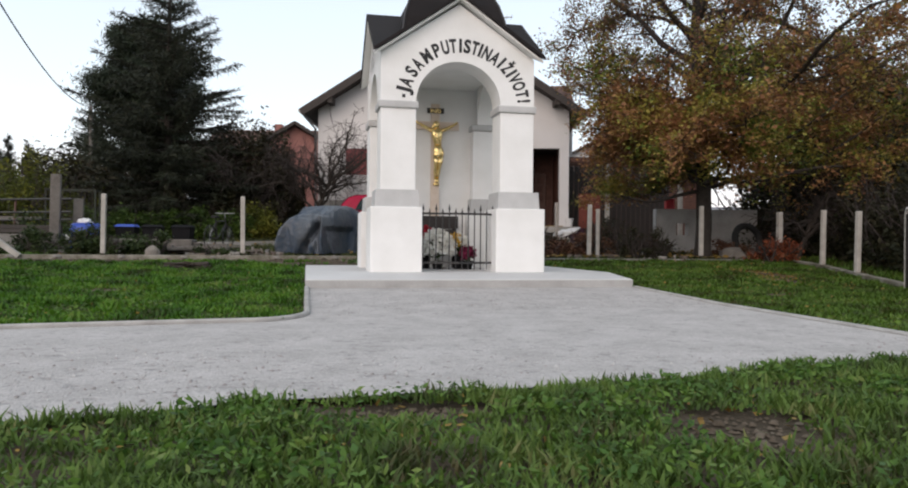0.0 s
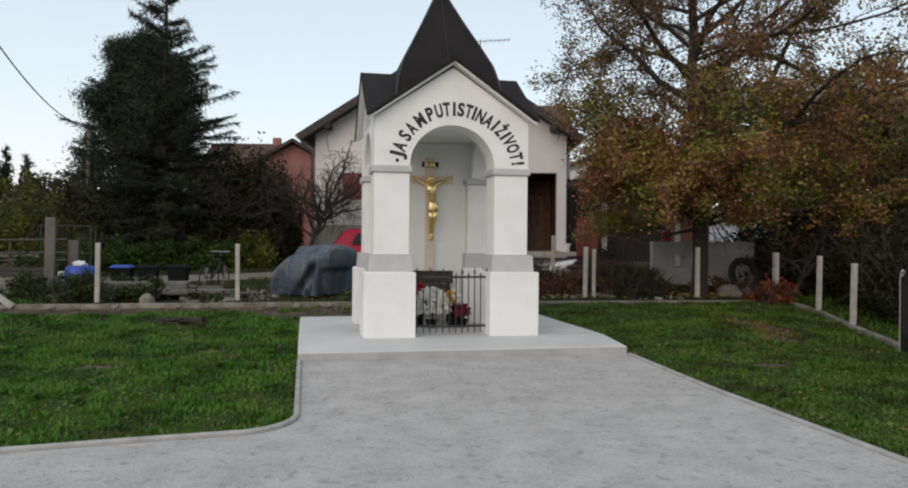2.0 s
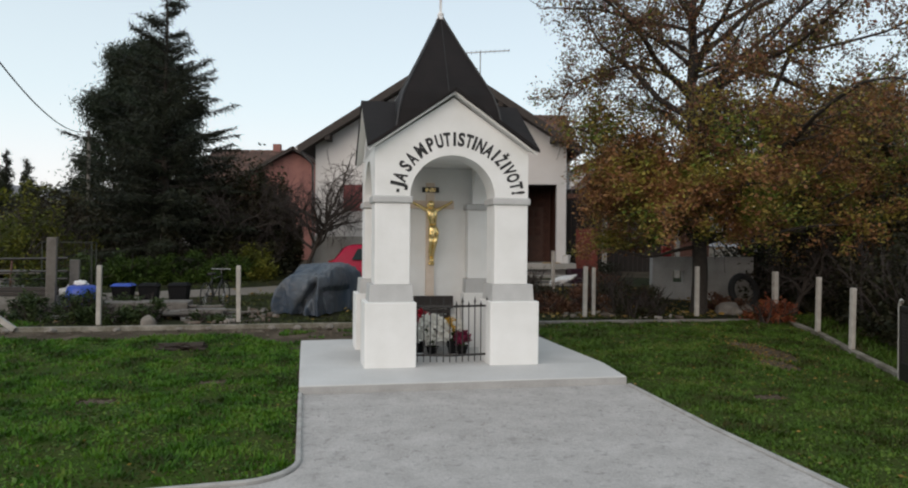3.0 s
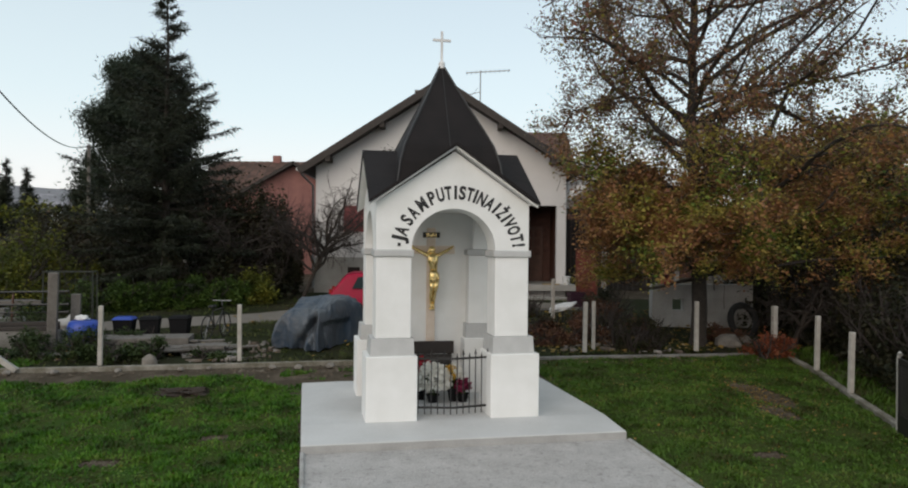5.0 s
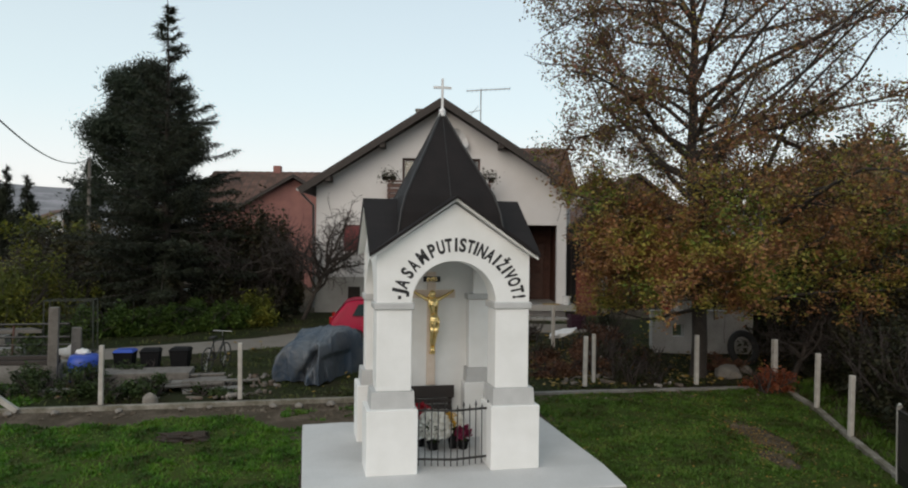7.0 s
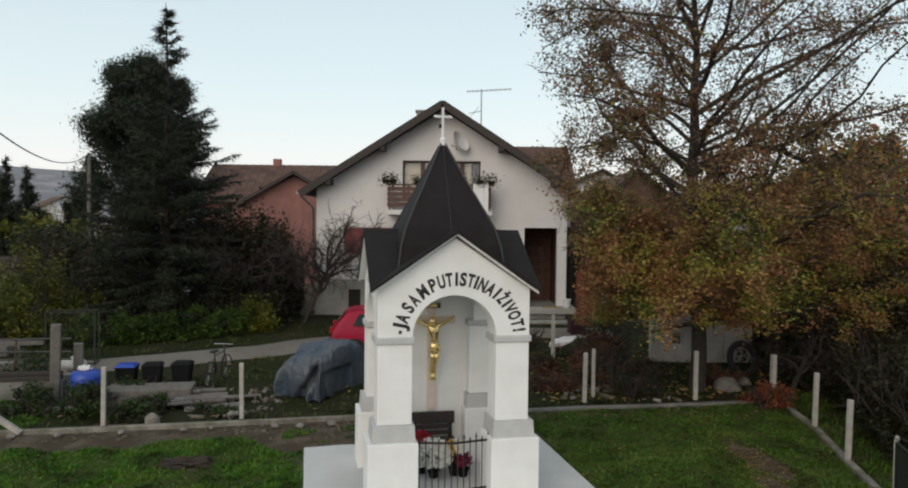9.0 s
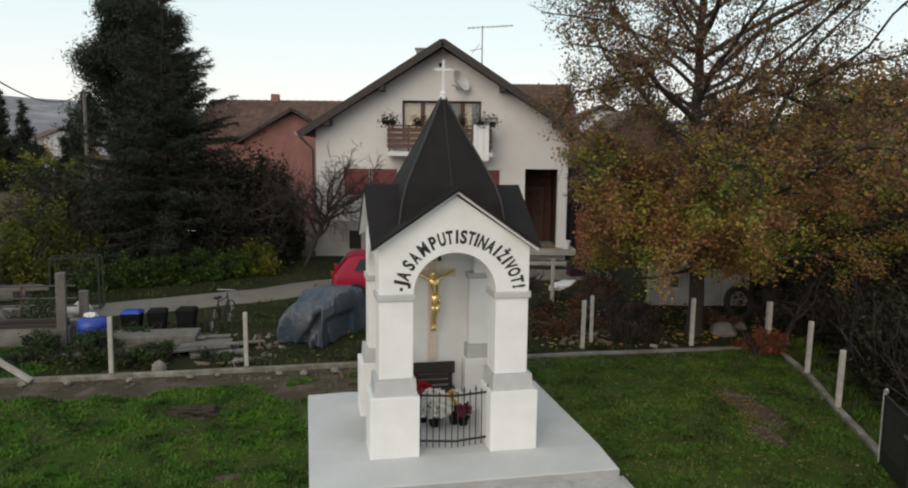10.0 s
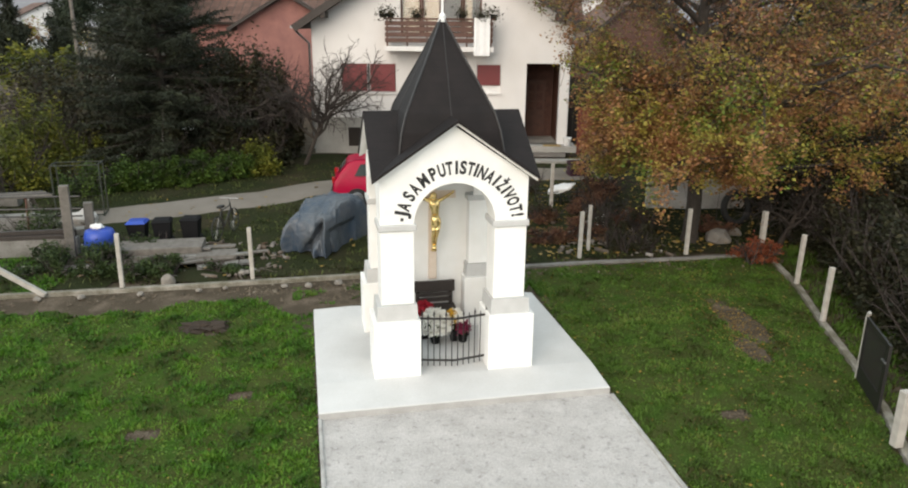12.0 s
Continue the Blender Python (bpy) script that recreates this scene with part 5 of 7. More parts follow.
for x, y, sx, sz, sd in ((-5.95, 14.35, 0.16, 0.2, 1), (-7.4, 13.55, 0.09, 0.05, 2), (-3.0, 14.35, 0.1, 0.06, 3), (-3.5, 14.3, 0.08, 0.05, 4), (-5.2, 14.0, 0.07, 0.04, 5), (-6.3, 13.75, 0.08, 0.05, 6), (-4.7, 14.15, 0.06, 0.04, 9), (-2.4, 14.55, 0.12, 0.06, 7), (-8.2, 13.4, 0.09, 0.05, 8), (6.9, 18.0, 0.4, 0.24, 11), (7.5, 18.6, 0.25, 0.16, 12)):
    ob = part("stone", lump(sx, sx * 0.8, sz, sd, sub=2), STONE, None, smooth=False)
    ob.matrix_world = pose(x, y, gz(x, y) + sz * 0.2, 0, 0, sd * 40)
    tagged(ob, "pale rough stone lying by the fence footing", "stone", group="stones by the fence")

# small debris strewn over the yard: broken boards, bricks, rags
k = 420
side_ = rng.uniform(size=k) < 0.72
dx_ = np.where(side_, rng.uniform(-9.6, -3.8, k), rng.uniform(2.4, 5.4, k))
dy_ = np.where(side_, rng.uniform(14.75, 17.2, k), rng.uniform(16.6, 20.4, k))
cube_ = np.array([(a, b, c) for a in (-0.5, 0.5) for b in (-0.5, 0.5) for c in (0, 1)], float)
size_ = np.stack([rng.gamma(2, 0.07, k), rng.gamma(2, 0.035, k), rng.gamma(2, 0.022, k)], 1)
ang_ = rng.uniform(0, 2 * np.pi, k)
P_ = cube_[None] * size_[:, None]
P_[..., 2] += 0.25 * P_[..., 0] * rng.normal(size=(k, 1))
X_ = P_[..., 0] * np.cos(ang_)[:, None] - P_[..., 1] * np.sin(ang_)[:, None] + dx_[:, None]
Y_ = P_[..., 0] * np.sin(ang_)[:, None] + P_[..., 1] * np.cos(ang_)[:, None] + dy_[:, None]
Z_ = P_[..., 2] + (level(dx_, dy_) + 0.0)[:, None]
V_ = np.stack([X_, Y_, Z_], -1).reshape(-1, 3)
i_ = np.arange(k)[:, None] * 8
F_ = np.concatenate([i_ + np.array(q)[None] for q in ((0, 1, 3, 2), (4, 6, 7, 5), (0, 4, 5, 1), (2, 3, 7, 6), (1, 5, 7, 3), (0, 2, 6, 4))])
DEBRIS = leafy("mixed_debris", [(0.05, 0.035, 0.025), (0.16, 0.14, 0.12), (0.09, 0.06, 0.04), (0.3, 0.28, 0.26), (0.12, 0.1, 0.085), (0.07, 0.05, 0.035), (0.45, 0.44, 0.43)], 0.9, 0, 3.0, 0.9)
tagged(new("yard_debris", mesh_np("yard_debris", V_, [F_], DEBRIS)), "broken boards, bricks and rags strewn over the yard", "debris", kind="stuff")

# bicycle leaning by the lane
bike = root("bicycle", "dark bicycle with pale wheels parked by the lane", "bicycle", pose(-5.72, 17.7, gz(-5.72, 17.7), 0, 0, 82) @ Matrix.Scale(0.95, 4))
for x in (-0.5, 0.5):
    ringp = [((x + 0.31 * math.cos(a), 0, 0.33 + 0.31 * math.sin(a)), 0.016) for a in np.linspace(0, 2 * math.pi, 29)]
    v, f = tubes([ringp], 6)
    wheel = stuff_part("wheel", mesh_np("wheel", v, [f], RUBBER), bike)
    for k in range(8):
        a = k * math.pi / 8
        part("spoke", bar((x - 0.3 * math.cos(a), 0, 0.33 - 0.3 * math.sin(a)), (x + 0.3 * math.cos(a), 0, 0.33 + 0.3 * math.sin(a)), 0.006), ZINC, wheel)
for a, b in (((-0.5, 0, 0.33), (-0.1, 0, 0.3)), ((-0.1, 0, 0.3), (-0.22, 0, 0.82)), ((-0.5, 0, 0.33), (-0.2, 0, 0.72)), ((-0.2, 0, 0.74), (0.34, 0, 0.78)), ((-0.1, 0, 0.3), (0.36, 0, 0.7)), ((0.32, 0, 0.88), (0.5, 0, 0.33))):
    part("tube", bar(a, b, 0.032, sides=8), BLACK_STEEL, bike)
part("saddle", box(-0.34, -0.1, -0.07, 0.07, 0.83, 0.89, 0.02), RUBBER, bike)
part("handlebar", bar((0.3, -0.26, 0.97), (0.3, 0.26, 0.97), 0.025, sides=8), ZINC, bike)
part("stem", bar((0.32, 0, 0.85), (0.3, 0, 0.97), 0.03, sides=8), ZINC, bike)

# old trough wall and pipe rails at the garden's edge
low_wall = part("trough_wall", box(-1.9, 1.9, -0.12, 0.12, 0, 0.5, 0.03), OLD_CONCRETE)
low_wall.matrix_world = pose(-10.6, 15.9, gz(-10.6, 15.9) - 0.1, 0, 0, 12)
tagged(low_wall, "low weathered concrete wall, pale and stained", "wall")
rack = root("pipe_rack", "rusty pipe rack with dark netting over the low wall", "rack", pose(-10.8, 16.8, gz(-10.8, 16.8)))
for x in (-1.8, -0.6, 0.6, 1.6):
    part("upright", bar((x, 0, 0), (x, 0.1, 1.15), 0.05, sides=8), BROWN_WOOD, rack)
for z in (0.62, 0.8, 1.1):
    part("pipe", bar((-2.3, -0.05, z), (1.9, 0.1, z + 0.08), 0.045, sides=8), BLACK_STEEL, rack)
for i, (y, z) in enumerate(((-0.09, 0.77), (0.03, 0.77), (-0.02, 0.86))):
    ob = part("beam", box(-1.9, 1.85 - 0.1 * i, -0.045, 0.045, 0, 0.085, 0.006), DARK_WOOD)
    ob.matrix_world = pose(-10.6, 15.9, 0, 0, 0, 12) @ pose(0.1 * i, y, z, 0, 0.4, 1.5 * (i - 1))
    tagged(ob, "dark weathered beam lying on the low wall", "beam", group="beams on the low wall")
for x, y in ((-13.3, 18.04), (-11.2, 18.76)):
    tr = root("trestle", "low grey timber trestle under the beams", "trestle", pose(x, y, gz(x, y), 0, 0, 110))
    for a, b in (((-0.35, -0.1, 0), (-0.28, 0, 0.55)), ((-0.35, 0.1, 0), (-0.28, 0, 0.55)), ((0.35, -0.1, 0), (0.28, 0, 0.55)), ((0.35, 0.1, 0), (0.28, 0, 0.55))):
        part("leg", bar(a, b, 0.06), GREY_WOOD, tr)
    part("crosspiece", box(-0.42, 0.42, -0.05, 0.05, 0.53, 0.62, 0.006), GREY_WOOD, tr)
for i in range(4):
    ob = part("beam", box(-1.9, 1.75 - 0.15 * i, -0.05, 0.05, 0, 0.09, 0.006), DARK_WOOD if i % 2 else GREY_WOOD)
    ob.matrix_world = pose(-12.3, 18.38, gz(-12.3, 18.38) + 0.63, 0, 0, 19) @ pose(0.05 * i, -0.2 + 0.13 * i, 0, 0, 0, 1.2 * (i - 1.5))
    tagged(ob, "long weathered beam laid on trestles", "beam", group="beams on the trestles")
for x, y, w_, d_, h_, r_ in ((-11.1, 17.75, 1.15, 0.45, 0.42, 16), (-9.55, 17.55, 0.55, 0.3, 0.18, 24), (-12.6, 19.9, 0.8, 0.4, 0.3, 10)):
    bm = box(-w_ / 2, w_ / 2, -d_ / 2, d_ / 2, 0, h_, 0.02)
    box(-w_ / 2, -w_ / 2 + 0.14, -d_ / 2, d_ / 2, h_ + 0.001, h_ + 0.16, 0.015, bm)
    ob = part("concrete_block", bm, OLD_CONCRETE)
    ob.matrix_world = pose(x, y, gz(x, y), 0, 0, r_)
    tagged(ob, "stained broken concrete block in the grass", "concrete block", group="concrete blocks by the wall")
cage = root("wire_cage", "green painted steel cage with sagging wire mesh", "cage", pose(-10.55, 18.75, gz(-10.2, 18.9), 0, 0, 14) @ Matrix.Diagonal((0.9, 0.9, 0.86, 1)))
for x in (0, 1.3):
    for y in (0, 0.6):
        part("upright", bar((x, y, 0), (x, y, 1.7), 0.035), GREEN_STEEL, cage)
for z in (0.1, 1.68):
    for a, b in (((0, 0), (1.3, 0)), ((0, 0.6), (1.3, 0.6)), ((0, 0), (0, 0.6)), ((1.3, 0), (1.3, 0.6))):
        part("rail", bar((*a, z), (*b, z), 0.03), GREEN_STEEL, cage)
for i in range(1, 13):
    part("wire", bar((0.1 * i, 0.6, 0.1), (0.1 * i, 0.6, 1.68), 0.006), BLACK_STEEL, cage)
    part("wire", bar((0, 0.6, 0.12 * i), (1.3, 0.6, 0.12 * i + 0.03 * math.sin(i)), 0.006), BLACK_STEEL, cage)
junk = part("sack", lump(0.36, 0.26, 0.26, 21, 0.5), PALE_WALL, None, smooth=True)
junk.matrix_world = pose(-9.75, 18.55, gz(-9.75, 18.55) + 0.08)
tagged(junk, "crumpled pale plastic sack beside the wire cage", "sack")
bk = root("bucket", "dark green plastic bucket standing by the shrubs", "bucket", pose(-13.3, 21.4, gz(-13.3, 21.4)))
bm = bmesh.new()
bmesh.ops.create_cone(bm, cap_ends=True, segments=18, radius1=0.2, radius2=0.27, depth=0.5, matrix=Matrix.Translation((0, 0, 0.25)))
part("pail", bm, GREEN_STEEL, bk, smooth=False)
part("rim", bar((0, 0, 0.49), (0, 0, 0.52), 0.58, sides=18), GREEN_STEEL, bk)

# withered weeds between the fence and the lane
WITHERED = leafy("withered_weeds", [(0.05, 0.03, 0.02), (0.10, 0.045, 0.03), (0.14, 0.07, 0.04), (0.06, 0.05, 0.025)], 0.8, 0.15, 1.5, 0.4)
WITHERED_AT = ((2.5, 17.6, 0.7, 0.45, 0.5), (3.5, 18.0, 0.7, 0.5, 0.6), (3.9, 20.3, 0.8, 0.6, 0.7), (4.9, 19.0, 0.7, 0.5, 0.55), (2.6, 19.6, 0.6, 0.5, 0.5), (6.9, 18.6, 0.7, 0.5, 0.5), (4.6, 21.8, 0.9, 0.6, 0.8))

# white garden table between the shrubs
gt = root("garden_table", "white plastic garden table in the neglected garden", "table", pose(-9.9, 28.4, gz(-9.9, 28.4), 0, 0, 10))
part("tabletop", box(-0.6, 0.6, -0.35, 0.35, 0.68, 0.72, 0.01), WHITE_PLASTIC, gt)
for x in (-0.5, 0.5):
    for y in (-0.28, 0.28):
        part("leg", box(x - 0.03, x + 0.03, y - 0.03, y + 0.03, 0, 0.68), WHITE_PLASTIC, gt)

# right-hand yard: low wall, ring, rack with a white sheet
rw = part("outbuilding_wall", panel(rect(-1.5, 1.5, -0.1, 1.25), [rect(-0.9, -0.55, 0.5, 0.85)], 0, 0.25), PALE_WALL)
rw.matrix_world = pose(7.3, 21.0, gz(7.3, 21.0), 0, 0, 4)
tagged(rw, "low pale rendered wall behind the tree, stained", "wall")
ringp = [((0.42 * math.cos(a), 0, 0.42 + 0.42 * math.sin(a)), 0.09) for a in np.linspace(0, 2 * math.pi, 25)]
v, f = tubes([ringp], 10)
ty = stuff_part("tyre", mesh_np("tyre", v, [f], RUBBER))
ty.matrix_world = pose(8.0, 19.6, gz(8.0, 19.6), -15, 0, 20)
tagged(ty, "old black tyre leaning in the yard", "tyre")
rk = root("drying_rack", "dark metal rack with a white sheet thrown over it", "rack", pose(3.2, 21.2, gz(3.2, 21.2), 0, 0, 8) @ Matrix.Diagonal((0.8, 0.8, 0.52, 1)))
for x in (-0.8, 0, 0.8):
    for y in (-0.3, 0.3):
        part("leg", bar((x, y, 0), (x, y, 0.8), 0.04), BLACK_STEEL, rk)
for z in (0.3, 0.55, 0.8):
    for y in (-0.3, 0.3):
        part("bar", bar((-0.9, y, z), (0.9, y, z), 0.03), BLACK_STEEL, rk)
sh = part("sheet", lump(0.45, 0.35, 0.14, 31, 0.4), WHITE_PLASTIC, None, smooth=True)
sh.matrix_world = pose(3.25, 21.2, gz(3.2, 21.2) + 0.47, 0, -14, 8) @ Matrix.Diagonal((0.85, 0.85, 0.9, 1))
tagged(sh, "crumpled white plastic sheet on the rack", "sheet")
for x, y, mat, lab in ((4.05, 19.0, WHITE_PLASTIC, "white plastic bucket beside the fence"), (6.1, 20.4, RED_PLASTIC, "red plastic crate on the yard wall")):
    t = root("canister", lab, "canister", pose(x, y, gz(x, y) + (1.25 if mat is RED_PLASTIC else 0)))
    if mat is RED_PLASTIC:
        t.location = (6.25, 21.1, gz(7.3, 21.0) + 1.25)
    part("body", box(-0.13, 0.13, -0.1, 0.1, 0, 0.3, 0.03), mat, t)
    part("neck", bar((0.06, 0, 0.3), (0.06, 0, 0.35), 0.05, sides=10), mat, t)

# crate by the lane, pot and mat on the porch
crate = root("crate", "dark wine-coloured plastic crate beside the lane", "crate", pose(4.25, 24.6, gz(4.25, 24.6), 0, 0, 12))
CRATE = material("wine_plastic", (0.045, 0.014, 0.03), 0.5, bump=0.05)
part("base", box(-0.27, 0.27, -0.2, 0.2, 0.0, 0.03), CRATE, crate)
for y in (-0.2, 0.18):
    for z in (0.03, 0.2, 0.37):
        part("slat", box(-0.27, 0.27, y, y + 0.02, z, z + 0.14), CRATE, crate)
for x in (-0.27, 0.25):
    for z in (0.03, 0.2, 0.37):
        part("slat", box(x, x + 0.02, -0.18, 0.18, z, z + 0.14), CRATE, crate)
pot = root("flower_pot", "pale flower pot standing on the porch floor", "flower pot", pose(4.3, 27.15, 1.28))
bm = bmesh.new()
bmesh.ops.create_cone(bm, cap_ends=True, segments=18, radius1=0.11, radius2=0.15, depth=0.28, matrix=Matrix.Translation((0, 0, 0.14)))
part("body", bm, WHITE_PLASTIC, pot)
bm = bmesh.new()
bmesh.ops.create_cone(bm, cap_ends=True, segments=18, radius1=0.165, radius2=0.165, depth=0.04, matrix=Matrix.Translation((0, 0, 0.29)))
part("rim", bm, WHITE_PLASTIC, pot)
mat_ob = part("doormat", box(-0.32, 0.32, -0.16, 0.16, 0, 0.03, 0.01), material("straw_matting", (0.32, 0.22, 0.08), 0.95, tint=(0.22, 0.15, 0.06), scale=30, bump=0.4))
mat_ob.matrix_world = pose(3.72, 27.1, 1.281)
tagged(mat_ob, "straw-yellow doormat on the porch floor", "doormat")

# cloth over the balcony rail and pots on the balcony
cl = bmesh.new()
rows = []
for j in range(9):
    row = []
    for i in range(9):
        row.append(cl.verts.new((i * 0.07, -0.02 - 0.015 * math.sin(i * 1.7) - 0.01 * j / 8, -j * 0.16)))
    rows.append(row)
for r, s_ in zip(rows, rows[1:]):
    for k in range(8):
        cl.faces.new((r[k], r[k + 1], s_[k + 1], s_[k]))
ext = bmesh.ops.extrude_face_region(cl, geom=cl.faces[:])
bmesh.ops.translate(cl, verts=[g for g in ext["geom"] if isinstance(g, bmesh.types.BMVert)], vec=(0, 0.008, 0))
cloth = part("hanging_sheet", cl, CLOTH)
cloth.matrix_world = pose(0.72, HY - 1.07, 5.83)
tagged(cloth, "white bed sheet hung over the balcony rail", "bed sheet")
for x in (-2.45, -2.2, -1.3, 0.3, 1.0, 1.4):
    pt = root("balcony_plant", "trailing green pot plant on the balcony rail", "pot plant", pose(x, HY - 1.0, 5.81), group="balcony plants")
    part("pot", frustum((-0.1, 0.1, -0.06, 0.06), (-0.13, 0.13, -0.08, 0.08), 0, 0.14), BLACK_PLASTIC, pt)
    P = rng.normal(size=(220, 3)) * (0.13, 0.08, 0.12) + (0, -0.05, 0.15)
    stuff_part("foliage", leaves(P, 0.07, BUSH_DARK, "foliage"), pt)


# ---- trees and shrubs ----
def grow(start, way, length, r0, r1, segs, sag=0.0, wander=0.12, lift=0.0):
    """One limb as a chain of (point, radius), wandering and sagging along its length."""
    p, d = np.array(start, float), np.array(way, float)
    d /= np.linalg.norm(d)
    ch = [(p.copy(), r0)]
    for i in range(segs):
        d = d + rng.normal(size=3) * wander + np.array([0, 0, lift - sag])
        d /= np.linalg.norm(d)
        p = p + d * length / segs
        ch.append((p.copy(), r0 + (r1 - r0) * (i + 1) / segs))
    return ch


def off(chain, f):
    """Point and direction at the fraction f of a chain."""
    k = min(int(f * (len(chain) - 1)), len(chain) - 2)
    g = f * (len(chain) - 1) - k
    a, b = chain[k][0], chain[k + 1][0]
    return a + (b - a) * g, (b - a) / (np.linalg.norm(b - a) + 1e-9), chain[k][1]


def tree_mesh(chains, name, mat, sides):
    v, f = tubes(chains, sides)
    me = mesh_np(name, v, [f], mat)
    me.polygons.foreach_set("use_smooth", [True] * len(me.polygons))
    return me


def great_tree(x, y):
    z0 = gz(x, y)
    t = root("autumn_tree", "large broad tree with thinning brown and yellow-green leaves", "tree", pose(x, y, z0))
    trunk = [(np.array([0, 0, -0.1]), 0.27), (np.array([0.0, 0, 0.25]), 0.20)] + [(np.array([-0.02 * h + 0.05 * math.sin(h * 0.9), 0.02 * h, h]) + rng.normal(size=3) * 0.03, 0.19 * (1 - h / 13) ** 0.9 + 0.012) for h in np.arange(0.9, 12.2, 0.8)]
    limbs, seconds, twigs = [trunk], [], []
    n = 64
    for i in range(n + 13):
        h = 1.9 + 9.1 * (i / n) ** 1.35 if i < n else 3.6 + 0.42 * (i - n) if i < n + 7 else 2.7 + 0.3 * (i - n - 7)
        p, _, r = off(trunk, (h + 0.1) / 12.2)
        a = i * 2.399 + rng.uniform(-0.3, 0.3) if i < n else 0.45 * math.sin(i * 2.1) if i < n + 7 else math.pi + 0.7 * math.sin(i * 2.1)
        if h < 3.0:
            el, L, sag = 0.2, rng.uniform(3.4, 4.7), 0.03
        elif h < 4.6:
            el, L, sag = 0.36, rng.uniform(4.2, 5.3), 0.03
        else:
            el, L, sag = float(np.interp(h, [4.6, 6, 8, 11], [0.42, 0.58, 0.74, 1.05])) + rng.uniform(-0.14, 0.14), rng.uniform(0.8, 1.12) * float(np.interp(h, [4.6, 7, 9, 11.5], [5.4, 5.2, 4.2, 2.4])), 0.008
        L *= 1 + ((0.62 if h > 5.5 else 0.42) if math.cos(a) > 0 else 0.36 if h < 3.5 else 0.22 if h < 5.0 else 0.04) * math.cos(a)
        way = (math.cos(a) * math.cos(el), math.sin(a) * math.cos(el), math.sin(el))
        big = i % 3 == 0 and h > 3.5
        limb = grow(p, way, L * (1.1 if big else 1), min(0.095 if big else 0.055, r * 0.6), 0.012, 10, sag, 0.13 if big else 0.17)
        limbs.append(limb)
        for j in range(13):
            q, d, rr = off(limb, 0.2 + 0.06 * j)
            side = np.cross(d, [0, 0, 1]) * (1 if j % 2 else -1)
            w2 = d * 0.6 + side * 0.6 + rng.normal(size=3) * 0.45 + np.array([0, 0, 0.2 if h > 4 else -0.1])
            sec = grow(q, w2, rng.uniform(0.7, 1.6) * (1.1 - 0.5 * j / 13), max(0.012, rr * 0.45), 0.005, 5, 0.01, 0.2)
            seconds.append(sec)
            for k in range(5):
                q2, d2, _ = off(sec, 0.2 + 0.18 * k)
                twigs.append(grow(q2, d2 * 0.5 + rng.normal(size=3) * 0.75, rng.uniform(0.3, 0.7), 0.007, 0.003, 3, 0.0, 0.2))
    def aloft(c):
        e = c[-1][0]
        return e[2] > np.interp(math.hypot(e[0], e[1]), [0, 1.5, 3, 5], [1.9, 1.75, 1.4, 1.1]) and e[0] > -np.interp(e[2], [1.5, 4.0, 5.5], [2.8, 3.3, 5.5])
    limbs = [limbs[0]] + [c for c in limbs[1:] if aloft(c)]
    seconds, twigs = [c for c in seconds if aloft(c)], [c for c in twigs if aloft(c)]
    stuff_part("trunk", tree_mesh(limbs, "trunk", BARK, 9), t, "dark furrowed trunk and limbs")
    stuff_part("branchwork", tree_mesh(seconds + twigs, "branchwork", TWIG, 3), t)
    # leaves sit in clumps about the twigs, thinning upwards
    ends = np.array([c[-1][0] for c in twigs])
    thick = np.array([noise.noise(Vector(e) * 0.8) + 0.5 * noise.noise(Vector(e) * 2.1 + Vector((9, 3, 1))) for e in ends])
    fill = np.interp(ends[:, 2], [1.5, 2.9, 4.2, 6.0, 8.5, 12], [1.0, 1.0, 0.75, 0.55, 0.40, 0.32])
    fill = fill * np.where((ends[:, 0] > 0.5) & (ends[:, 2] > 3.2), np.interp(ends[:, 2], [4.5, 6.0, 7.5], [1.5, 1.6, 0.65]), 1.0)
    fill = fill * np.where((ends[:, 0] < -1.0) & (ends[:, 2] > 4.2) & (ends[:, 2] < 7.5), 1.35, 1.0)
    per = (fill * np.interp(thick, [-0.4, -0.1, 0.4], [0.05, 0.7, 1.6]) * 96).astype(int)
    own = np.repeat(np.arange(len(ends)), per)
    mid = np.array([(c[0][0] + c[-1][0]) / 2 for c in twigs])
    P = mid[own] + (ends - mid)[own] * rng.uniform(-1, 1.2, size=(len(own), 1)) + rng.normal(size=(len(own), 3)) * 0.115
    rad = np.hypot(P[:, 0], P[:, 1])
    P = P[P[:, 2] > np.interp(rad, [0, 1.5, 3, 5], [1.9, 1.7, 1.2, 0.85])]
    P = P[P[:, 0] > -np.interp(P[:, 2], [1.5, 4.0, 5.5], [2.8, 3.2, 5.5]) + 0.2 * rng.normal(size=len(P))]
    low = rng.uniform(size=len(P)) < np.interp(P[:, 2], [3.2, 6.2], [1.0, 0.1])
    stuff_part("crown", leaves(P[low], 0.064, AUTUMN, "crown", flat=0.55, aspect=0.75), t, "dense rust and olive lower foliage")
    stuff_part("upper_crown", leaves(P[~low], 0.060, AUTUMN_UPPER, "upper_crown", aspect=0.7), t, "thin upper foliage")
    return t


great_tree(6.15, 17.95)


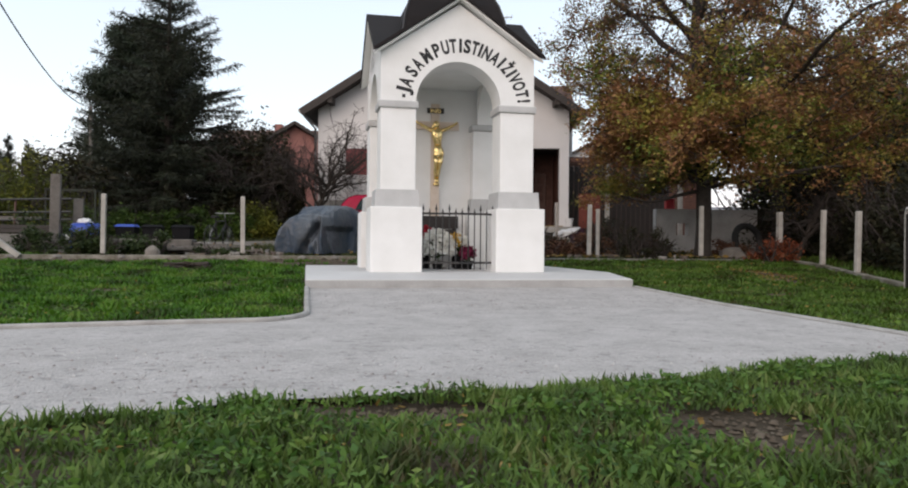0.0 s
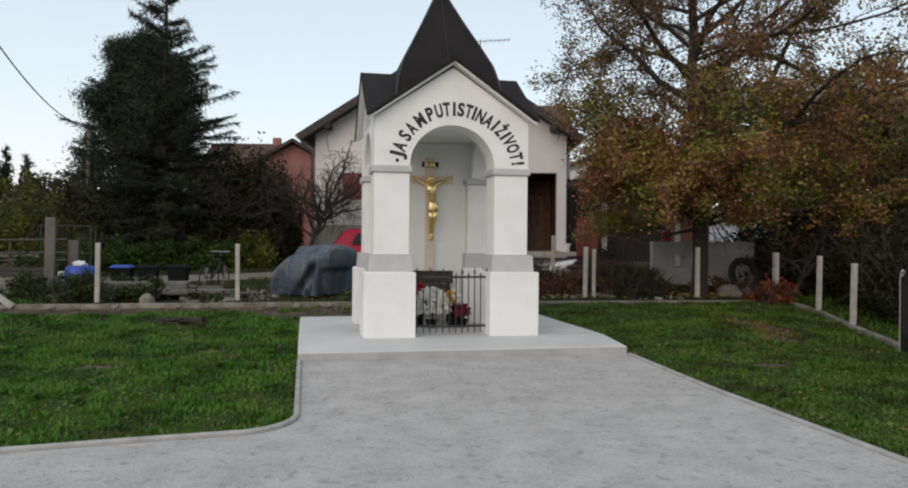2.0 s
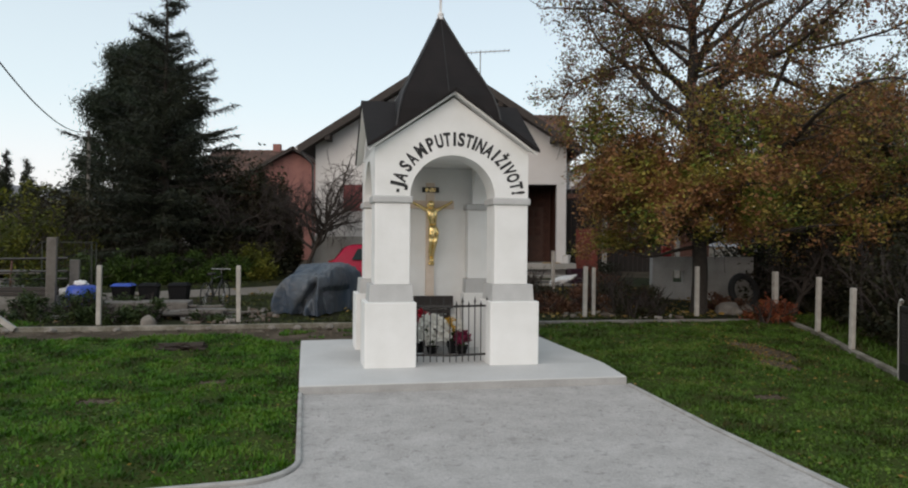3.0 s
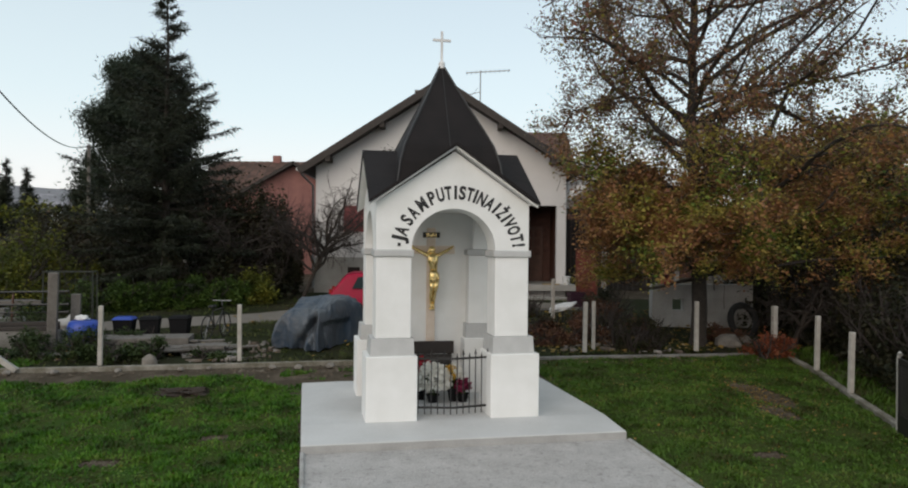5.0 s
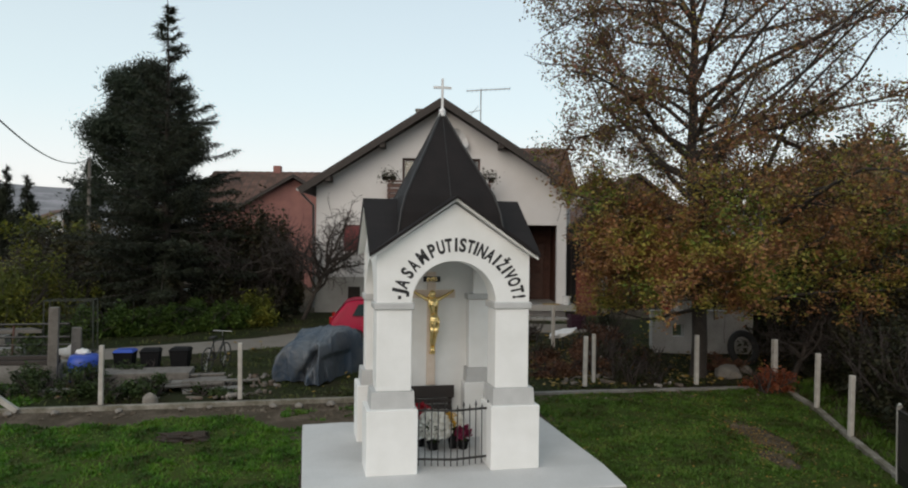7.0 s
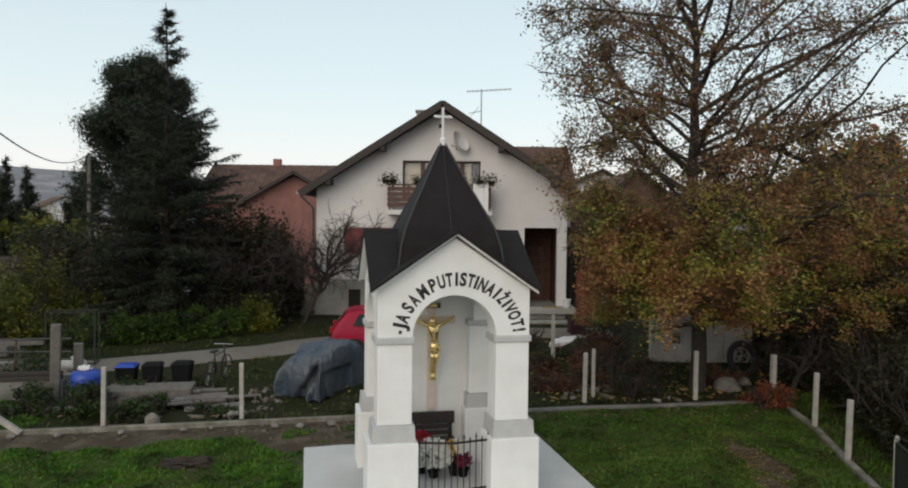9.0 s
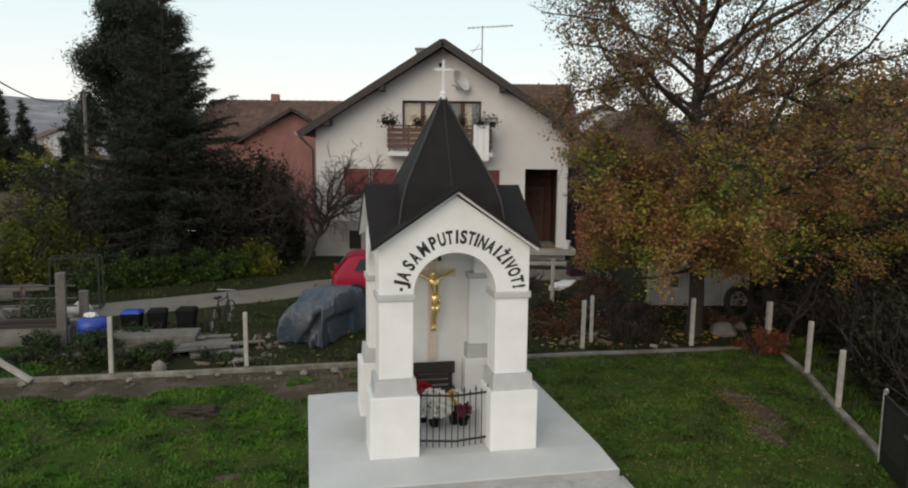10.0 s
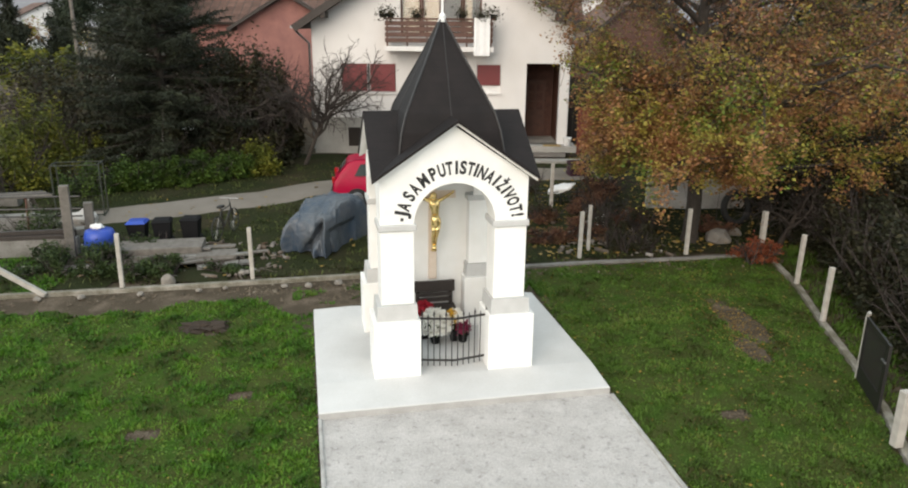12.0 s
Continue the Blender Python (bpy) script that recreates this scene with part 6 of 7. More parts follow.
def spruce_tree(x, y, H, R, foot):
    z0 = gz(x, y)
    t = root("spruce", "tall dark green spruce with drooping branches", "tree", pose(x, y, z0))
    trunk = [(np.array([0.03 * math.sin(h), 0.02 * math.cos(h * 1.3), h]), 0.17 * (1 - h / H) + 0.012) for h in np.linspace(-0.1, H, 24)]
    limbs, base, tip = [], [], []
    # whorls stand apart towards the top and close up below
    h = foot
    while h < H - 0.3:
        f = 1 - (h - foot) / (H - foot)
        reach = min(R, 0.10 + 0.27 * (H - h) + 0.020 * (H - h) ** 2)
        for k in range(6 if f > 0.45 else 5):
            L = reach * rng.uniform(0.5, 1.18)
            a = rng.uniform(0, 2 * math.pi)
            el = 0.42 - 0.6 * f + rng.uniform(-0.12, 0.12)
            limb = grow((0, 0, h), (math.cos(a) * math.cos(el), math.sin(a) * math.cos(el), math.sin(el)), L, 0.02 + 0.02 * f, 0.004, 6, 0.02, 0.05, 0.045 + 0.05 * (1 - f))
            limbs.append(limb)
            m = max(6, int(L * 15))
            for j in range(m):
                g = 0.12 + 0.88 * (j + rng.uniform()) / m
                q, d, _ = off(limb, min(g, 0.999))
                side = np.cross(d, [0, 0, 1])
                s_ = 1 if j % 2 else -1
                tw = (d * 0.55 + side * s_ * 0.8 + np.array([0, 0, -0.28 * f])) * rng.uniform(0.18, 0.42) * (0.5 + 0.6 * f) * (1.25 - 0.55 * g)
                ln = np.linalg.norm(tw)
                cnt = 9
                fr = np.linspace(0.0, 1, cnt)[:, None]
                b = q + tw * fr + rng.normal(size=(cnt, 3)) * 0.02
                dirs = tw / ln * 0.75 + rng.normal(size=(cnt, 3)) * 0.55
                dirs[:, 2] -= 0.2
                base.append(b)
                tip.append(b + dirs * rng.uniform(0.10, 0.19, size=(cnt, 1)))
        h += float(np.interp(f, [0, 0.25, 0.5, 0.8], [0.33, 0.33, 0.20, 0.155])) * rng.uniform(0.8, 1.2)
    stuff_part("trunk", tree_mesh([trunk] + limbs, "trunk", BARK, 5), t)
    b, e = np.concatenate(base), np.concatenate(tip)
    stuff_part("needle_cover", slivers(b, e, 0.035, SPRUCE, "needle_cover"), t, "dark needles")
    return t


spruce_tree(-9.75, 24.7, 10.9, 2.75, 0.4)


def clump_tree(name, label, x, y, H, clumps, mat, size, per, trunk_r, sliver=False, z0=None, loose=0.24):
    """A tree of clumps: (dx, dy, z, radius); branches run from the trunk into each."""
    z0 = gz(x, y) if z0 is None else z0
    t = root(name, label, "tree", pose(x, y, z0))
    trunk = [(np.array([0, 0, h]), trunk_r * (1 - 0.8 * h / H)) for h in np.linspace(-0.1, H, 8)]
    ch = [trunk]
    P = []
    for dx, dy, z, r in clumps:
        s_ = off(trunk, min(0.95, max(0.15, (z - 0.35 * math.hypot(dx, dy)) / H)))[0]
        ch.append([(s_, trunk_r * 0.35), ((s_ + np.array([dx, dy, z])) / 2 + rng.normal(size=3) * 0.1, trunk_r * 0.2), (np.array([dx, dy, z]), 0.015)])
        k = int(per * r * r)
        sub = rng.normal(size=(max(3, int(9 * r)), 3))
        sub = sub / np.linalg.norm(sub, axis=1)[:, None] * rng.uniform(0.25, 0.95, size=(len(sub), 1)) * r
        P.append(np.array([dx, dy, z]) + sub[rng.integers(len(sub), size=k)] + rng.normal(size=(k, 3)) * r * loose)
    stuff_part("trunk", tree_mesh(ch, "trunk", BARK, 6), t)
    P = np.concatenate(P)
    if sliver:
        d = rng.normal(size=P.shape) + np.array([0, 0, 0.5])
        d /= np.linalg.norm(d, axis=1)[:, None]
        stuff_part("crown", slivers(P, P + d * size, size * 0.22, mat, "crown"), t)
    else:
        stuff_part("crown", leaves(P, size, mat, "crown", flat=0.4), t)
    return t


SPRUCE_FAR = leafy("dark_pine_needles", [(0.014, 0.022, 0.013), (0.022, 0.032, 0.018), (0.03, 0.042, 0.022)], 0.6, 0.08)

# pine standing far behind the spruce
cl = []
for i in range(84):
    h = 4.2 + 8.9 * i / 84
    a = i * 2.4
    rr = float(np.interp(h, [4.2, 6.0, 7.5, 10.6, 12.6, 13.8], [4.8, 4.6, 3.9, 2.9, 1.8, 0.5])) * rng.uniform(0.25, 1.0)
    cl.append((rr * math.cos(a), rr * math.sin(a), h + rng.uniform(-0.4, 0.4), rng.uniform(0.55, 0.95)))
clump_tree("pine", "broad dark pine behind the spruce", -20.0, 47, 13.0, cl, SPRUCE_FAR, 0.3, 1900, 0.28, True, loose=0.42)


def shrub(name, label, x, y, rx, ry, h, mat, n, size, twig=14, z0=None, droop=0.0, category="shrub", hole=0.0):
    """A shrub: stems fanning from the base, leaves in uneven clumps."""
    z0 = gz(x, y) if z0 is None else z0
    t = root(name, label, category, pose(x, y, z0))
    stems = []
    for i in range(twig):
        a, q = rng.uniform(0, 6.28), rng.uniform(0.3, 0.95)
        way = np.array([math.cos(a) * q * rx, math.sin(a) * q * ry, h * rng.uniform(0.6, 1.0)])
        s_ = grow((rng.uniform(-0.4, 0.4) * rx, rng.uniform(-0.4, 0.4) * ry, -0.05), way, np.linalg.norm(way), 0.02 + 0.006 * h, 0.004, 6, droop, 0.12)
        stems.append(s_)
        for j in range(4):
            p, d, _ = off(s_, 0.35 + 0.15 * j)
            stems.append(grow(p, d + rng.normal(size=3) * 0.6, 0.35 * h * rng.uniform(0.4, 1), 0.008, 0.003, 3, 0, 0.2))
    stuff_part("stemwork", tree_mesh(stems, "stemwork", TWIG, 4), t)
    if n:
        c = rng.normal(size=(max(6, int(n / 160)), 3))
        c /= np.linalg.norm(c, axis=1)[:, None]
        c *= rng.uniform(0.35, 0.95, size=(len(c), 1))
        c[:, 2] = np.abs(c[:, 2])
        P = c[rng.integers(len(c), size=n)] * (rx, ry, h) + rng.normal(size=(n, 3)) * np.array([rx, ry, h * 0.8]) * 0.13
        P = P[P[:, 2] > 0.0]
        stuff_part("foliage", leaves(P, size, mat, "foliage", flat=0.45), t)
    return t


for x, y, rx, ry, h in WITHERED_AT:
    shrub("withered_weeds", "low clump of withered red-brown weeds", x, y, rx, ry, h, WITHERED, 2200, 0.06, 12, category="weeds")

# neglected garden between the lane and the house
for i, (x, y, rx, ry, h, mat, n, size) in enumerate((
        (-9.9, 21.8, 0.95, 0.6, 0.95, BUSH_GREEN, 7500, 0.08), (-8.9, 22.3, 0.95, 0.6, 0.92, BUSH_GREEN, 7500, 0.08), (-8.0, 22.9, 0.95, 0.6, 0.95, BUSH_GREEN, 7500, 0.08),
        (-7.2, 23.5, 0.85, 0.6, 0.92, BUSH_GREEN, 6500, 0.08), (-6.4, 23.9, 0.8, 0.55, 1.2, BUSH_YELLOW, 5500, 0.08), (-10.9, 21.2, 0.8, 0.6, 1.0, BUSH_GREEN, 5500, 0.08))):
    tagged(shrub("hedge_bush", "low clipped green hedge bush beside the lane" if mat is not BUSH_YELLOW else "low yellow-green bush at the hedge's end", x, y, rx, ry, h, mat, n, size), group="hedge beside the lane")
for x, y, rx, ry, h, n in ((-7.7, 25.6, 1.3, 0.9, 4.2, 9000), (-6.4, 26.2, 0.9, 0.8, 4.0, 7000), (-8.6, 26.6, 1.4, 1, 4.0, 9000), (-7.0, 27.0, 1.2, 0.9, 4.2, 8000), (-5.9, 26.4, 0.55, 0.5, 2.6, 3000), (-14.8, 30.6, 1.7, 1.2, 3.5, 9000), (-12.8, 29.6, 1.6, 1.2, 3.2, 9000), (-16.8, 31.5, 1.6, 1.2, 3.2, 8000), (-11.6, 24.6, 1.4, 1.1, 2.4, 6000), (-13.4, 26, 1.7, 1.2, 3.0, 7000), (-6.2, 24.9, 0.7, 0.5, 1.7, 2200), (-11.6, 27.2, 1.2, 0.9, 2.4, 5000), (-15.5, 27.5, 1.8, 1.3, 3.2, 7000), (-9.2, 23.7, 0.9, 0.7, 1.7, 3200), (-7.6, 24.2, 0.8, 0.6, 1.7, 2600)):
    shrub("tall_shrub", "dense dark bare-twigged shrub in the garden", x, y, rx, ry, h, BUSH_DARK, int(n * 1.3), 0.12, 18)
for x, y, rx, ry, h, n in ((-13.1, 21.2, 1.2, 1.0, 1.9, 6500), (-13.6, 23.4, 1.25, 1.2, 2.8, 9000), (-12.3, 23.6, 0.9, 0.8, 1.9, 3800), (-12.9, 19.8, 0.7, 0.6, 1.3, 1300)):
    shrub("yellowing_shrub", "yellow-green autumn shrub at the garden's edge", x, y, rx, ry, h, BUSH_YELLOW, n, 0.10, 22)
for x, y, rx, ry, h, n in ((-7.6, 14.75, 0.45, 0.3, 0.6, 700), (-6.2, 14.85, 0.5, 0.3, 0.5, 700), (-7.0, 14.6, 0.4, 0.25, 0.45, 500), (-8.5, 14.9, 0.5, 0.4, 0.5, 600), (-7.7, 15.4, 0.6, 0.5, 0.6, 1100), (-6.6, 15.1, 0.7, 0.4, 0.4, 900), (-8.9, 15.4, 0.6, 0.4, 0.55, 900), (-7.2, 16.4, 0.8, 0.3, 0.5, 900), (-10, 16.9, 1.0, 0.6, 0.9, 1600), (-5.0, 15.2, 0.6, 0.3, 0.3, 500), (-9.6, 14.6, 0.7, 0.4, 0.4, 700)):
    shrub("weed", "dark green weeds growing along the footing", x, y, rx, ry, h * 1.1, WEED_DARK, int(n * 2.4), 0.06, 12, category="weed")
for x, y, rx, ry, h, n in ((4.1, 17.0, 0.55, 0.4, 0.75, 900), (4.75, 17.0, 0.5, 0.4, 0.65, 800), (3.9, 18.0, 0.5, 0.5, 1.1, 700), (5.1, 18.6, 0.6, 0.5, 0.7, 700), (2.5, 19.6, 0.6, 0.5, 0.6, 900), (4.3, 19.8, 0.7, 0.5, 0.8, 1000), (2.2, 22.4, 0.9, 0.5, 0.8, 1200), (4.9, 22.8, 0.9, 0.6, 1.0, 1400)):
    shrub("yard_shrub", "dark twiggy shrub behind the fence", x, y, rx, ry, h, BUSH_DARK, n, 0.06, 26)
shrub("red_shrub", "small rust-red shrub in the fence corner", 7.25, 16.35, 0.62, 0.5, 0.62, BUSH_RED, 2000, 0.065, 24)
for i in range(15):
    f = i / 14
    x, y = 9.2 - 1.4 * f + rng.uniform(-0.2, 0.2), 18.0 - 10.0 * f
    shrub("thicket", "dense dark green and brown thicket beyond the fence", x + 0.35, y, 0.95, 0.9, rng.uniform(1.6, 2.3), BUSH_DARK, 5500, 0.09, 24)
for x, y, h in ((10.6, 20, 3.2), (11.2, 17, 3.0), (11.0, 14, 2.8), (9.6, 22, 2.8)):
    shrub("tall_thicket", "tall tangled dark shrub beyond the fence", x, y, 1.6, 1.6, h + 0.6, BUSH_DARK, 9000, 0.12, 36)


def bare_tree(name, label, x, y, H, R, n, lean=(0, 0)):
    t = root(name, label, "tree", pose(x, y, gz(x, y)))
    trunk = grow((0, 0, -0.05), (lean[0], lean[1], 1), H * 0.45, 0.08, 0.05, 5, 0, 0.08)
    ch = [trunk]
    tw = []
    for i in range(n):
        p, d, r = off(trunk, rng.uniform(0.45, 1.0))
        a = i * 2.4
        limb = grow(p, (math.cos(a) * R, math.sin(a) * R, H * rng.uniform(0.25, 0.6)), H * 0.6 * rng.uniform(0.7, 1.1), 0.05, 0.01, 7, 0.0, 0.22)
        ch.append(limb)
        for j in range(13):
            q, d2, r2 = off(limb, 0.2 + 0.06 * j)
            s_ = grow(q, d2 + rng.normal(size=3) * 0.8, rng.uniform(0.4, 0.9), 0.012, 0.004, 4, 0, 0.25)
            tw.append(s_)
            for k in range(5):
                q3, d3, _ = off(s_, 0.2 + 0.19 * k)
                tw.append(grow(q3, d3 + rng.normal(size=3) * 0.7, rng.uniform(0.2, 0.5), 0.009, 0.004, 2, 0, 0.2))
    stuff_part("trunk", tree_mesh(ch, "trunk", BARK, 6), t)
    stuff_part("branchwork", tree_mesh(tw, "branchwork", TWIG, 3), t)
    return t


bare_tree("fruit_tree", "bare gnarled fruit tree before the house", -5.2, 25.3, 5.0, 2.7, 20, (0.2, 0))
bare_tree("fruit_tree", "bare leafless fruit tree among the shrubs", -7.1, 24.6, 3.7, 1.6, 9, (-0.1, 0))
bare_tree("fruit_tree", "small bare fruit tree beyond the fence", 8.3, 17.6, 2.2, 1.2, 6, (0.3, -0.2))

# trees further off
for x, y, H, mat, k in ((-19.2, 34, 3.4, BUSH_YELLOW, 11), (-16.6, 31, 1.9, BUSH_YELLOW, 7), (-37.5, 72, 5.0, AUTUMN, 10), (-19.5, 44, 3.6, BUSH_DARK, 9), (-15.5, 43, 3.6, BUSH_DARK, 9), (-11.6, 42, 3.2, BUSH_DARK, 8), (-14.5, 36, 4.2, BUSH_DARK, 9), (17.2, 32, 7.0, AUTUMN, 12), (20, 37, 7.5, BUSH_DARK, 12), (22, 30, 7.0, AUTUMN, 12), (16, 26, 5.0, BUSH_DARK, 10), (15, 20, 5.5, BUSH_DARK, 10), (14.2, 23, 5.5, AUTUMN, 10), (12.2, 24.5, 6.0, BUSH_DARK, 12)):
    cl = [(rng.normal() * H * 0.22, rng.normal() * H * 0.22, H * rng.uniform(0.3, 0.95), H * rng.uniform(0.13, 0.2)) for _ in range(k * 2)]
    clump_tree("garden_tree", "autumn garden tree with thinning crown further off", x, y, H * 0.8, cl, mat, 0.2, 330, 0.12)
for x, y, H in ((-40, 65, 9), (-37.5, 64, 8), (-42.5, 68, 8), (-46, 70, 10), (-35.5, 68, 6.5), (-50, 66, 9)):
    cl = [(0.6 * rng.normal() * (1 - i / 16), 0.6 * rng.normal() * (1 - i / 16), 1.0 + (H - 1.0) * i / 16, 1.35 * (1 - i / 18)) for i in range(16)]
    clump_tree("far_conifer", "slender dark conifer in the distance", x, y, H, cl, SPRUCE, 0.5, 500, 0.15, True)


# ---- neighbouring houses ----
def far_house(name, label, x, y, turn, w, d, wall_h, ridge_h, wall, roof_mat, z0=None, windows=(), tiles=True, overhang=0.5):
    """Gabled house; its gable faces the viewer when turn is 0. windows: (x, z, width, height) on that gable."""
    t = root(name, label, "house", pose(x, y, gz(x, y) if z0 is None else z0, 0, 0, turn))
    g = [(-w / 2, -0.3), (w / 2, -0.3), (w / 2, wall_h), (0, ridge_h - 0.15), (-w / 2, wall_h)]
    part("gable_wall", panel(g, [rect(a - ww / 2, a + ww / 2, z, z + hh) for a, z, ww, hh in windows], 0, 0.25), wall, t)
    part("gable_wall", panel(g, [], d - 0.25, d), wall, t)
    for s_ in (-1, 1):
        x0, x1 = sorted((s_ * w / 2, s_ * (w / 2 - 0.25)))
        part("side_wall", box(x0, x1, 0.25, d - 0.25, -0.3, wall_h), wall, t)
        sl = (ridge_h - wall_h) / (w / 2)
        ex, ez = s_ * (w / 2 + overhang), wall_h - sl * overhang + 0.1
        tiled_slope(t, (ex, -overhang, ez), (ex, d + overhang, ez), (0, d + overhang, ridge_h + 0.1), (0, -overhang, ridge_h + 0.1), roof_mat, 12, 20, 0.14)
    for a, z, ww, hh in windows:
        wi = part("window", box(a - ww / 2, a + ww / 2, 0.1, 0.13, z, z + hh), GLASS, t)
        for q in (a - ww / 2 + 0.03, a, a + ww / 2 - 0.03):
            part("window_frame", box(q - 0.03, q + 0.03, 0.06, 0.1, z, z + hh), WHITE_PLASTIC, wi)
    return t


far_house("salmon_house", "salmon brick house with a brown tiled roof", -8.7, 39.6, 8, 5.1, 5.4, 4.5, 6.05, BRICK_RED, ROOF_TILE, 1.0)
far_house("long_house", "long salmon house with brown tiled roof", -7.0, 50, 90, 8, 9, 4.8, 7.2, BRICK_RED, ROOF_TILE, 1.0)
ch2 = part("chimney_stack", box(-0.25, 0.25, -0.25, 0.25, 0, 0.8), BRICK_RED)
ch2.matrix_world = pose(-12.1, 50, 7.9)
tagged(ch2, "small brick chimney stack on the far roof", "chimney")
far_house("house_wing", "rear wing with red-brown tiled roof behind the pale house", 5.0, 33.9, 90, 6, 3.8, 5.0, 7.0, HOUSE_WALL, ROOF_TILE, 0.9, overhang=0.3)
far_house("barn", "brown boarded barn with steep brown tiled roof beyond the house", 10.4, 41, 0, 8.2, 9, 3.4, 6.6, BROWN_WOOD, ROOF_TILE, 0.9, overhang=0.4)
far_house("white_house", "white rendered house beyond the barn", 10.8, 53, 0, 7, 8, 5.6, 7.4, HOUSE_WALL, ROOF_TILE, 1.0, ((-1.5, 1.2, 1.2, 1.3), (1.5, 1.2, 1.2, 1.3)))
RUST_PANEL = material("rust_red_boards", (0.20, 0.045, 0.03), 0.8, tint=(0.11, 0.03, 0.02), scale=4, bump=0.2)
lean = root("lean_to", "open lean-to of dark boards beside the house porch", "lean-to", pose(4.4, 27.6, 1.0))
for x in (1.42, 4.2):
    part("post", box(x - 0.08, x + 0.08, 0.0, 0.16, -0.3, 2.75, 0.01), POST, lean, "pale concrete post")
part("beam", box(0.0, 4.6, -0.02, 0.14, 2.75, 2.92), BROWN_WOOD, lean)
for i in range(23):
    part("back_board", box(0.02 + i * 0.2, 0.2 + i * 0.2, 2.9, 2.94, -0.3, 3.3), DARK_WOOD, lean)
part("side_panel", box(0.42, 1.25, 0.5, 0.56, -0.2, 1.6), RUST_PANEL, lean, "rust-red boarded panel")
for y in (0.9, 1.9):
    part("rafter", box(0.02, 4.6, y, y + 0.08, 2.8, 2.92), BROWN_WOOD, lean)
for x, y, w, d, h, r, turn, lab in ((-65, 110, 8, 8, 3.6, 5.4, 60, "white distant house with brown roof"), (-74, 132, 9, 8, 4.4, 6.4, 20, "pale distant house with grey roof"), (-47, 74, 6, 12, 2.6, 3.6, 90, "low white distant shed"), (-64, 120, 10, 9, 5, 7.5, 40, "pale distant house among trees")):
    far_house("distant_house", lab, x, y, turn, w, d, h, r, HOUSE_WALL, ROOF_TILE, 0.8, ((-1.5, 1.2, 1.2, 1.3), (1.5, 1.2, 1.2, 1.3)))

# grey street between the far gardens
street = strip("side_street", [to_site(x, y) for x, y in ((-22, 50), (-30, 66), (-48, 96))], [to_site(x, y) for x, y in ((-27.5, 50), (-37, 66), (-58, 96))], LANE, 0.03, 6)
tagged(street, "pale grey street between the far gardens", "road", kind="structure")

# hills round the valley, the haze before them painted as pale grey
V, F = [], []
AZ = np.linspace(-90, 90, 181)
RINGS = ((700, 0.0), (900, 0.3), (1150, 0.7), (1500, 1.0), (2200, 1.0))
for d, k in RINGS:
    for a in AZ:
        e = np.interp(a, [-90, -40, -32, -27, -20, -10, 0, 20, 40, 90], [4.5, 4.1, 3.85, 3.7, 3.4, 3.0, 2.8, 3.0, 3.4, 4])
        hgt = k * 1500 * math.tan(radians(e)) * (1 + 0.05 * noise.noise((a * 0.15, d * 0.01, 0)) + 0.03 * noise.noise((a * 0.9, d * 0.02, 2)))
        V.append((d * math.sin(radians(a)), d * math.cos(radians(a)), -2 + hgt))
n = len(AZ)
for j in range(len(RINGS) - 1):
    for i in range(n - 1):
        F.append((j * n + i, j * n + i + 1, (j + 1) * n + i + 1, (j + 1) * n + i))
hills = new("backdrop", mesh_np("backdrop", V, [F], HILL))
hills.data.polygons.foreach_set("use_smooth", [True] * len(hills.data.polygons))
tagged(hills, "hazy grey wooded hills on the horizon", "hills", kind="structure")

# ---- utility pole and overhead cable ----
pole = root("utility_pole", "tall weathered wooden utility pole carrying the overhead cable", "utility pole", pose(-20.15, 40.2, gz(-20.15, 40.2)))
part("pole", bar((0, 0, -0.1), (0, 0, 6.95), 0.24, 0.17, sides=12), GREY_WOOD, pole)
part("bracket", bar((0, -0.1, 6.75), (0, -0.3, 6.8), 0.05), BLACK_STEEL, pole)
far_road = bmesh.new()
far_road.faces.new([far_road.verts.new((x, y, float(level(x, y)) + 0.03)) for x, y in ((-33.5, 58), (-30, 58), (-35, 80), (-41, 80))])
tagged(part("far_road", far_road, LANE), "pale village road in the distance", "road", kind="structure")
pts = [(np.array([-11.6 - (y - 18.6) * 0.396, y, 6.443 + 0.0053 * (y - 22.9) ** 2]), 0.02) for y in np.linspace(6, 40, 36)]
v, f = tubes([pts], 6)
tagged(stuff_part("overhead_cable", mesh_np("overhead_cable", v, [f], BLACK_PLASTIC)), "dark sagging overhead cable", "cable")

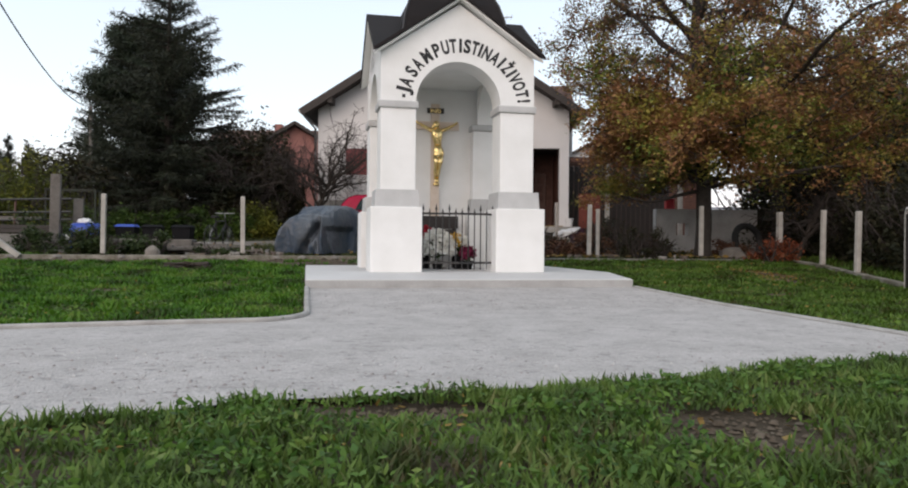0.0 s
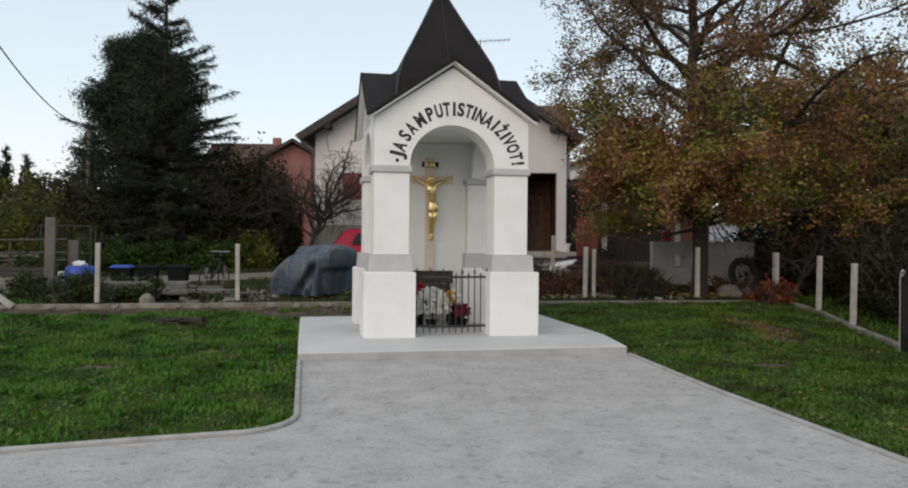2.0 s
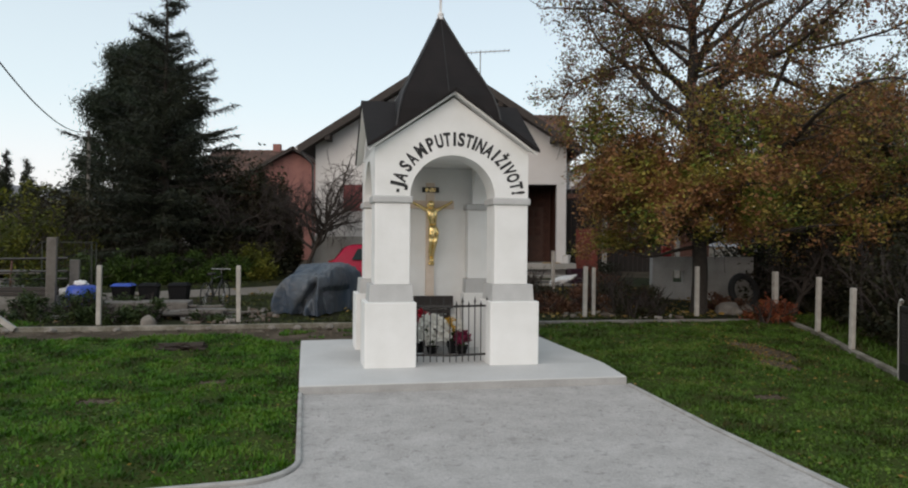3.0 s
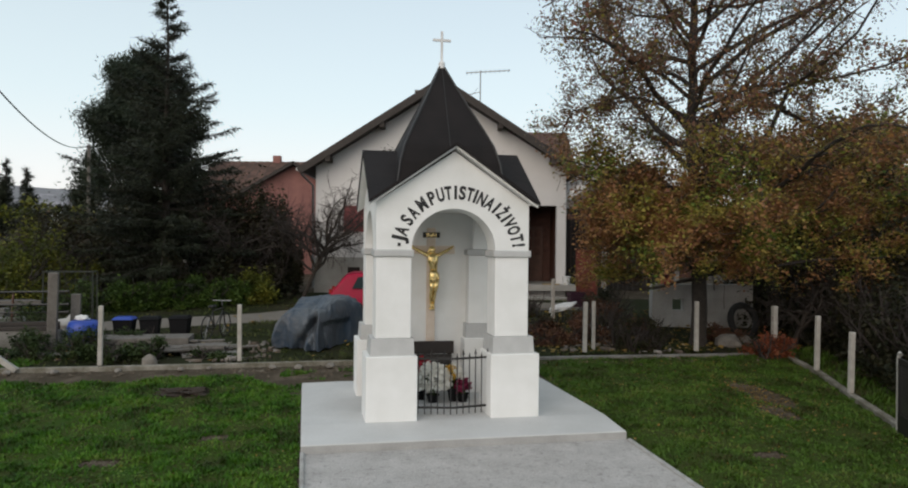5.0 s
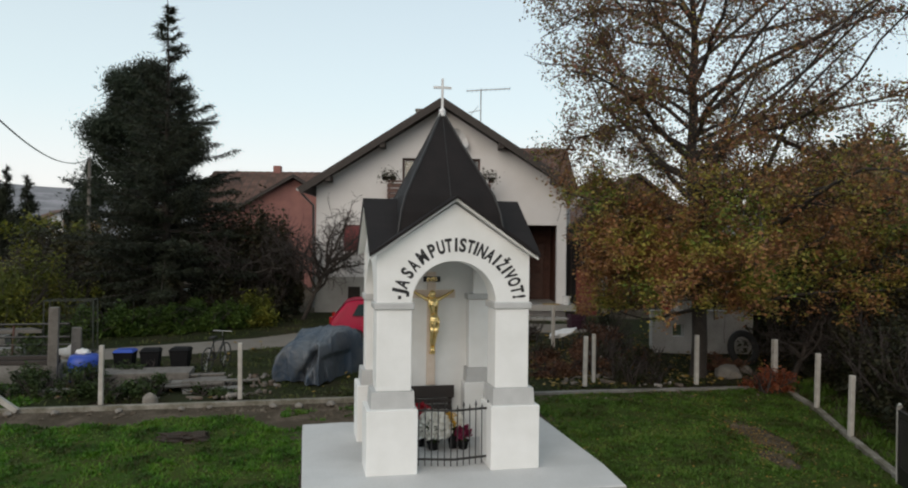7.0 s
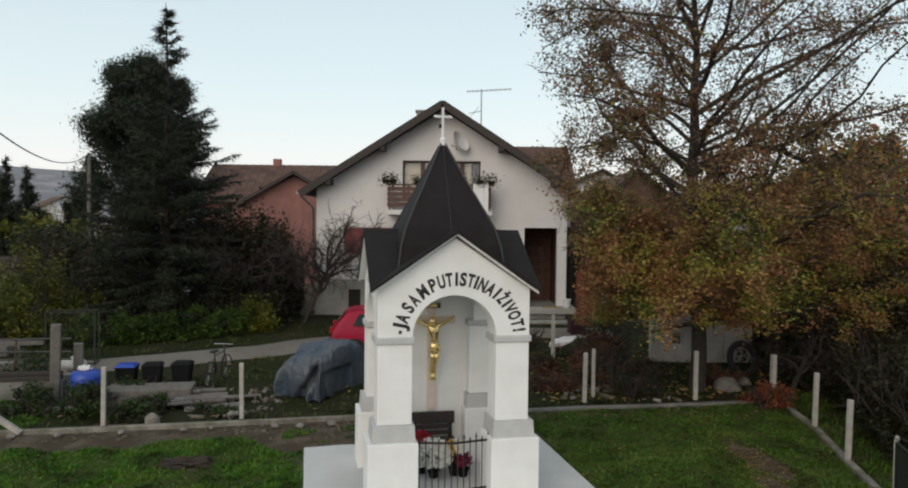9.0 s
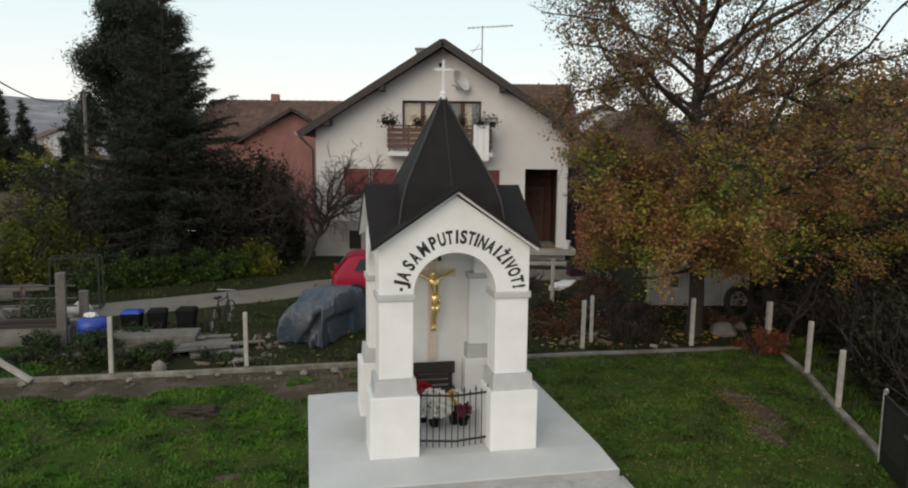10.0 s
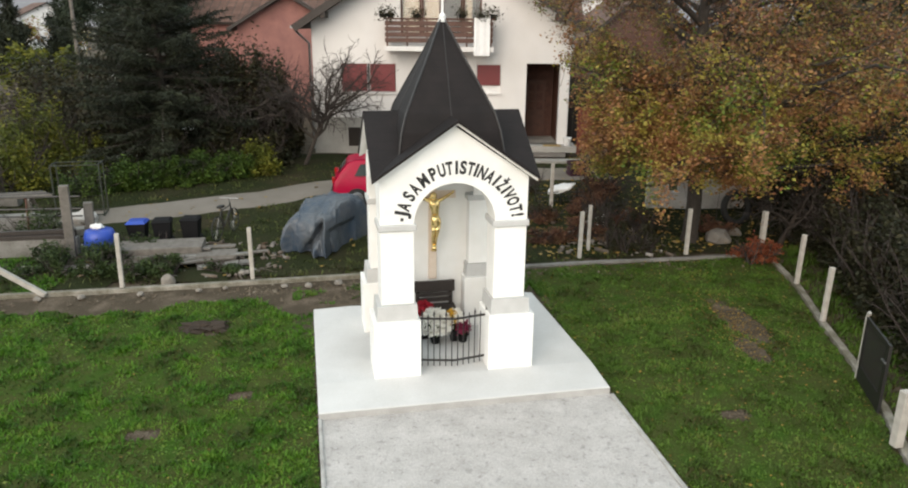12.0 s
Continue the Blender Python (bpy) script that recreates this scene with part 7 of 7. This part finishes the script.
# ---- grass, fallen leaves, loose stones ----
def lawn_mask(u, v):
    """Where turf grows: beside and behind the platform, and in front of the path."""
    left_edge = np.interp(u, [-22, -12, -6.5, -4.4, -3.4, -2.71, -2.4, -2.2], [-6.2, -5.1, -4.5, -4.25, -4.12, -4.05, -3.95, -3.53])
    left = (u < -2.22) & (v > left_edge + 0.06) & (v < 3.72 + 0.2 * np.sin(u * 1.3) + 0.12 * np.sin(u * 5.1) - 0.85 * np.exp(-((u + 2.2) / 0.9) ** 2))
    right_lim = np.interp(v, [-5, -3.1, -2, -0.6, 0.95, 2.7, 4.56], [4.8, 5.65, 6.25, 6.85, 7.4, 8.1, 8.6])
    right = (u > 2.4) & (u < right_lim) & (v < 4.6) & (v > -6.1)
    back = (u >= -2.6) & (u <= 2.45) & (v > 3.5 + 0.15 * np.sin(u * 4.3)) & (v < 4.3) & (np.sin(u * 3.3 + 1.7 * np.sin(v * 4)) * np.sin(v * 5.1 + u) > 0.15)
    near = v < -6.92 + 0.167 * u + 0.05 * np.sin(u * 2.1) + 0.02 * np.sin(u * 7.3)
    return left | right | back | near


BARE = [(-4.17, 2.62, 0.46, 0.3), (-3.38, 0.12, 0.22, 0.14), (-4.64, -0.7, 0.25, 0.12), (5.95, 1.3, 0.36, 1.0), (4.0, -1.7, 0.25, 0.18), (-1.88, -7.48, 0.5, 0.12), (-0.62, -7.95, 0.3, 0.34), (5.5, 0.2, 0.25, 0.5)]


THATCH = material("mossy_thatch", (0.032, 0.075, 0.010), 1.0, tint=(0.05, 0.06, 0.018), scale=2.0, fine=60, bump=1.0, amount=0.8, dist=0.02, spec=0.05)


def turf_base(step=0.12):
    """The matted sheet that the lawn's blades grow from, broken where the soil lies bare."""
    us, vs_ = np.arange(-11, 8.8, step), np.arange(-15, 4.7, step)
    U, W = np.meshgrid(us, vs_)
    X, Y = 0.08 + U * COS - W * SIN, 10.6 + U * SIN + W * COS
    Z = level(X, Y) - 0.021
    V = np.stack([X, Y, Z], -1).reshape(-1, 3)
    cu, cw = U[:-1, :-1] + step / 2, W[:-1, :-1] + step / 2
    ok = lawn_mask(cu, cw) & ((cw > -6.3) | (cw < -8.9)) & ((np.abs(cu) > 2.6) | (cw < 2))
    for a, b, ra, rb in BARE:
        ok &= ((cu - a) / ra) ** 2 + ((cw - b) / rb) ** 2 > rng.uniform(0.8, 1.4, cu.shape)
    n = len(us)
    i = (np.arange(len(vs_) - 1)[:, None] * n + np.arange(n - 1)[None])[ok]
    return new("turf_base", mesh_np("turf_base", V, [np.stack([i, i + 1, i + n + 1, i + n], 1)], THATCH))


def turf(name, label, u0, u1, v0, v1, per_m2, blade, width, mask=None, mat=None):
    area = (u1 - u0) * (v1 - v0)
    k = int(area * per_m2)
    u, v = rng.uniform(u0, u1, k), rng.uniform(v0, v1, k)
    # half of the blades stand in tufts
    tu, tv, tall = rng.uniform(u0, u1, int(area * 32)), rng.uniform(v0, v1, int(area * 32)), rng.gamma(6, 0.17, int(area * 32))
    own = rng.integers(len(tu), size=k)
    tuft = rng.uniform(size=k) < 0.5
    u = np.where(tuft, tu[own] + rng.normal(size=k) * 0.045, u)
    v = np.where(tuft, tv[own] + rng.normal(size=k) * 0.045, v)
    grow_ = np.where(tuft, np.minimum(1.15 * tall[own], 1.6), 0.8)
    ok = (mask or lawn_mask)(u, v)
    for cu, cv, ru, rv in BARE:
        ok &= ((u - cu) / ru) ** 2 + ((v - cv) / rv) ** 2 > rng.uniform(0.6, 1.5, k)
    u, v, grow_ = u[ok], v[ok], grow_[ok]
    # uneven density
    cell = np.sin(u * 3.1 + 1.3 * np.sin(v * 2.3)) * np.sin(v * 3.7 + 1.1 * np.sin(u * 2.9))
    ok = rng.uniform(size=len(u)) < 0.80 + 0.20 * cell
    u, v, cell, grow_ = u[ok], v[ok], cell[ok], grow_[ok]
    k = len(u)
    x, y = 0.08 + u * COS - v * SIN, 10.6 + u * SIN + v * COS
    z = level(x, y) - np.where(v < -6, 0.012, 0.035)
    base = np.stack([x, y, z], 1)
    h = blade * rng.gamma(5, 0.2, k) * (0.85 + 0.35 * cell) * grow_
    h = np.minimum(h, blade * 1.7)
    a = rng.uniform(0, 2 * np.pi, k)
    lean = rng.uniform(0.1, 0.95, k)
    d = np.stack([np.cos(a) * lean, np.sin(a) * lean, np.ones(k)], 1)
    s = np.stack([-np.sin(a), np.cos(a), np.zeros(k)], 1) * (width * rng.uniform(0.6, 1.4, k))[:, None]
    mid = base + d * (h * 0.55)[:, None]
    tip = base + d * h[:, None] + np.stack([np.cos(a), np.sin(a), -0.35 * np.ones(k)], 1) * (h * 0.35 * lean)[:, None]
    V = np.stack([base - s * 0.5, base + s * 0.5, mid + s * 0.42, mid - s * 0.42, tip], 1).reshape(-1, 3)
    i = np.arange(k) * 5
    me = mesh_np(name, V, [np.stack([i, i + 1, i + 2, i + 3], 1), np.stack([i + 3, i + 2, i + 4], 1)], mat or GRASS)
    return tagged(new(name, me), label, "grass", kind="stuff")


tagged(turf_base(), "mossy matted turf under the lawn", "turf", kind="structure")
turf("lawn", "short green lawn beside the gravel path", -11, -2.2, -5.2, 4.5, 1950, 0.052, 0.0215)
# lawn blade colours, browner and dulled to carry the tree's shade
SHADE_DULLED_GRASS = leafy("shade_dulled_grass_blades", [(0.0702, 0.054, 0.0194), (0.0378, 0.0562, 0.00972), (0.0518, 0.0994, 0.0119), (0.0713, 0.14, 0.0173), (0.0972, 0.167, 0.0238), (0.151, 0.157, 0.041)], 0.6, 0.26, 1.4, 0.35)
turf("lawn", "short lawn with worn brown patches, tree shade in its colour", 2.35, 8.7, -6.2, 4.7, 2250, 0.048, 0.02, None, SHADE_DULLED_GRASS)
turf("lawn", "thin grass strip behind the platform", -2.6, 2.5, 3.0, 4.35, 2000, 0.05, 0.018)
VERGE = leafy("verge_grass", [(0.10, 0.085, 0.04), (0.05, 0.085, 0.02), (0.085, 0.15, 0.028), (0.12, 0.19, 0.042), (0.17, 0.175, 0.065)], 0.6, 0.28, 2.6, 0.35)
turf("rough_grass", "rough green grass and weeds along the path", -4.6, 3.4, -9.0, -6.2, 5600, 0.045, 0.0115, None, VERGE)


def yard_mask(u, v):
    """Patchy rough grass in the yard and garden, off the lane."""
    x, y = 0.08 + u * COS - v * SIN, 10.6 + u * SIN + v * COS
    lane = np.interp(x, [-24, -14, -9.3, -6.2, -4.1, -1, 3, 8], [14.6, 17.2, 19.2, 20.8, 22.4, 24.2, 24.8, 25])
    return (v > 4.95) & (np.abs(y - lane) > 1.15) & (np.sin(u * 1.9 + 1.5 * np.sin(v * 1.3)) * np.sin(v * 2.3 + u) > rng.uniform(-1.1, 0.4, len(u)))


# darker, browner variant of the lawn's blade colours
DARKER_GRASS = leafy("rough_darker_grass", [(0.05, 0.04, 0.02), (0.035, 0.045, 0.012), (0.055, 0.075, 0.016), (0.07, 0.078, 0.022), (0.09, 0.082, 0.035)], 0.7, 0.1, 1.5, 0.4)
turf("yard_grass", "patchy rough grass and weeds in the yard", -13.5, 9, 4.9, 15.5, 400, 0.08, 0.026, yard_mask, DARKER_GRASS)


def meadow_mask(u, v):
    """Rough grass further off on either side of the path."""
    near = (v < -6.95 + 0.167 * u) & ~((u > -4.6) & (u < 3.4) & (v > -9.0))
    left = (u < -11) & (v > -4.6 + 0.1 * (u + 11)) & (v < 3.8)
    return near | left


def strip_mask(u, v):
    """The strip between the fence footing and the thicket."""
    lim = np.interp(v, [-5, -3.1, -2, -0.6, 0.95, 2.7, 4.56], [4.85, 5.82, 6.42, 7.02, 7.57, 8.27, 8.77])
    return (u > lim + 0.06) & (u < lim + 2.0)


def corner_mask(u, v):
    """Green corner between the fence footing and the low wall."""
    x, y = 0.08 + u * COS - v * SIN, 10.6 + u * SIN + v * COS
    return (v > 4.85) & (x < -8.2) & (y < 15.6 + 0.2 * (x + 10.6) + 0.1 * np.sin(3 * x))


turf("corner_grass", "bright green grass before the low wall", -12.5, -6.5, 4.8, 7.6, 1900, 0.075, 0.02, corner_mask)
turf("strip_grass", "rough dark grass and weeds beyond the fence", 4.8, 10.8, -6.2, 5.5, 1000, 0.10, 0.022, strip_mask, SHADE_DULLED_GRASS)
turf("meadow", "rough autumn meadow grass beside the path", -16, 9, -15, 3.8, 175, 0.065, 0.040, meadow_mask)

# broad-leaved weeds in the near verge
k = 60000
u, v = rng.uniform(-4.4, 3.4, k), rng.uniform(-9.3, -6.3, k)
ok = lawn_mask(u, v + 0.06) & (v < -6.2)
clump = np.sin(u * 5.3 + 2 * np.sin(v * 4)) * np.sin(v * 6.1 + u)
ok &= clump > rng.uniform(-0.35, 0.7, k)
for cu, cv, ru, rv in BARE:
    ok &= ((u - cu) / ru) ** 2 + ((v - cv) / rv) ** 2 > rng.uniform(0.3, 1.5, k)
u, v = u[ok], v[ok]
P = np.stack([0.08 + u * COS - v * SIN, 10.6 + u * SIN + v * COS, rng.uniform(-0.06, 0.0, len(u))], 1)
WEED = leafy("verge_weeds", [(0.03, 0.06, 0.014), (0.05, 0.12, 0.02), (0.11, 0.20, 0.035), (0.17, 0.21, 0.06)], 0.5, 0.25, 3.5, 0.4)
tagged(new("verge_weeds", leaves(P, 0.03, WEED, "verge_weeds", flat=0.3, aspect=0.45)), "small broad-leaved weeds in the verge", "weeds", kind="stuff")

# clover and plantain in the lawns
CLOVER = leafy("clover_leaves", [(0.035, 0.05, 0.01), (0.06, 0.11, 0.015), (0.085, 0.165, 0.018), (0.12, 0.20, 0.025), (0.15, 0.17, 0.045)], 0.5, 0.2, 3.0, 0.35)
k = 150000
u, v = rng.uniform(-10, 8.5, k), rng.uniform(-6, 4.4, k)
ok = lawn_mask(u, v)
clump = np.sin(u * 2.3 + 2 * np.sin(v * 1.7)) * np.sin(v * 2.9 + 1.5 * np.sin(u * 1.9))
ok &= clump > rng.uniform(-0.8, 1.0, k) + np.where(u > 2.4, 0.08, 0.0)
for cu, cv, ru, rv in BARE:
    ok &= ((u - cu) / ru) ** 2 + ((v - cv) / rv) ** 2 > rng.uniform(0.3, 1.5, k)
u, v = u[ok], v[ok]
x, y = 0.08 + u * COS - v * SIN, 10.6 + u * SIN + v * COS
P = np.stack([x, y, level(x, y) + rng.uniform(-0.05, 0.0, len(u))], 1)
tagged(new("clover", leaves(P, 0.036, CLOVER, "clover", flat=0.7, aspect=0.7)), "clumps of clover among the lawn grass", "weeds", kind="stuff")

k = 11000
u, v = rng.uniform(-9, 8.5, k), rng.uniform(-9, 4.6, k)
ok = lawn_mask(u, v) & (rng.uniform(size=k) < np.where(u > 2.4, np.interp(v, [-2, 4], [0.55, 1.0]), np.where(v < -7, 1.0, 0.15)))
u, v = np.concatenate([u[ok], rng.normal(5.75, 0.35, 1100)]), np.concatenate([v[ok], rng.normal(1.2, 0.9, 1100)])
x, y = 0.08 + u * COS - v * SIN, 10.6 + u * SIN + v * COS
P = np.stack([x, y, level(x, y) + rng.uniform(-0.03, 0.01, len(x))], 1)
tagged(new("fallen_leaves", leaves(P, 0.034, DEAD_LEAF, "fallen_leaves", flat=0.8, aspect=0.7)), "scattered fallen yellow and brown leaves", "leaves", kind="stuff")
k = 5000
x, y = rng.uniform(-9, 9.5, k), rng.uniform(14.5, 24, k)
ok = (to_site(x, y)[1] > 4.95) & (rng.uniform(size=k) < np.where(x > 1.5, 1.0, 0.07))
x, y = x[ok], y[ok]
P = np.stack([x, y, level(x, y) + 0.05 + rng.uniform(0, 0.03, len(x))], 1)
tagged(new("leaf_litter", leaves(P, 0.085, DEAD_LEAF, "leaf_litter", flat=0.85, aspect=0.7)), "brown leaf litter under the trees", "leaves", kind="stuff")

LUMPY = np.array([(1, 0, 0), (0.3, 0.9, 0), (-0.8, 0.55, 0), (-0.7, -0.6, 0), (0.4, -0.9, 0), (0.35, 0.25, 0.55), (-0.4, 0.1, 0.6), (0.1, -0.45, 0.5)])
TRI = ((0, 1, 5), (1, 2, 6), (1, 6, 5), (2, 3, 6), (3, 4, 7), (3, 7, 6), (4, 0, 7), (0, 5, 7), (5, 6, 7))


def tumbled(c, r):
    """Vertices of small uneven lumps at the points c, of radius r, each turned at random."""
    k = len(c)
    turn = rng.uniform(0, 2 * np.pi, k)[:, None]
    Q = LUMPY[None] * (1 + 0.25 * rng.normal(size=(k, 8, 1))) * r[:, None]
    Q = np.stack([Q[..., 0] * np.cos(turn) - Q[..., 1] * np.sin(turn), Q[..., 0] * np.sin(turn) + Q[..., 1] * np.cos(turn), Q[..., 2]], -1)
    return (c[:, None] + Q).reshape(-1, 3)


# clods and rubble along the fence footing
k = 1100
u, v = rng.uniform(-9.5, 8, k), rng.normal(4.32, 0.2, k)
ok = (v < 4.6) & (v > 3.7)
u, v = [u[ok], rng.uniform(-3.6, 2.4, 700)], [v[ok], rng.uniform(3.15, 4.4, 700)]
for cu, cv, ru, rv in BARE:
    u.append(rng.normal(cu, ru * 0.55, 350))
    v.append(rng.normal(cv, rv * 0.55, 350))
u, v = np.concatenate(u), np.concatenate(v)
k = len(u)
cx, cy = 0.08 + u * COS - v * SIN, 10.6 + u * SIN + v * COS
c = np.stack([cx, cy, level(cx, cy) - 0.03], 1)
r = rng.gamma(2.5, 0.008, k)[:, None] * np.where(v < 3.6, 0.4, 1.0)[:, None]
V = tumbled(c, r)
i = np.arange(k) * 8
CLOD = leafy("soil_clods", [(0.05, 0.04, 0.028), (0.09, 0.07, 0.05), (0.12, 0.095, 0.07), (0.17, 0.15, 0.12)], 0.95, 0)
tagged(new("soil_clods", mesh_np("soil_clods", V, [np.concatenate([np.stack([i + a, i + b, i + d], 1) for a, b, d in TRI])], CLOD)), "brown clods and rubble along the footing", "soil", kind="stuff")

# freshly dug earth in the lawn
DUG = material("dug_earth", (0.014, 0.009, 0.006), 1.0, tint=(0.035, 0.023, 0.015), scale=14, fine=60, bump=1.0, amount=0.9, dist=0.02)
earth = part("dug_earth", lump(0.40, 0.24, 0.06, 4, 0.8, 4, 2.6), DUG, None)
earth.matrix_world = SITE @ pose(-4.17, 2.66, level(*to_world(-4.17, 2.66)[:2]) - 0.01)
tagged(earth, "dark brown dug earth in the lawn", "soil", kind="stuff")

# loose chippings on the gravel
k = 9000
u, v = rng.uniform(-4.5, 2.3, k), rng.uniform(-7.6, -0.9, k)
ok = ~lawn_mask(u, v) & ((u > -2.05) | (v < -4.5)) & (u < 2.25)
u, v = u[ok], v[ok]
k = len(u)
c = np.stack([0.08 + u * COS - v * SIN, 10.6 + u * SIN + v * COS, level(0.08 + u * COS - v * SIN, 10.6 + u * SIN + v * COS) + 0.002], 1)
r = rng.gamma(4, 0.0016, k).clip(0.003, 0.013)[:, None]
V = tumbled(c, r)
i = np.arange(k) * 8
CHIP = leafy("limestone_chips", [(0.24, 0.23, 0.22), (0.32, 0.285, 0.275), (0.42, 0.41, 0.4), (0.56, 0.545, 0.535)], 0.9, 0, 3.0, 0.8)
tagged(new("chippings", mesh_np("chippings", V, [np.concatenate([np.stack([i + a, i + b, i + d], 1) for a, b, d in TRI])], CHIP)), "loose pale stone chippings on the path", "gravel", kind="stuff")
